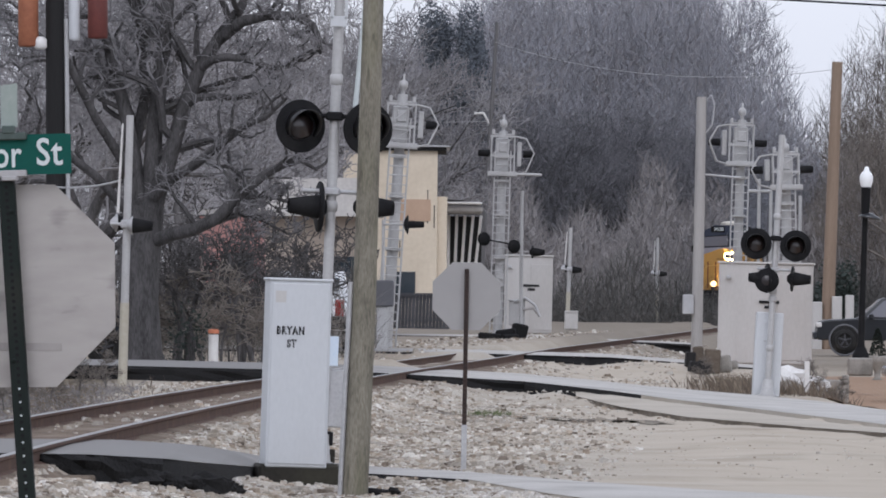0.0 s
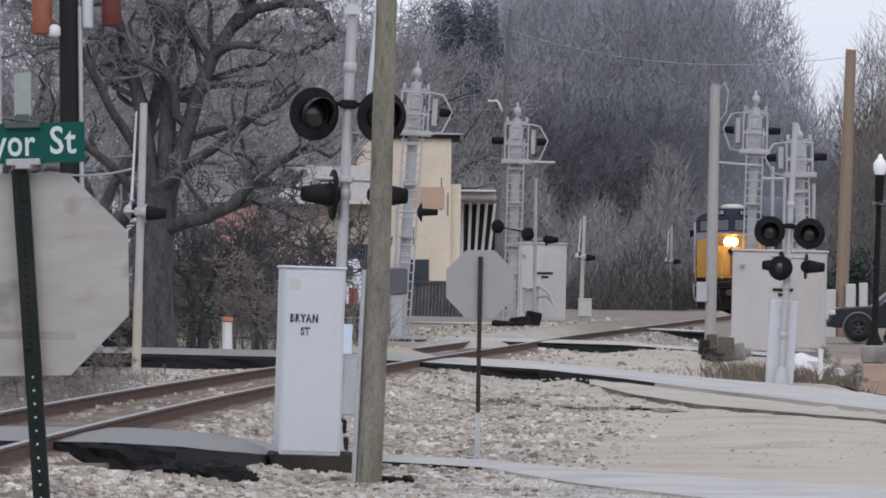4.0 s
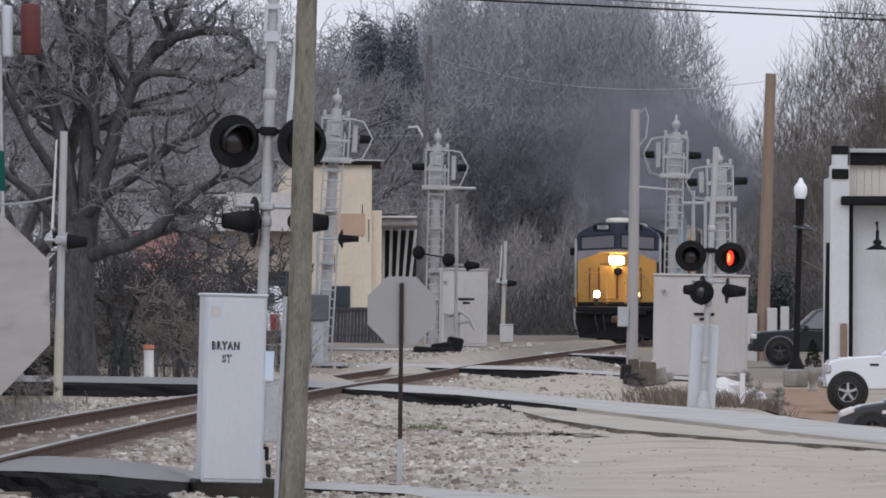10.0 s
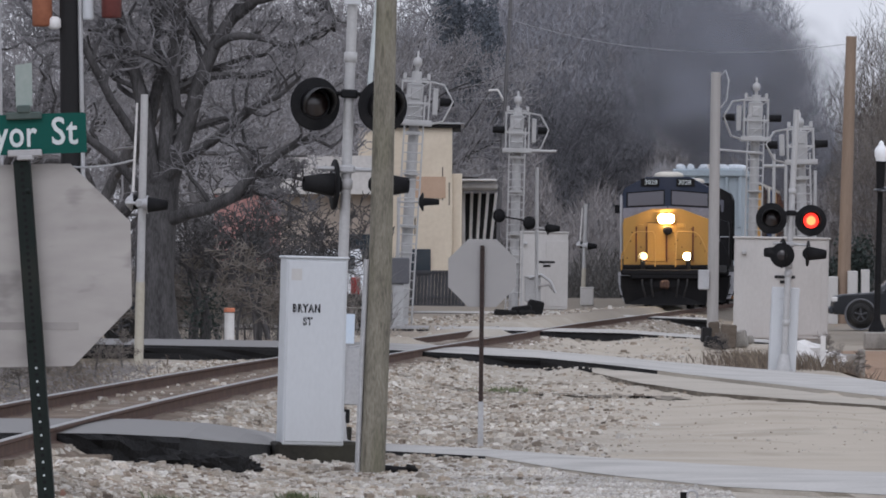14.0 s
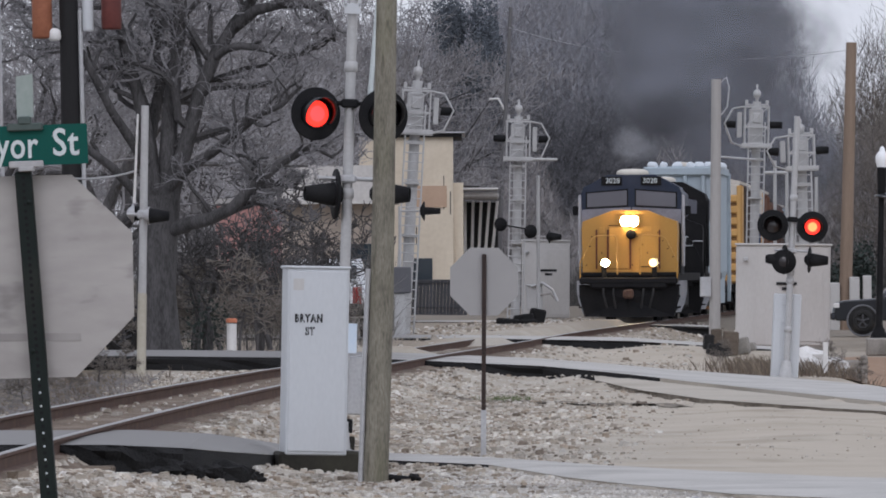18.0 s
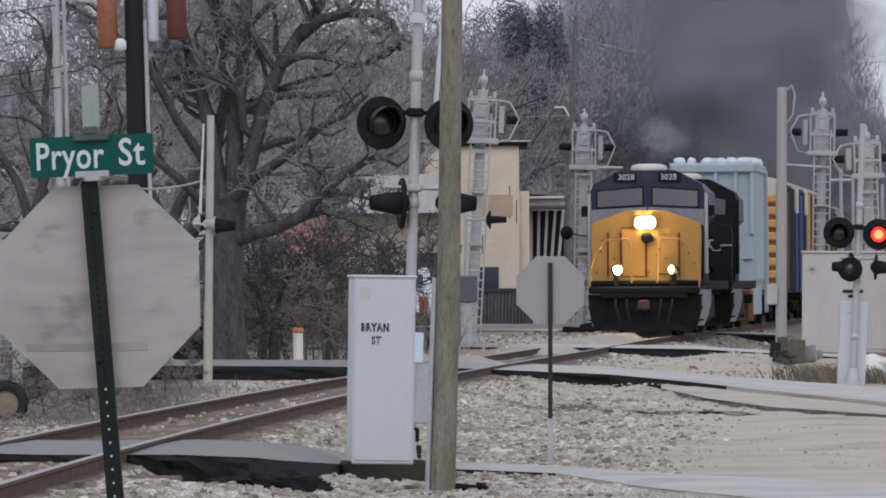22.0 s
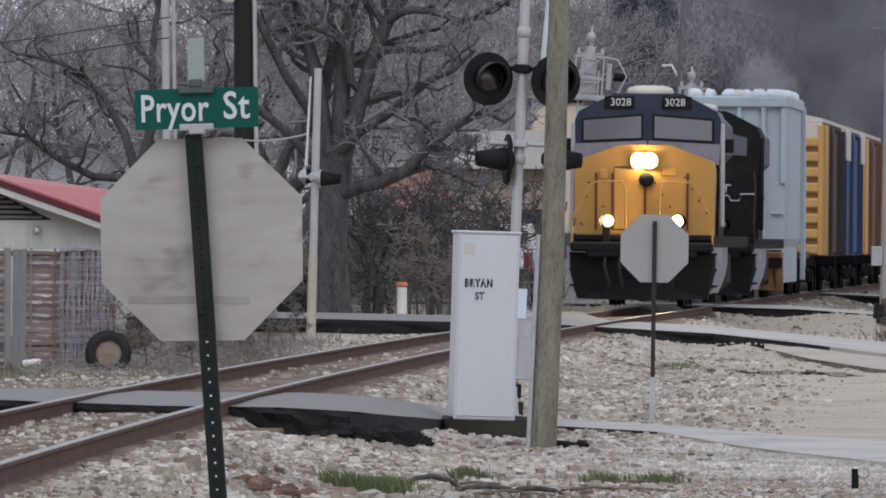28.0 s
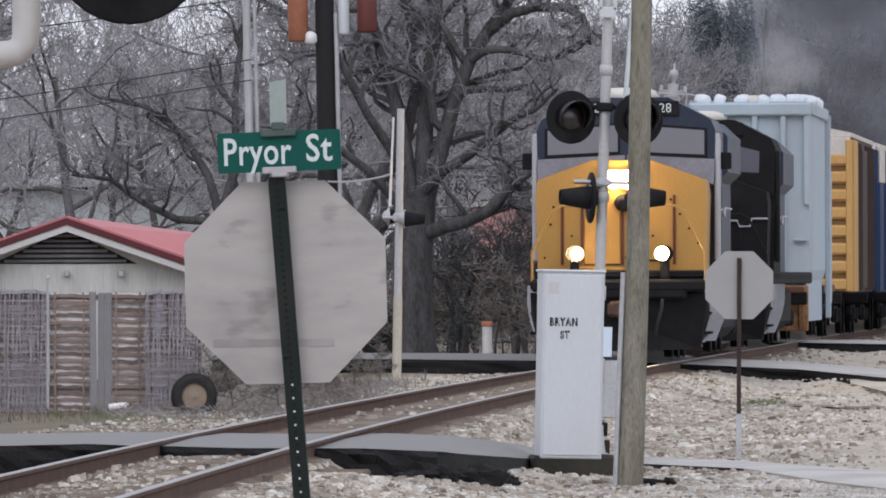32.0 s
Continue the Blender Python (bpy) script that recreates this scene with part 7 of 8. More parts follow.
def bank(r):
    while True:
        y = 62 + 100 * r.beta(1.0, 1.6)
        x = track_x(y) + r.uniform(0.9, 2.8 + 3.4 * r.random())
        if off_roads(x, y):
            return x, y


def between(r):
    while True:
        y = 60 + 110 * r.beta(1, 1.5)
        x = track_x(y) + r.uniform(-3.0, 0.95)
        if off_roads(x, y) and abs(x - track_x(y)) > 0.84:
            return x, y


def fore(r):
    while True:
        y = 70 + 22 * r.random()
        x = r.uniform(-5.0, 2.5)
        if off_roads(x, y) and x > track_x(y) + 1 and (y > 77 or r.random() < 0.4):
            return x, y


def beyond(r):
    while True:
        y = 176 + 130 * r.random()
        x = track_x(y) + r.choice([-1, 1]) * r.uniform(0.9, 4.5)
        if off_roads(x, y):
            return x, y


def lot(r):
    while True:
        y = 98 + 60 * r.random()
        x = r.beta(1, 2.2) * 9.0
        if off_roads(x, y):
            return x, y


stones("ballast_stones", 24000, bank, 0.044, STONES, "pale limestone ballast beside the rails", 1)
stones("ballast_stones_between_rails", 9000, between, 0.037, STONES, "pale ballast between and left of the rails", 2)
stones("foreground_gravel", 30000, fore, 0.018, PALESTONES, "pale gravel in the foreground", 3)
stones("far_ballast", 4200, beyond, 0.06, STONES, "pale ballast further along the line", 4)
def verge(r):
    while True:
        y = 96 + 66 * r.random()
        x = track_x(y) - r.uniform(1.0, 2.6 + 1.2 * r.random())
        if off_roads(x, y):
            return x, y


def near_rails(r):
    while True:
        y = 58 + 26 * r.random()
        x = track_x(y) + r.uniform(-2.4, 2.8)
        if off_roads(x, y) and abs(x - track_x(y)) > 0.86:
            return x, y


stones("near_ballast", 10000, near_rails, 0.028, STONES, "pale ballast round the nearest rails", 7)
stones("verge_stones", 6000, verge, 0.04, STONES, "pale stones on the verge beside the rails", 6)
def clear_of_rails(x, y):
    return off_roads(x, y) and abs(x - track_x(y)) > 0.86


def spread(x0, x1, y0, y1, along=False):
    """Spots over a stretch of ground, x counted from the track's middle where along is set."""
    def spot(r):
        while True:
            y = r.uniform(y0, y1)
            x = r.uniform(x0, x1) + (track_x(y) if along else 0)
            if clear_of_rails(x, y):
                return x, y
    return spot


stones("near_gravel", 12000, spread(-6.2, 2.6, 62, 74), 0.019, STONES, "pale gravel by the nearest rails", 8)
stones("trackside_gravel", 7000, spread(-5.6, 2.0, 52, 63), 0.02, STONES, "pale gravel heaped by the rails", 11)
stones("sleeper_ballast", 260, lambda r: (lambda y: (track_x(y) + r.uniform(-0.62, 0.62), y))(98.5 + 62 * r.random()), 0.045, STONES, "stray pale ballast between the rails", 9, 0.06)
stones("fence_side_stones", 5000, spread(-5.2, -1.0, 99, 134, True), 0.036, STONES, "pale stones between the fence and the rails", 10)
stones("near_sleeper_stones", 1300, lambda r: (lambda y: (track_x(y) + r.uniform(-0.62, 0.62), y))(58 + 24.5 * r.random()), 0.032, STONES, "stones and dirt between the nearest rails", 13, 0.06)
stones("lot_gravel", 1300, lot, 0.017, STONES, "scattered stones on the dirt lot", 5)


# ---- left of the line: fence, shed, tyre ----
def wavy_strip(length, high, thick, wave, seed, upright=False):
    """A thin warped strip along x, or along z where upright is set."""
    sh, n = Shape(), 9
    for i in range(n):
        u = length * (i / (n - 1) - (0 if upright else 0.5))
        w = wave * noise.noise((u * 7, seed * 3.7, 0.5)) + 0.5 * wave * noise.noise((u * 19, seed * 1.3, 2.5))
        for a, b in ((-1, -1), (-1, 1), (1, 1), (1, -1)):
            sh.v.append((w + a * high / 2, b * thick / 2 + w, u) if upright else (u, a * thick / 2 + 0.4 * w, w + b * high / 2))
    sh.f = [(4 * i + k, 4 * i + (k + 1) % 4, 4 * i + 4 + (k + 1) % 4, 4 * i + 4 + k) for i in range(n - 1) for k in range(4)] + [(3, 2, 1, 0), (4 * n - 4, 4 * n - 3, 4 * n - 2, 4 * n - 1)]
    sh.s, sh.k = [False] * len(sh.f), [0] * len(sh.f)
    return sh


def yard_fence():
    f = thing("fence", pose(-11.2, 129.9, 0.05), "old yard fence of rusty lattice panels, boards and netting", "fence")
    r = random.Random(4)
    cloth = surface("faded_backing_cloth", (0.72, 0.69, 0.69), (0.5, 0.475, 0.47), 0.95, grain=8, stain=1.5, stretch=(2, 1, 0.5))
    netting = surface("lavender_grey_netting", (0.36, 0.34, 0.365), (0.22, 0.205, 0.225), 0.95, grain=14, stain=2.5, amount=0.8, stretch=(3, 1, 0.5), bump=0.3)
    board = Shape().box((0, 0, 0.93), (0.1, 0.03, 1.86), 0.006).mesh("board", GREYBOARD)
    strand = [wavy_strip(1.84, 0.013, 0.005, 0.022, i, True).mesh("strand", netting) for i in range(4)]
    # start, width and whether netting hangs over the lattice
    for x, w, netted in ((0.0, 0.65, True), (0.65, 0.68, True), (1.38, 0.6, False), (2.3, 0.49, False), (2.79, 0.42, True), (3.21, 0.42, True)):
        slats = [wavy_strip(w, 0.052, 0.022, 0.022, i + 9 * x).mesh("slat", LATTICE) for i in range(3)]
        for i in range(19):
            o = new("slat", slats[i % 3])
            o.parent, o.matrix_basis = f, pose(x + w / 2, r.uniform(-0.015, 0.015), 0.08 + 0.096 * i + r.uniform(-0.012, 0.012), 0, r.uniform(-1.5, 1.5), 0)
        part("backing", Shape().box((x + w / 2, 0.035, 0.93), (w, 0.012, 1.82)), cloth, f, "faded cloth behind the slats")
        for u in (0.14, 0.84):
            part("upright", wavy_strip(1.84, 0.028, 0.02, 0.015, x + u, True), LATTICE, f, "", pose(x + u * w, -0.03, 0.02))
        if netted:
            k = int(w / 0.03)
            for i in range(k):
                o = new("strand", strand[i % 4])
                o.parent, o.matrix_basis = f, pose(x + (i + 0.5) * w / k, -0.05, 0.02, 0, r.uniform(-1, 1), 0)
            for i in range(15):
                part("cross_strand", wavy_strip(w, 0.011, 0.005, 0.022, i + 5 * x), netting, f, "", pose(x + w / 2, -0.055, 0.1 + 0.125 * i))
            part("hem", wavy_strip(w, 0.045, 0.02, 0.05, 7 * x + 2), netting, f, "sagging pale hem of the netting", pose(x + w / 2, -0.05, 1.86))
    for i in range(3):
        o = new("board", board)
        o.parent, o.matrix_basis = f, pose(2.03 + 0.104 * i, r.uniform(-0.01, 0.01), r.uniform(-0.03, 0.03), 0, r.uniform(-0.6, 0.6), 0)
    part("pole", Shape().tube((1.355, -0.06, 0.0), (1.36, -0.06, 2.06), 0.024, n=8), GALV, f, "dull pipe that stands higher than the panels")
    part("pole_cap", Shape().lathe([(0.0001, 0.04), (0.03, 0.03), (0.036, 0), (0.026, -0.03)], pose(1.36, -0.06, 2.07), 10), GALV, f)
    for z in (0.4, 1.78):
        part("rail", Shape().box((1.815, 0.05, z), (3.63, 0.05, 0.08), 0.01), GREYBOARD, f)


yard_fence()

tyre = thing("tyre", pose(-7.52, 127, 0.1, 0, 0, 12), "old black tyre on a tan wheel disc leaning by the verge", "tyre")
part("rubber", Shape().lathe([(0.19, -0.09), (0.25, -0.105), (0.315, -0.09), (0.325, 0), (0.315, 0.09), (0.25, 0.105), (0.19, 0.09)], pose(0, 0, 0.31, 90), 28), RUBBER, tyre)
part("wheel_disc", Shape().lathe([(0.19, -0.05), (0.15, -0.06), (0.05, -0.03), (0.03, -0.05), (0.0001, -0.05)][::-1], pose(0, 0, 0.31, -90), 24), HUBTAN, tyre)
part("tread", Shape().lathe([(0.326, -0.07), (0.331, -0.06), (0.331, 0.06), (0.326, 0.07)], pose(0, 0, 0.31, 90), 28), RUBBER, tyre)
tagged(part("litter_bag", Shape().box((0, 0, 0.05), (0.3, 0.15, 0.1), 0.03), WHITEPLASTIC, None, "", pose(-8.63, 127.4, ground_z(-8.63, 127.4) + 0.06, 0, -6, 10)), "crumpled white plastic litter on the grass", "litter")

shed = thing("shed", pose(-11.46, 156, 0.2), "white board shed with a red metal gable roof", "shed")
part("gable_wall", Shape().prism([(-2.5, 0), (2.3, 0), (2.3, 2.1), (0, 2.9), (-2.5, 2.05)], 0.15), SHEDWALL, shed, "whitewashed board wall")
plank = Shape().box((0, 0, 1.0), (0.03, 0.02, 2.0)).mesh("batten", SHEDWALL)
for i in range(19):
    o = new("batten", plank)
    o.parent, o.matrix_basis = shed, pose(-2.4 + 0.25 * i, -0.01, 0)
part("side_wall", Shape().box((2.2, 2.4, 1.05), (0.15, 4.6, 2.1)), SHEDWALL, shed)
for i in range(6):
    w = 1.5 * (1 - i / 6.5)
    part("vent_slat", Shape().box((-0.05, -0.03, 2.22 + 0.09 * i), (2 * w * 0.72, 0.05, 0.04), 0.005, pose(0, 0, 0, 25)), GREYBOARD, shed)
# Near-black sheet on the wall paints the shade between the vent slats.
part("vent_shade", Shape().prism([(-1.35, 2.17), (1.25, 2.17), (0, 2.78)], 0.01, pose(-0.02, -0.014, 0)), POLEDARK, shed, "dark sheet for the shade behind the gable vent slats")
for sx in (-1, 1):
    part("roof_slope", Shape().prism([(0, 2.95), (sx * 2.55, 2.08), (sx * 2.55, 2.14), (0, 3.02)][::sx], 0.6, pose(0, -0.4, 0)), REDROOF, shed, "red metal roof slope")
    part("fascia", Shape().prism([(0, 2.86), (sx * 2.58, 1.98), (sx * 2.58, 2.09), (0, 2.98)][::sx], 0.05, pose(0, -0.44, 0)), surface("dark_red_fascia", (0.1, 0.022, 0.028), None, 0.6) if sx < 0 else bpy.data.materials["dark_red_fascia"], shed)
for sx in (-1, 1):
    part("soffit_board", Shape().prism([(0, 2.74), (sx * 2.5, 1.88), (sx * 2.5, 1.98), (0, 2.86)][::sx], 0.04, pose(0, -0.42, 0)), HOUSEWHITE, shed, "white board under the eave")
main_roof = Shape().add([(-0.1, 0.1, 2.9), (2.6, 0.15, 2.06), (2.9, 3.2, 2.62), (0.1, 3.4, 3.0), (2.6, 0.2, 2.0), (2.9, 3.3, 2.56)], [(0, 1, 2, 3), (1, 4, 5, 2)])
part("main_roof", main_roof, REDROOF, shed, "broad faded red metal roof")
for x in (-0.02, 0.95):
    part("yard_lamp", Shape().box((x - 0.0, -0.08, 2.0), (0.1, 0.14, 0.12), 0.02), GALV, shed)

hall = thing("building", pose(-18.6, 270, 0.2), "long pale metal-roofed building behind the trees", "building")
part("wall", Shape().box((0, 3, 2.3), (11, 6, 4.6)), surface("pale_teal_siding", (0.5, 0.53, 0.53), (0.4, 0.425, 0.425), 0.8, grain=10, stain=1, bump=0.1), hall, "pale blue-grey siding")
part("eave", Shape().box((0, 0.0, 4.66), (11.4, 0.8, 0.12), 0.02), POLEDARK, hall, "dark eave")
part("roof", Shape().prism([(-5.7, 4.72), (5.7, 4.72), (5.7, 4.95), (-5.7, 4.95)], 6.6, pose(0, -0.4, 0)), GALV, hall, "pale flat metal roof")
for x in (-4.2, -1.4, 1.4, 4.2):
    part("window", Shape().box((x, -0.02, 2.7), (1.0, 0.06, 1.1), 0.01), WINDOWDARK, hall, "dark window")
pink = thing("building", pose(-7.2, 262, 0.3), "low faded red building half hidden by shrubs", "building")
part("wall", Shape().box((0.9, 2, 1.95), (1.9, 4, 3.9)), PINKWALL, pink)
part("roof", Shape().box((0.9, 2, 3.98), (2.1, 4.2, 0.15)), POLEGREY, pink)
part("window", Shape().box((1.3, -0.02, 2.4), (0.6, 0.05, 0.8)), WINDOWDARK, pink)
side_house = thing("building", pose(-5.0, 275, 0.3), "tan wooden house with a pale roof behind the shrubs", "building")
part("wall", Shape().box((1.1, 3, 2.0), (3.4, 5, 4.0)), surface("tan_boards", (0.41, 0.35, 0.295), (0.3, 0.255, 0.215), 0.9, grain=6, stain=1), side_house)
part("roof", Shape().prism([(-0.9, 4.0), (3.1, 4.0), (2.4, 5.2), (-0.3, 5.2)], 5.2, pose(0, -0.1, 0)), surface("pale_shingles", (0.6, 0.58, 0.55), (0.45, 0.43, 0.41), 0.9, grain=10), side_house)
part("window", Shape().box((1.9, 0.46, 2.3), (0.7, 0.06, 0.9)), WINDOWDARK, side_house)


heap = Shape().lathe([(0.95, 0), (0.9, 0.8), (0.78, 1.4), (0.5, 1.9), (0.0001, 2.05)], None, 18)
heap.v = [(x * (1 + 0.12 * noise.noise((x * 2, y * 2, z))), y, z + 0.1 * noise.noise((x * 3, y * 3, z * 2))) for x, y, z in heap.v]
tagged(part("covered_heap", heap, GALV, None, "", pose(-3.95, 252, 0.35)), "heap under a pale grey tarpaulin behind the shrubs", "heap")


# ---- beyond the crossing: tan building, striped shed, dark fence ----
tan = thing("building", pose(0, 347, 0.2), "tan stucco building with a flat roof beyond the crossing", "building")
part("main_wall", Shape().box((-2.1, 5, 3.65), (3.7, 10, 7.3), 0.02), TANWALL, tan, "tall tan stucco block")
part("side_wall", Shape().box((-0.1, 5.2, 2.75), (0.5, 9.6, 5.5), 0.02), TANWALL, tan)
part("roof_edge", Shape().box((-2.0, 5, 7.36), (4.2, 10.4, 0.14), 0.02), POLEDARK, tan, "dark roof edge")
part("roof_cap", Shape().box((-1.95, 5, 7.47), (4.35, 10.6, 0.06), 0.01), GALV, tan, "thin pale roof cap")
for x, z, h in ((-0.62, 5.1, 1.3), (-0.36, 4.7, 0.9), (-1.7, 3.4, 0.7)):
    part("crack", Shape().box((x, -0.012, z), (0.035, 0.02, h), 0.005), POLEDARK, tan, "dark crack in the stucco")
part("brick_patch", Shape().box((-1.3, -0.01, 4.95), (1.6, 0.05, 0.85)), surface("patched_brick", (0.5, 0.36, 0.26), (0.44, 0.31, 0.22), 0.9, grain=20), tan, "strip of exposed brick")
part("window", Shape().box((-1.5, -0.02, 2.0), (0.85, 0.08, 1.05)), WINDOWDARK, tan, "dark window opening")
stripe = thing("building", pose(0.1, 357, 0.2), "low dark shed with white slatted front and curved roof", "building")
part("wall", Shape().box((0.75, 2, 2.4), (1.4, 4, 4.8)), POLEDARK, stripe)
part("canopy", Shape().box((0.7, 0.3, 5.05), (1.6, 4.8, 0.28), 0.1), POLEGREY, stripe, "grey overhanging roof")
part("roof_line", Shape().box((0.68, 0.2, 5.32), (1.55, 4.9, 0.1), 0.03), WHITEPLASTIC, stripe)
for i in range(5):
    part("slat", Shape().box((0.12 + 0.29 * i, -0.04, 3.4), (0.12, 0.06, 2.9), 0.01, pose(0, 0, 0, 0, 1.5 * i, 0)), WHITEPLASTIC, stripe, "white upright slat")
dark = thing("fence", pose(-2.1, 330, 0.0), "dark board fence before the tan building", "fence")
bd = Shape().box((0, 0, 0.95), (0.125, 0.03, 1.9), 0.005).mesh("board", GREYDARK)
for i in range(18):
    o = new("board", bd)
    o.parent, o.matrix_basis = dark, pose(0.065 + 0.13 * i, 0, 0.0, 0, 2.0)
for z in (0.9, 1.8):
    part("rail", Shape().box((1.15, -0.03, z), (2.4, 0.04, 0.07)), GREYDARK, dark)
p = thing("utility_pole", leaning(1.56, 390, 0.0, 2.29, 13.87), "distant leaning grey pole with a lamp arm", "utility pole", "utility poles")
part("shaft", Shape().tube((0, 0, 0), (0, 0, 13.9), 0.12, 0.08, 10), POLEFAR, p)
part("lamp_arm", Shape().pipe([(0, 0, 9.3), (-0.35, 0, 9.85), (-0.75, 0, 9.8)], 0.06, 6), WHITEPLASTIC, p)
box = thing("relay_box", pose(-1.5, 221.2, 0.2), "grey relay box on a stand by the signal mast", "relay box")
part("case", Shape().box((0, 0, 1.75), (0.56, 0.45, 0.66), 0.03), surface("dark_grey_case", (0.12, 0.12, 0.13), (0.09, 0.09, 0.1), 0.5), box)
part("stand", Shape().box((0, 0, 0.7), (0.3, 0.3, 1.45), 0.02), SILVER, box)
part("side_lamp", Shape().lathe([(0.0001, -0.1), (0.1, -0.08), (0.24, 0), (0.24, 0.02), (0.1, 0.03), (0.075, 0.42), (0.065, 0.42)], pose(0.6, -0.4, 3.48, 90, 0, 85), 16), BLACKPAINT, box)
part("arm", Shape().tube((0.0, 0, 3.48), (0.6, -0.4, 3.48), 0.03, n=6).tube((0, 0, 2.0), (0, 0, 3.6), 0.04, n=8), SILVER, box)


# ---- vehicles ----
RIM = surface("dull_alloy_rim", (0.1, 0.1, 0.105), (0.07, 0.07, 0.075), 0.5, 0.4, bump=0)
def wheel(parent, x, y, r, rim_m, w=0.24):
    wh = part("wheel", Shape().lathe([(r * 0.62, -w / 2), (r * 0.93, -w / 2), (r, -w * 0.35), (r, w * 0.35), (r * 0.93, w / 2), (r * 0.62, w / 2)], pose(x, y, r, 90), 28), RUBBER, parent, "black tyre")
    rim = Shape().lathe([(r * 0.62, 0.1), (r * 0.58, 0.07), (r * 0.54, 0.02)], pose(x, y, r, 90), 24)
    for i in range(5):
        a = 2 * math.pi * i / 5 + 0.3
        rim.box((x + 0.3 * r * math.cos(a), y - 0.08, r + 0.3 * r * math.sin(a)), (r * 0.58, 0.04, r * 0.16), 0.01, Matrix.Rotation(-a, 4, "Y"))
    rim.lathe([(r * 0.13, 0.1), (r * 0.1, 0.12), (0.0001, 0.12)], pose(x, y, r, 90), 12)
    part("rim", rim, rim_m, wh, "silver spoked rim")
    part("brake", Shape().lathe([(r * 0.55, 0.0), (0.0001, 0.0)], pose(x, y + 0.01, r, 90), 20), RUBBER, wh)


def vehicle(name, m, label, L, W, body, cabin, panes, paint, r, axles, trim=None, arches=True, rim_m=None):
    """Side outlines in x and z, front at x = 0, pushed across the width."""
    v = thing(name, m, label, "car" if name != "pickup_truck" else "pickup truck", "parked vehicles")
    shell = Shape().prism(body, W)
    ob = part("body", shell, paint, v, "painted body")
    bv = ob.modifiers.new("soft", "BEVEL")
    bv.width, bv.segments, bv.limit_method = 0.05, 3, "ANGLE"
    roof = Shape()
    k = len(cabin)
    lean = 0.12
    low = min(z for _, z in cabin)
    pts = [(x, lean * (z - low) / 0.6, z) for x, z in cabin] + [(x, W - lean * (z - low) / 0.6, z) for x, z in cabin]
    roof.add(pts, [tuple(range(k)), tuple(range(2 * k - 1, k - 1, -1))] + [((i + 1) % k, i, i + k, (i + 1) % k + k) for i in range(k)])
    ob = part("cabin", roof, paint, v)
    bv = ob.modifiers.new("soft", "BEVEL")
    bv.width, bv.segments, bv.limit_method = 0.04, 2, "ANGLE"
    for pane in panes:
        ps = [(x, lean * (z - low) / 0.6 - 0.008, z) for x, z in pane]
        sh = Shape().add(ps, [tuple(range(len(ps)))])
        part("side_window", sh, WINDSHIELD if paint is not CARGREY else WINDOWDARK, v, "side window")
    if arches:
        for ax in axles:
            part("wheel_arch", Shape().lathe([(r * 1.28, 0), (r * 1.28, 0.012), (r * 1.05, 0.012), (0.0001, 0.012)], pose(ax, 0.0, r * 1.02, 90), 28), RUBBER, v, "dark wheel opening")
            if trim:
                part("arch_flare", Shape().lathe([(r * 1.42, 0.0), (r * 1.42, 0.03), (r * 1.26, 0.03), (r * 1.26, 0)], pose(ax, 0, r * 1.02, 90), 28), trim, v)
    for ax in axles:
        wheel(v, ax, 0.04, r, rim_m or RIM)
        wheel(v, ax, W - 0.04, r, rim_m or RIM)
    return v


suv = vehicle("car", pose(11.8, 278.7, 0.22), "dark blue off-road car parked beside the building", 4.6, 1.8,
              [(0.02, 0.5), (0.1, 0.36), (4.5, 0.36), (4.6, 0.6), (4.55, 1.05), (1.55, 1.08), (1.45, 1.07), (0.35, 1.0), (0.08, 0.92)],
              [(1.35, 1.06), (2.05, 1.68), (2.4, 1.74), (4.2, 1.72), (4.5, 1.06)], [[(1.6, 1.1), (2.15, 1.62), (2.85, 1.64), (2.85, 1.1)], [(2.95, 1.1), (2.95, 1.64), (3.8, 1.63), (3.95, 1.1)]], CARBLUE, 0.36, (0.92, 3.6), surface("grey_cladding", (0.16, 0.16, 0.17), None, 0.7))
part("headlight", Shape().box((0.1, 0.04, 0.84), (0.2, 0.12, 0.16), 0.03), WHITEPLASTIC, suv)
part("bumper", Shape().box((0.0, 0.9, 0.5), (0.16, 1.8, 0.24), 0.05), CARGREY, suv)
part("mirror", Shape().box((1.75, -0.1, 1.12), (0.14, 0.2, 0.16), 0.03), CARBLUE, suv)
pick = vehicle("pickup_truck", pose(11.0, 216.5, -0.46), "white pickup truck parked before the white building", 5.8, 2.0,
               [(0.0, 0.62), (0.06, 0.46), (5.7, 0.46), (5.8, 0.8), (5.78, 1.34), (1.75, 1.33), (1.4, 1.31), (0.4, 1.24), (0.1, 1.15), (0.0, 0.95)],
               [(1.35, 1.31), (2.05, 1.92), (2.4, 1.99), (3.9, 1.98), (4.1, 1.34)], [[(1.7, 1.36), (2.2, 1.86), (2.9, 1.89), (2.9, 1.36)], [(3.0, 1.36), (3.0, 1.89), (3.75, 1.88), (3.9, 1.36)]], CARWHITE, 0.40, (0.55, 4.4), rim_m=GALV)
part("headlight", Shape().box((0.06, 0.06, 0.96), (0.16, 0.2, 0.22), 0.03), CHROME, pick)
part("bumper", Shape().box((-0.02, 1.0, 0.62), (0.18, 2.0, 0.26), 0.05), CHROME, pick, "chrome bumper")
part("mirror", Shape().box((1.75, -0.16, 1.32), (0.2, 0.26, 0.26), 0.04), RUBBER, pick, "black door mirror")
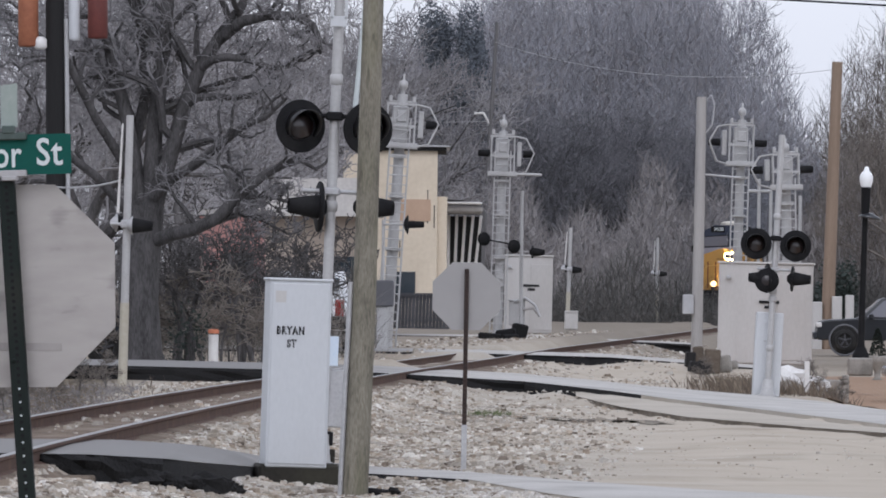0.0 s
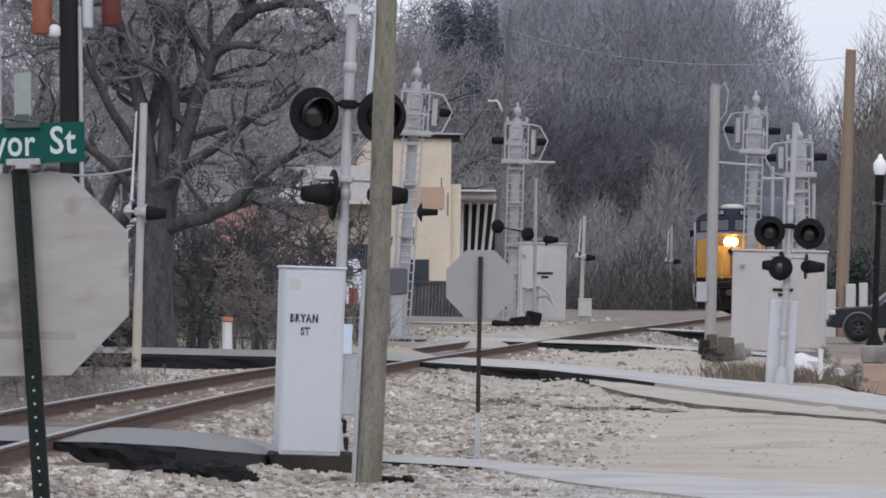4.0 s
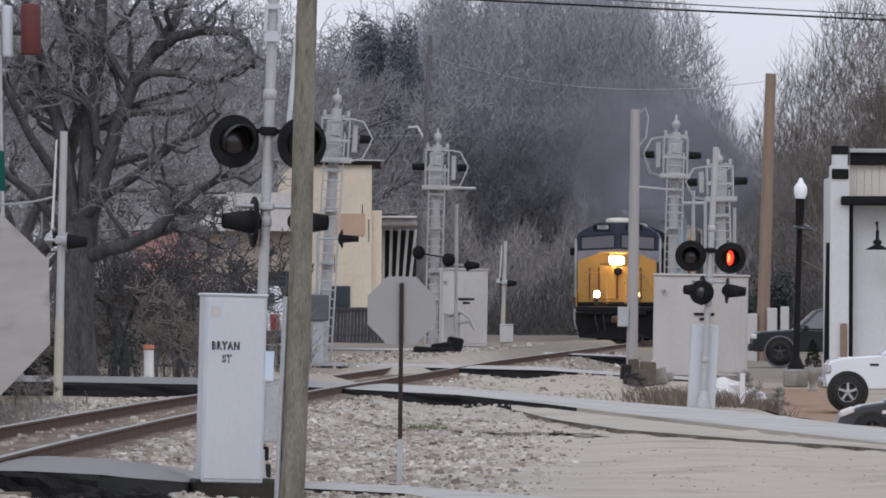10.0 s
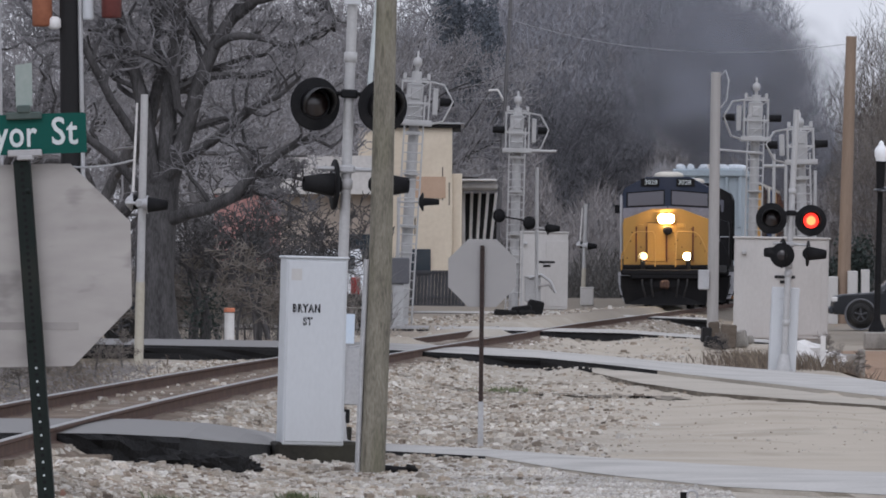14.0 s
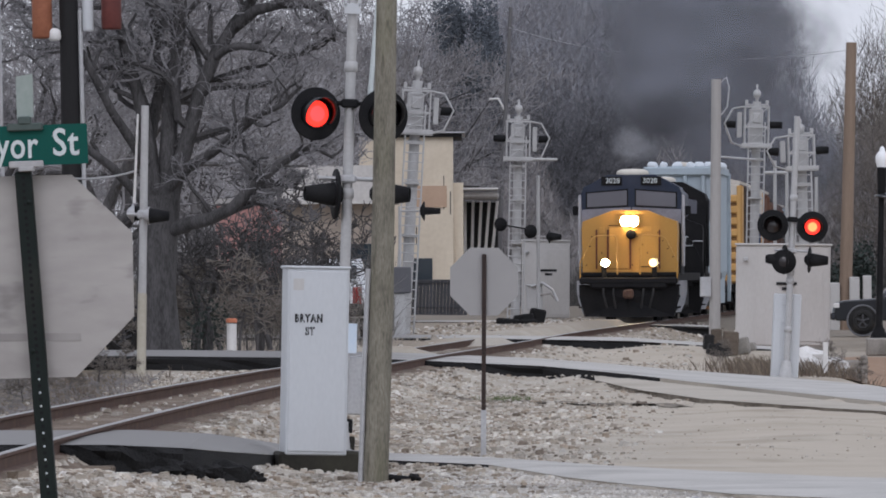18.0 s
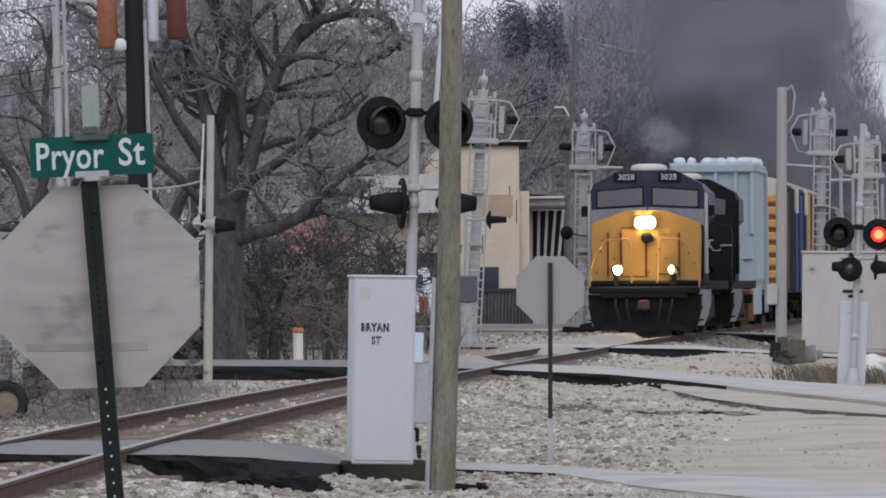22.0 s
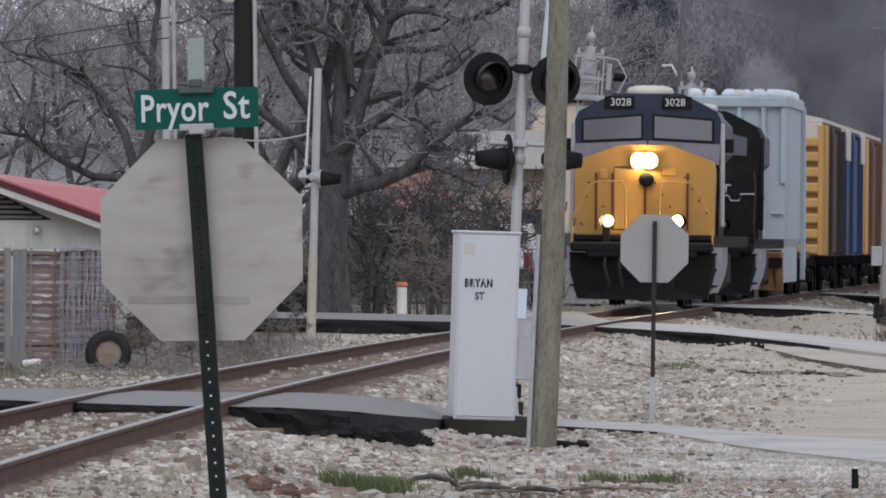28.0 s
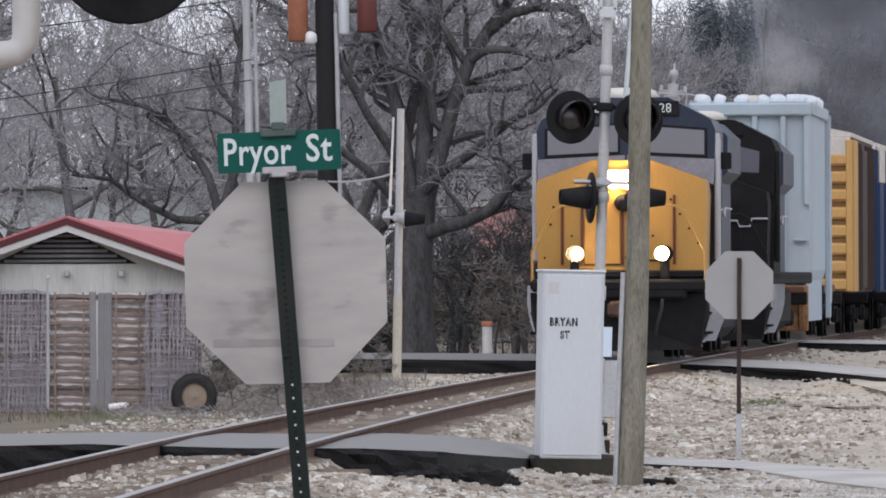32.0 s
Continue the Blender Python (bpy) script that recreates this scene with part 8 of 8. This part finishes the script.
part("door_badge", Shape().prism([(-0.07, 0.1), (0.07, 0.1), (0.07, -0.02), (0, -0.12), (-0.07, -0.02)][::-1], 0.01, pose(2.35, -0.012, 0.78)), LETTER, pick, "small dark shield on the door")
part("door_line", Shape().box((1.72, -0.004, 0.85), (0.012, 0.01, 0.75)), RUBBER, pick)
part("badge", Shape().box((1.2, -0.01, 1.07), (0.22, 0.02, 0.06), 0.005), RUBBER, pick)
part("door_handle", Shape().box((2.75, -0.02, 1.13), (0.2, 0.04, 0.05), 0.01), RUBBER, pick)
sedan = vehicle("car", pose(9.8, 188.0, -0.92), "dark grey sedan parked with its nose towards the line", 4.5, 1.75,
                [(0.0, 0.45), (0.08, 0.25), (4.45, 0.25), (4.5, 0.6), (4.4, 0.98), (1.4, 0.98), (1.2, 0.96), (0.55, 0.86), (0.12, 0.7)],
                [(1.05, 0.95), (1.95, 1.4), (2.4, 1.46), (3.2, 1.44), (4.0, 0.97)], [[(1.35, 1.0), (2.0, 1.36), (2.5, 1.39), (2.5, 1.0)], [(2.58, 1.0), (2.58, 1.39), (3.2, 1.37), (3.6, 1.0)]], CARGREY, 0.32, (0.75, 3.5))
part("headlight", Shape().box((0.22, 0.05, 0.72), (0.34, 0.14, 0.16), 0.04, pose(0, 0, 0, 0, -20)), WHITEPLASTIC, sedan)
part("mirror", Shape().box((1.5, -0.12, 1.0), (0.2, 0.22, 0.16), 0.04), CARGREY, sedan)
part("side_marker", Shape().box((1.05, -0.008, 0.72), (0.16, 0.01, 0.07)), WHITEPLASTIC, sedan)
dk = vehicle("car", pose(-10.6, 186, 0.45, 0, 0, 0), "dark car parked under the big tree", 4.4, 1.7,
             [(0.0, 0.45), (0.08, 0.25), (4.35, 0.25), (4.4, 0.6), (4.3, 0.95), (1.2, 0.95), (0.2, 0.8)], [(1.0, 0.93), (1.8, 1.4), (3.2, 1.42), (4.0, 0.95)], [[(1.4, 1.0), (1.9, 1.35), (3.0, 1.36), (3.4, 1.0)]], CARGREY, 0.32, (0.8, 3.5))
van = vehicle("pickup_truck", pose(-2.2, 208, 0.6, 0, 0, 90), "white truck with red lamps parked beyond the crossing", 5.0, 1.9,
              [(0.0, 0.6), (0.06, 0.46), (4.9, 0.46), (5.0, 0.8), (4.98, 1.2), (1.5, 1.2), (0.2, 1.05)], [(1.3, 1.18), (1.9, 1.85), (3.9, 1.88), (4.2, 1.2)], [[(1.7, 1.25), (2.1, 1.75), (3.2, 1.76), (3.2, 1.25)]], CARWHITE, 0.38, (0.9, 4.0))


for x in (0.22, 1.68):
    part("tail_lamp", Shape().box((-0.02, x, 1.0), (0.08, 0.22, 0.4), 0.03), surface("red_lamp_plastic", (0.3, 0.02, 0.02), None, 0.3, bump=0) if x < 1 else bpy.data.materials["red_lamp_plastic"], van, "red tail lamp")
part("rear_window", Shape().box((1.42, 0.95, 1.56), (0.06, 1.4, 0.42), 0.02, pose(0, 0, 0, 0, 42)), WINDOWDARK, van, "dark window")
# Black slab set on the lower tailgate in place of shade.
part("tailgate_shade", Shape().box((-0.02, 0.95, 0.66), (0.06, 1.8, 0.3), 0.02), RUBBER, van, "black slab that stands for shade low on the tailgate")


# ---- right: white building, street lamp, paving ----
wb = thing("building", pose(12.9, 251.7, -0.35), "white painted masonry building with a black-trimmed parapet", "building")
part("side_wall", Shape().box((6.0, 7.0, 3.1), (11.0, 13, 6.2), 0.02), BRICKWHITE, wb, "white painted side wall")
part("corner_pier", Shape().box((0.27, 0.2, 3.2), (0.55, 0.7, 6.4), 0.02), BRICKWHITE, wb, "white corner pier")
for z, h in ((6.84, 0.25), (6.16, 0.29)):
    part("pier_band", Shape().box((0.28, 0.18, z), (0.48, 0.78, h), 0.02), BLACKPAINT, wb, "black band on the pier")
part("pier_cap", Shape().box((0.28, 0.18, 6.5), (0.42, 0.7, 0.5), 0.02), BRICKWHITE, wb)
part("parapet_cap", Shape().box((6.0, 0.3, 6.83), (10.9, 0.5, 0.12), 0.02), GALV, wb, "pale metal parapet cap")
part("parapet_band", Shape().box((6.0, 0.35, 6.6), (10.8, 0.4, 0.34), 0.02), BLACKPAINT, wb, "black parapet band")
for i in range(40):
    part("cornice_panel", Shape().box((0.66 + 0.22 * i, 0.42, 5.98), (0.214, 0.12, 0.9), 0.012), CREAM, wb, "cream ribbed panel")
part("awning", Shape().box((5.6, 0.1, 5.4), (10.6, 0.9, 0.26), 0.04), BLACKPAINT, wb, "black awning edge")
part("downpipe", Shape().tube((0.62, 0.2, 0.3), (0.62, 0.2, 5.3), 0.06, n=10), BLACKPAINT, wb, "black downpipe")
part("side_pipe", Shape().tube((-0.07, 0.1, 0.0), (0.0, 0.1, 4.2), 0.1, n=8), BLACKPAINT, wb)
part("crate", Shape().box((0.4, -0.15, 1.3), (0.2, 0.2, 1.2), 0.02), POLETAN, wb, "tan timber box against the wall")
lampg = Shape().lathe([(0.05, 0.55), (0.05, 0.3), (0.11, 0.26), (0.13, 0.2), (0.09, 0.14), (0.33, 0.02), (0.33, 0.0), (0.05, 0.1)], pose(1.34, -0.35, 4.0), 20)
part("barn_lamp", lampg, BLACKPAINT, wb, "black barn lamp")
part("lamp_stem", Shape().pipe([(1.34, 0.5, 4.75), (1.34, -0.2, 4.8), (1.34, -0.35, 4.5)], 0.025, 6), BLACKPAINT, wb)
part("meter_cabinet", Shape().box((2.9, 0.35, 2.7), (1.0, 0.5, 0.72), 0.03), BLACKPAINT, wb, "dark wall cabinet")
part("wall_stain", Shape().lathe([(0.16, 0), (0.0001, 0)], pose(3.1, 0.48, 4.6, 90), 16), CONCRETE, wb)

lamp = thing("street_lamp", leaning(10.57, 222.9, 0.0, 10.68, 5.0), "black iron street lamp with a frosted acorn globe", "street lamp")
part("post", Shape().lathe([(0.16, 0.5), (0.13, 0.6), (0.09, 0.8), (0.085, 1.2), (0.07, 3.95), (0.095, 4.05), (0.11, 4.3), (0.12, 4.72), (0.135, 4.76), (0.0001, 4.77)], None, 16), BLACKPAINT, lamp, "fluted black post")
part("base_bell", Shape().lathe([(0.22, 0.44), (0.21, 0.52), (0.16, 0.62), (0.12, 0.72)], None, 18), BLACKPAINT, lamp)
part("globe", Shape().lathe([(0.12, 4.76), (0.165, 4.9), (0.17, 5.03), (0.12, 5.13), (0.07, 5.17), (0.06, 5.24), (0.03, 5.28), (0.0001, 5.29)], None, 18), FROSTED, lamp, "frosted white globe")
part("side_lamp", Shape().lathe([(0.0001, 0.12), (0.1, 0.1), (0.3, 0.0), (0.28, -0.03), (0.0001, -0.03)], pose(0.12, 0, 4.0, 0, 8), 16), CARBLUE, lamp, "dark dish lamp")
tagged(part("lamp_plinth", Shape().box((0, 0, 0.22), (0.62, 0.6, 0.46), 0.04), CONCRETE, None, "", pose(10.57, 222.9, 0.0)), "square concrete plinth under the street lamp", "plinth")
planter = thing("planter", pose(11.85, 240, ground_z(11.85, 240) - 0.02), "stone urn planter with a small evergreen", "planter")
part("urn", Shape().lathe([(0.16, 0), (0.16, 0.05), (0.08, 0.12), (0.09, 0.3), (0.24, 0.5), (0.28, 0.68), (0.26, 0.7), (0.0001, 0.66)], None, 16), CONCRETE, planter)
bush = Shape()
r = random.Random(9)
for i in range(500):
    a, h = r.uniform(0, 6.28), r.random()
    q = 0.26 * (1 - h) ** 0.7 * r.uniform(0.6, 1)
    c = Vector((q * math.cos(a), q * math.sin(a), 0.7 + 0.75 * h))
    e = Vector((r.gauss(0, 1), r.gauss(0, 1), r.gauss(0, 1))).normalized() * 0.05
    g = e.cross(Vector((0.3, 0.5, 0.8))) * 0.6
    bush.add([c - e, c + g, c + e, c - g], [(0, 1, 2, 3)])
part("conifer", bush, LEAFDARK, planter, "small dark green conifer")

pave = Shape()
for i in range(12):
    for j in range(-7, 16):
        x, y = 7.6 + 0.42 * i + (0.2 if j % 2 else 0), 180 + 4.0 * j
        if y < street_at("road_second", x)[1] + 0.4:
            continue
        pave.add([(x, y, ground_z(x, y) + 0.03), (x + 0.41, y, ground_z(x + 0.41, y) + 0.03), (x + 0.41, y + 3.95, ground_z(x + 0.41, y + 3.95) + 0.03), (x, y + 3.95, ground_z(x, y + 3.95) + 0.03)], [(0, 1, 2, 3)])
structure("pavement", pave, BRICKPAVE, "orange-brown brick paving by the building", "pavement")
for x, y, w, h in ((9.35, 214, 0.9, 0.62), (9.72, 212.5, 0.16, 0.8)):
    tagged(part("concrete_block", Shape().box((0, 0, h / 2), (w, 0.3, h), 0.03), CONCRETE, None, "", pose(x, y, ground_z(x, y) - 0.03, 0, 1)), "worn concrete block beside the paving", "block", "concrete blocks")
tagged(part("white_stake", Shape().box((0, 0, 0.3), (0.1, 0.05, 0.62), 0.01), WHITEPLASTIC, None, "", pose(7.3, 176.3, 0.1)), "short white stake beside the sacks", "stake")
for x, y, w, d, h, tilt in ((5.8, 206, 0.22, 0.4, 0.36, 5), (6.02, 207, 0.25, 0.3, 0.46, -4), (6.35, 206.5, 0.4, 0.3, 0.22, 8), (6.1, 205, 0.3, 0.3, 0.2, 20), (6.75, 206, 0.3, 0.3, 0.2, -14), (6.25, 204, 0.36, 0.3, 0.55, 3), (6.55, 204.4, 0.3, 0.3, 0.4, -9), (5.95, 203.6, 0.5, 0.3, 0.26, 12)):
    tagged(part("timber_block", Shape().box((0, 0, h / 2), (w, d, h), 0.03, pose(0, 0, 0, 0, tilt, tilt)), POLEDARK if tilt > 4 else TIEWOOD if tilt > -6 else CONCRETE, None, "", pose(x, y, ground_z(x, y))), "dark broken timber block at the pole foot", "timber block", "broken timbers")
for x, w, h in ((13.25, 0.36, 1.75), (13.95, 0.36, 1.95), (14.4, 0.3, 2.0)):
    tagged(part("white_post", Shape().box((0, 0, h / 2), (w, 0.4, h), 0.03), HOUSEWHITE, None, "", pose(x, 312, 0.0)), "white masonry post far behind the parked car", "post", "white posts")

# ---- chunks, rubble and foreground ----
def rock(size, seed):
    """An angular broken lump."""
    sh = Shape()
    vs = []
    for j in range(7):
        a = math.pi * j / 6
        for k in range(9):
            b = 2 * math.pi * k / 9
            d = Vector((math.sin(a) * math.cos(b), math.sin(a) * math.sin(b), math.cos(a)))
            q = 1 + 0.7 * noise.noise(d * 1.3 + Vector((seed * 5.1, 0, 1))) + 0.3 * noise.noise(d * 3.1 + Vector((seed * 2.3, 3, 0)))
            vs.append((d.x * size * q * 1.15, d.y * size * q, size * (0.25 + 0.7 * d.z * q)))
    sh.add(vs, [(j * 9 + k, j * 9 + (k + 1) % 9, (j + 1) * 9 + (k + 1) % 9, (j + 1) * 9 + k) for j in range(6) for k in range(9)])
    return sh


for i, (x, y, q) in enumerate(((6.98, 177.6, 0.4), (7.35, 178.6, 0.3), (7.6, 178.2, 0.24))):
    tagged(part("sack", rock(q, i + 40), WHITEPLASTIC, None, "", pose(x, y, ground_z(x, y) + 0.16)), "rumpled white plastic sack in the weeds", "sack", "white sacks")
r = random.Random(21)
for i, (x, y, s) in enumerate(((-2.74, 82.6, 0.27), (-2.6, 82.8, 0.2), (-2.42, 83.6, 0.2), (-2.25, 84.6, 0.33), (-2.12, 85.2, 0.22), (-2.5, 83.0, 0.13), (-2.9, 82.3, 0.14), (-2.02, 86.5, 0.1), (-2.33, 83.9, 0.14), (-2.08, 85.7, 0.17), (-1.98, 86.4, 0.13), (-0.46, 88.6, 0.1))):
    ch = rock(s * 0.55, i)
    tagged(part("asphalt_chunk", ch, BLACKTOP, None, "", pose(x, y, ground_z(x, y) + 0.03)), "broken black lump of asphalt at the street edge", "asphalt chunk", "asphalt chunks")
SOIL = surface("brown_soil", (0.16, 0.1, 0.075), (0.09, 0.06, 0.048), 0.95, grain=22, stain=5, bump=0.8, relief=0.03)
for i in range(64):
    x, y, s = r.gauss(-2.74, 0.15), r.gauss(67.6, 0.6), r.uniform(0.04, 0.11)
    tagged(part("brick_rubble", Shape().box((0, 0, s * 0.3), (s * 1.4, s, s * 0.7), s * 0.12, pose(0, 0, 0, r.uniform(-25, 25), r.uniform(-25, 25), r.uniform(0, 90))) if i % 2 else rock(s * 0.6, i + 70), BRICKRED if i % 3 == 1 else SOIL, None, "", pose(x, y, ground_z(x, y))), "broken brown-red brick in the dirt", "rubble", "rubble heap")
for i in range(7):
    x, y = r.uniform(-1.6, 0.3), r.uniform(71, 76)
    st = Shape().pipe([(0, 0, 0.02), (r.uniform(0.1, 0.3), r.uniform(-0.3, 0.3), 0.05), (r.uniform(0.4, 0.7), r.uniform(-0.4, 0.4), 0.02)], [0.015, 0.011, 0.005], 5)
    tagged(part("stick", st, TIEWOOD, None, "", pose(x, y, ground_z(x, y))), "dry dead stick lying on the dirt", "stick", "dead sticks")
leaf_bits = Shape()
for i in range(7000):
    x, y = r.gauss(-0.4, 1.0), r.uniform(62, 73.5)
    if x < -2.4 or y > 73.5 - 0.8 * abs(x) or noise.noise((x * 1.6, y * 0.5, 2.0)) < -0.15:
        continue
    z, q, a = ground_z(x, y) + r.uniform(0.0, 0.03), r.uniform(0.012, 0.04), r.uniform(0, 6.28)
    dx, dy, u = q * math.cos(a), q * math.sin(a), r.uniform(-0.5, 0.9) * q
    leaf_bits.add([(x - dx, y - dy, z), (x - dy * 0.5, y + dx * 0.5, z + u * 0.5), (x + dx, y + dy, z + u), (x + dy * 0.5, y - dx * 0.5, z + 0.3 * u)], [(0, 1, 2, 3)])
tagged(new("leaf_litter", leaf_bits.mesh("leaf_litter", LEAVES)), "brown dead leaves scattered over the foreground dirt", "leaf litter", kind="stuff")
for i, (x, y, w, h) in enumerate(((-1.62, 72.6, 0.3, 0.12), (-1.15, 72.0, 0.35, 0.07), (-0.75, 71.6, 0.3, 0.06))):
    root = Shape().pipe([(-w, 0, -0.03), (-w * 0.5, 0.05, h * 0.8), (0, 0, h), (w * 0.5, -0.06, h * 0.7), (w, 0.02, -0.03)], [0.012, 0.02, 0.024, 0.02, 0.01], 7)
    tagged(part("root", root, BARK, None, "", pose(x, y, ground_z(x, y))), "dark arched dead root rising from the dirt", "root", "dead roots")
gate = thing("fence_post", pose(1.9, 74.04, -0.16), "galvanised fence post with clamps at the lot's edge", "fence post")
part("post", Shape().tube((0, 0, 0), (0, 0, 0.36), 0.03, n=12), BLACKPAINT, gate)
part("clamp", Shape().lathe([(0.05, -0.02), (0.055, 0), (0.05, 0.02), (0.035, 0.02), (0.035, -0.02)], pose(0.07, 0, 0.33, 90), 14), GALV, gate)
part("second_post", Shape().tube((-0.3, 0.1, 0), (-0.3, 0.1, 0.17), 0.028, n=12), BLACKPAINT, gate)
part("second_clamp", Shape().lathe([(0.045, -0.02), (0.05, 0), (0.045, 0.02), (0.03, 0.02), (0.03, -0.02)], pose(-0.22, 0.1, 0.15, 90), 14), GALV, gate)
r = random.Random(31)
for x0, y0, z0, x1, y1, z1, sag, rad, lab in (
        (-40, 260, 12.95, 40, 260, 9.35, 0.0, 0.03, "dark overhead cable crossing the street"),
        (-40, 260, 13.45, 40, 260, 9.33, 0.0, 0.016, "thin dark overhead cable crossing the street"),
        (-9.2, 173, 7.6, -40, 150, 5.4, 0.8, 0.013, "sagging overhead cable from the pole"),
        (-9.1, 173, 6.4, -40, 150, 3.9, 0.9, 0.013, "sagging overhead cable from the pole"),
        (-9.1, 173, 6.0, -40, 152, 3.0, 0.7, 0.013, "sagging overhead cable from the pole"),
        (-8.9, 173, 7.75, -7.7, 173, 7.9, 0.15, 0.025, "pale cable looped between poles"),
        (-7.6, 173, 4.0, -5.7, 156.2, 3.95, 0.06, 0.02, "pale cable between pole and signal"),
        (2.2, 390, 13.0, 14, 312, 10.0, 0.8, 0.01, "thin pale cable before the woods"),
        (2.2, 390, 9.5, -30, 380, 10.5, 0.6, 0.01, "thin pale cable before the woods")):
    pts = []
    for i in range(13):
        u = i / 12
        pts.append((x0 + (x1 - x0) * u, y0 + (y1 - y0) * u, z0 + (z1 - z0) * u - 4 * sag * u * (1 - u)))
    tagged(part("overhead_cable", Shape().pipe(pts, rad, 5, False), GALV if "pale" in lab else GREYDARK if "sagging" in lab else BLACKPAINT), lab, "cable", "overhead cables")


# ---- exhaust smoke in drifting puffs ----
def smoke_surface(name, colour, most):
    """Thin smoke: densest in the middle of its puff and broken up towards its rim."""
    m = bpy.data.materials.new(name)
    m.use_nodes = True
    n, l = m.node_tree.nodes, m.node_tree.links
    out = n["Material Output"]
    df, tr, mx = n.new("ShaderNodeBsdfDiffuse"), n.new("ShaderNodeBsdfTransparent"), n.new("ShaderNodeMixShader")
    df.inputs["Color"].default_value = (*colour, 1)
    co, sep = n.new("ShaderNodeTexCoord"), n.new("ShaderNodeSeparateXYZ")
    l.new(co.outputs["Generated"], sep.inputs[0])

    def math_node(op, a, b):
        q = n.new("ShaderNodeMath")
        q.operation = op
        for i, v in enumerate((a, b)):
            if isinstance(v, float):
                q.inputs[i].default_value = v
            else:
                l.new(v, q.inputs[i])
        return q.outputs[0]

    dx, dz = math_node("SUBTRACT", sep.outputs["X"], 0.5), math_node("SUBTRACT", sep.outputs["Z"], 0.5)
    rad = math_node("SQRT", math_node("ADD", math_node("MULTIPLY", dx, dx), math_node("MULTIPLY", dz, dz)), 0.0)
    nz = n.new("ShaderNodeTexNoise")
    nz.inputs["Scale"].default_value, nz.inputs["Detail"].default_value, nz.inputs["Distortion"].default_value = 3.2, 6, 0.6
    l.new(co.outputs["Generated"], nz.inputs["Vector"])
    edge = math_node("ADD", rad, math_node("MULTIPLY", math_node("SUBTRACT", nz.outputs[0], 0.5), 0.55))
    fade = n.new("ShaderNodeMapRange")
    fade.interpolation_type = "SMOOTHSTEP"
    fade.inputs["From Min"].default_value, fade.inputs["From Max"].default_value = 0.44, 0.08
    fade.inputs["To Min"].default_value, fade.inputs["To Max"].default_value = 0.0, most
    l.new(edge, fade.inputs["Value"])
    rim = n.new("ShaderNodeMapRange")
    rim.interpolation_type = "SMOOTHSTEP"
    rim.inputs["From Min"].default_value, rim.inputs["From Max"].default_value = 0.48, 0.3
    l.new(rad, rim.inputs["Value"])
    l.new(math_node("MULTIPLY", fade.outputs[0], rim.outputs[0]), mx.inputs[0])
    l.new(tr.outputs[0], mx.inputs[1])
    l.new(df.outputs[0], mx.inputs[2])
    l.new(mx.outputs[0], out.inputs["Surface"])
    return m


SMOKE = smoke_surface("diesel_smoke", (0.155, 0.162, 0.184), 0.56)
STEAM = smoke_surface("pale_exhaust", (0.5, 0.5, 0.52), 0.26)
PUFFS = []
for i, (back, rise, drift, size) in enumerate(((12.5, 5.5, -0.75, 1.15), (15, 8.0, 0.9, 3.4), (27, 9.4, 1.2, 4.8), (128, 6.6, 1.2, 6.0), (43, 10.6, 0.5, 6.2), (58, 10.4, 1.5, 6.0), (67, 11.2, -1.2, 7.0), (150, 8.6, -2.5, 7.2))):
    puff = Shape()
    for j in range(25):
        for k in range(25):
            u, v = k / 12 - 1, j / 12 - 1
            y = 0.45 * (u * u + v * v) + 0.22 * noise.noise((u * 1.5 + 7 * i, v * 1.5, 0.3)) + 0.1 * noise.noise((u * 4 + 3 * i, v * 4, 2.3))
            puff.v.append((size * u, size * y, size * 0.85 * v))
    puff.f = [(j * 25 + k, j * 25 + k + 1, (j + 1) * 25 + k + 1, (j + 1) * 25 + k) for j in range(24) for k in range(24)]
    puff.s, puff.k = [True] * 576, [0] * 576
    pale = i == 0
    ob = tagged(part("smoke_puff", puff, STEAM if pale else SMOKE), "thin pale wisp of exhaust over the train" if pale else "thin dark grey puff of diesel exhaust", "smoke", "exhaust smoke")
    ob.visible_shadow = False
    PUFFS.append((ob, back, rise, drift))


# ---- what moves ----
def turned(lit):
    """Rows of seconds and turn for a lamp that shows its lit side (180 degrees) in the spells given."""
    rows, step = [(0.0, 0.0)], 1 / 30
    turn = 0.0
    for a, b in lit:
        for t in (a, b):
            t = max(round(t * 30) / 30, rows[-1][0] + step)
            if t + 3 * step > 32:
                break
            rows.append((t, turn))
            for i in (1, 2, 3):
                rows.append((t + i * step, turn + 60 * i))
            turn += 180
    rows.append((max(32.0, rows[-1][0] + step), turn))
    return rows


def motions():
    for ob, off, length in TRAIN:
        walk(ob, [(t, car_pose(float(np.polyval(HEAD_FIT, t)) + off, length)) for t in range(0, 33, 1)])
    for ob, back, rise, drift in PUFFS:
        rows = []
        for t in range(0, 33, 2):
            y = float(np.polyval(HEAD_FIT, t)) + back
            rows.append((t, pose(track_x(min(y, 520)) + drift + 0.02 * t + 2.4 * smooth(20, 29, t), y, RAIL + rise * (0.5 + 0.5 * smooth(3, 19, t)) + 0.3 * math.sin(0.4 * t + back), 0, 0, 4 * math.sin(0.3 * t + back))))
        walk(ob, rows)
    for lens, lit in BLINKERS:
        walk(lens, [(t, pose(0, 0, 0, 0, 0, a)) for t, a in turned(lit)])
    for lamp_, at_, lit in LAMPS:
        walk(lamp_, [(t, pose(*at_, 0, 0, a + 180)) for t, a in turned(lit)])


motions()
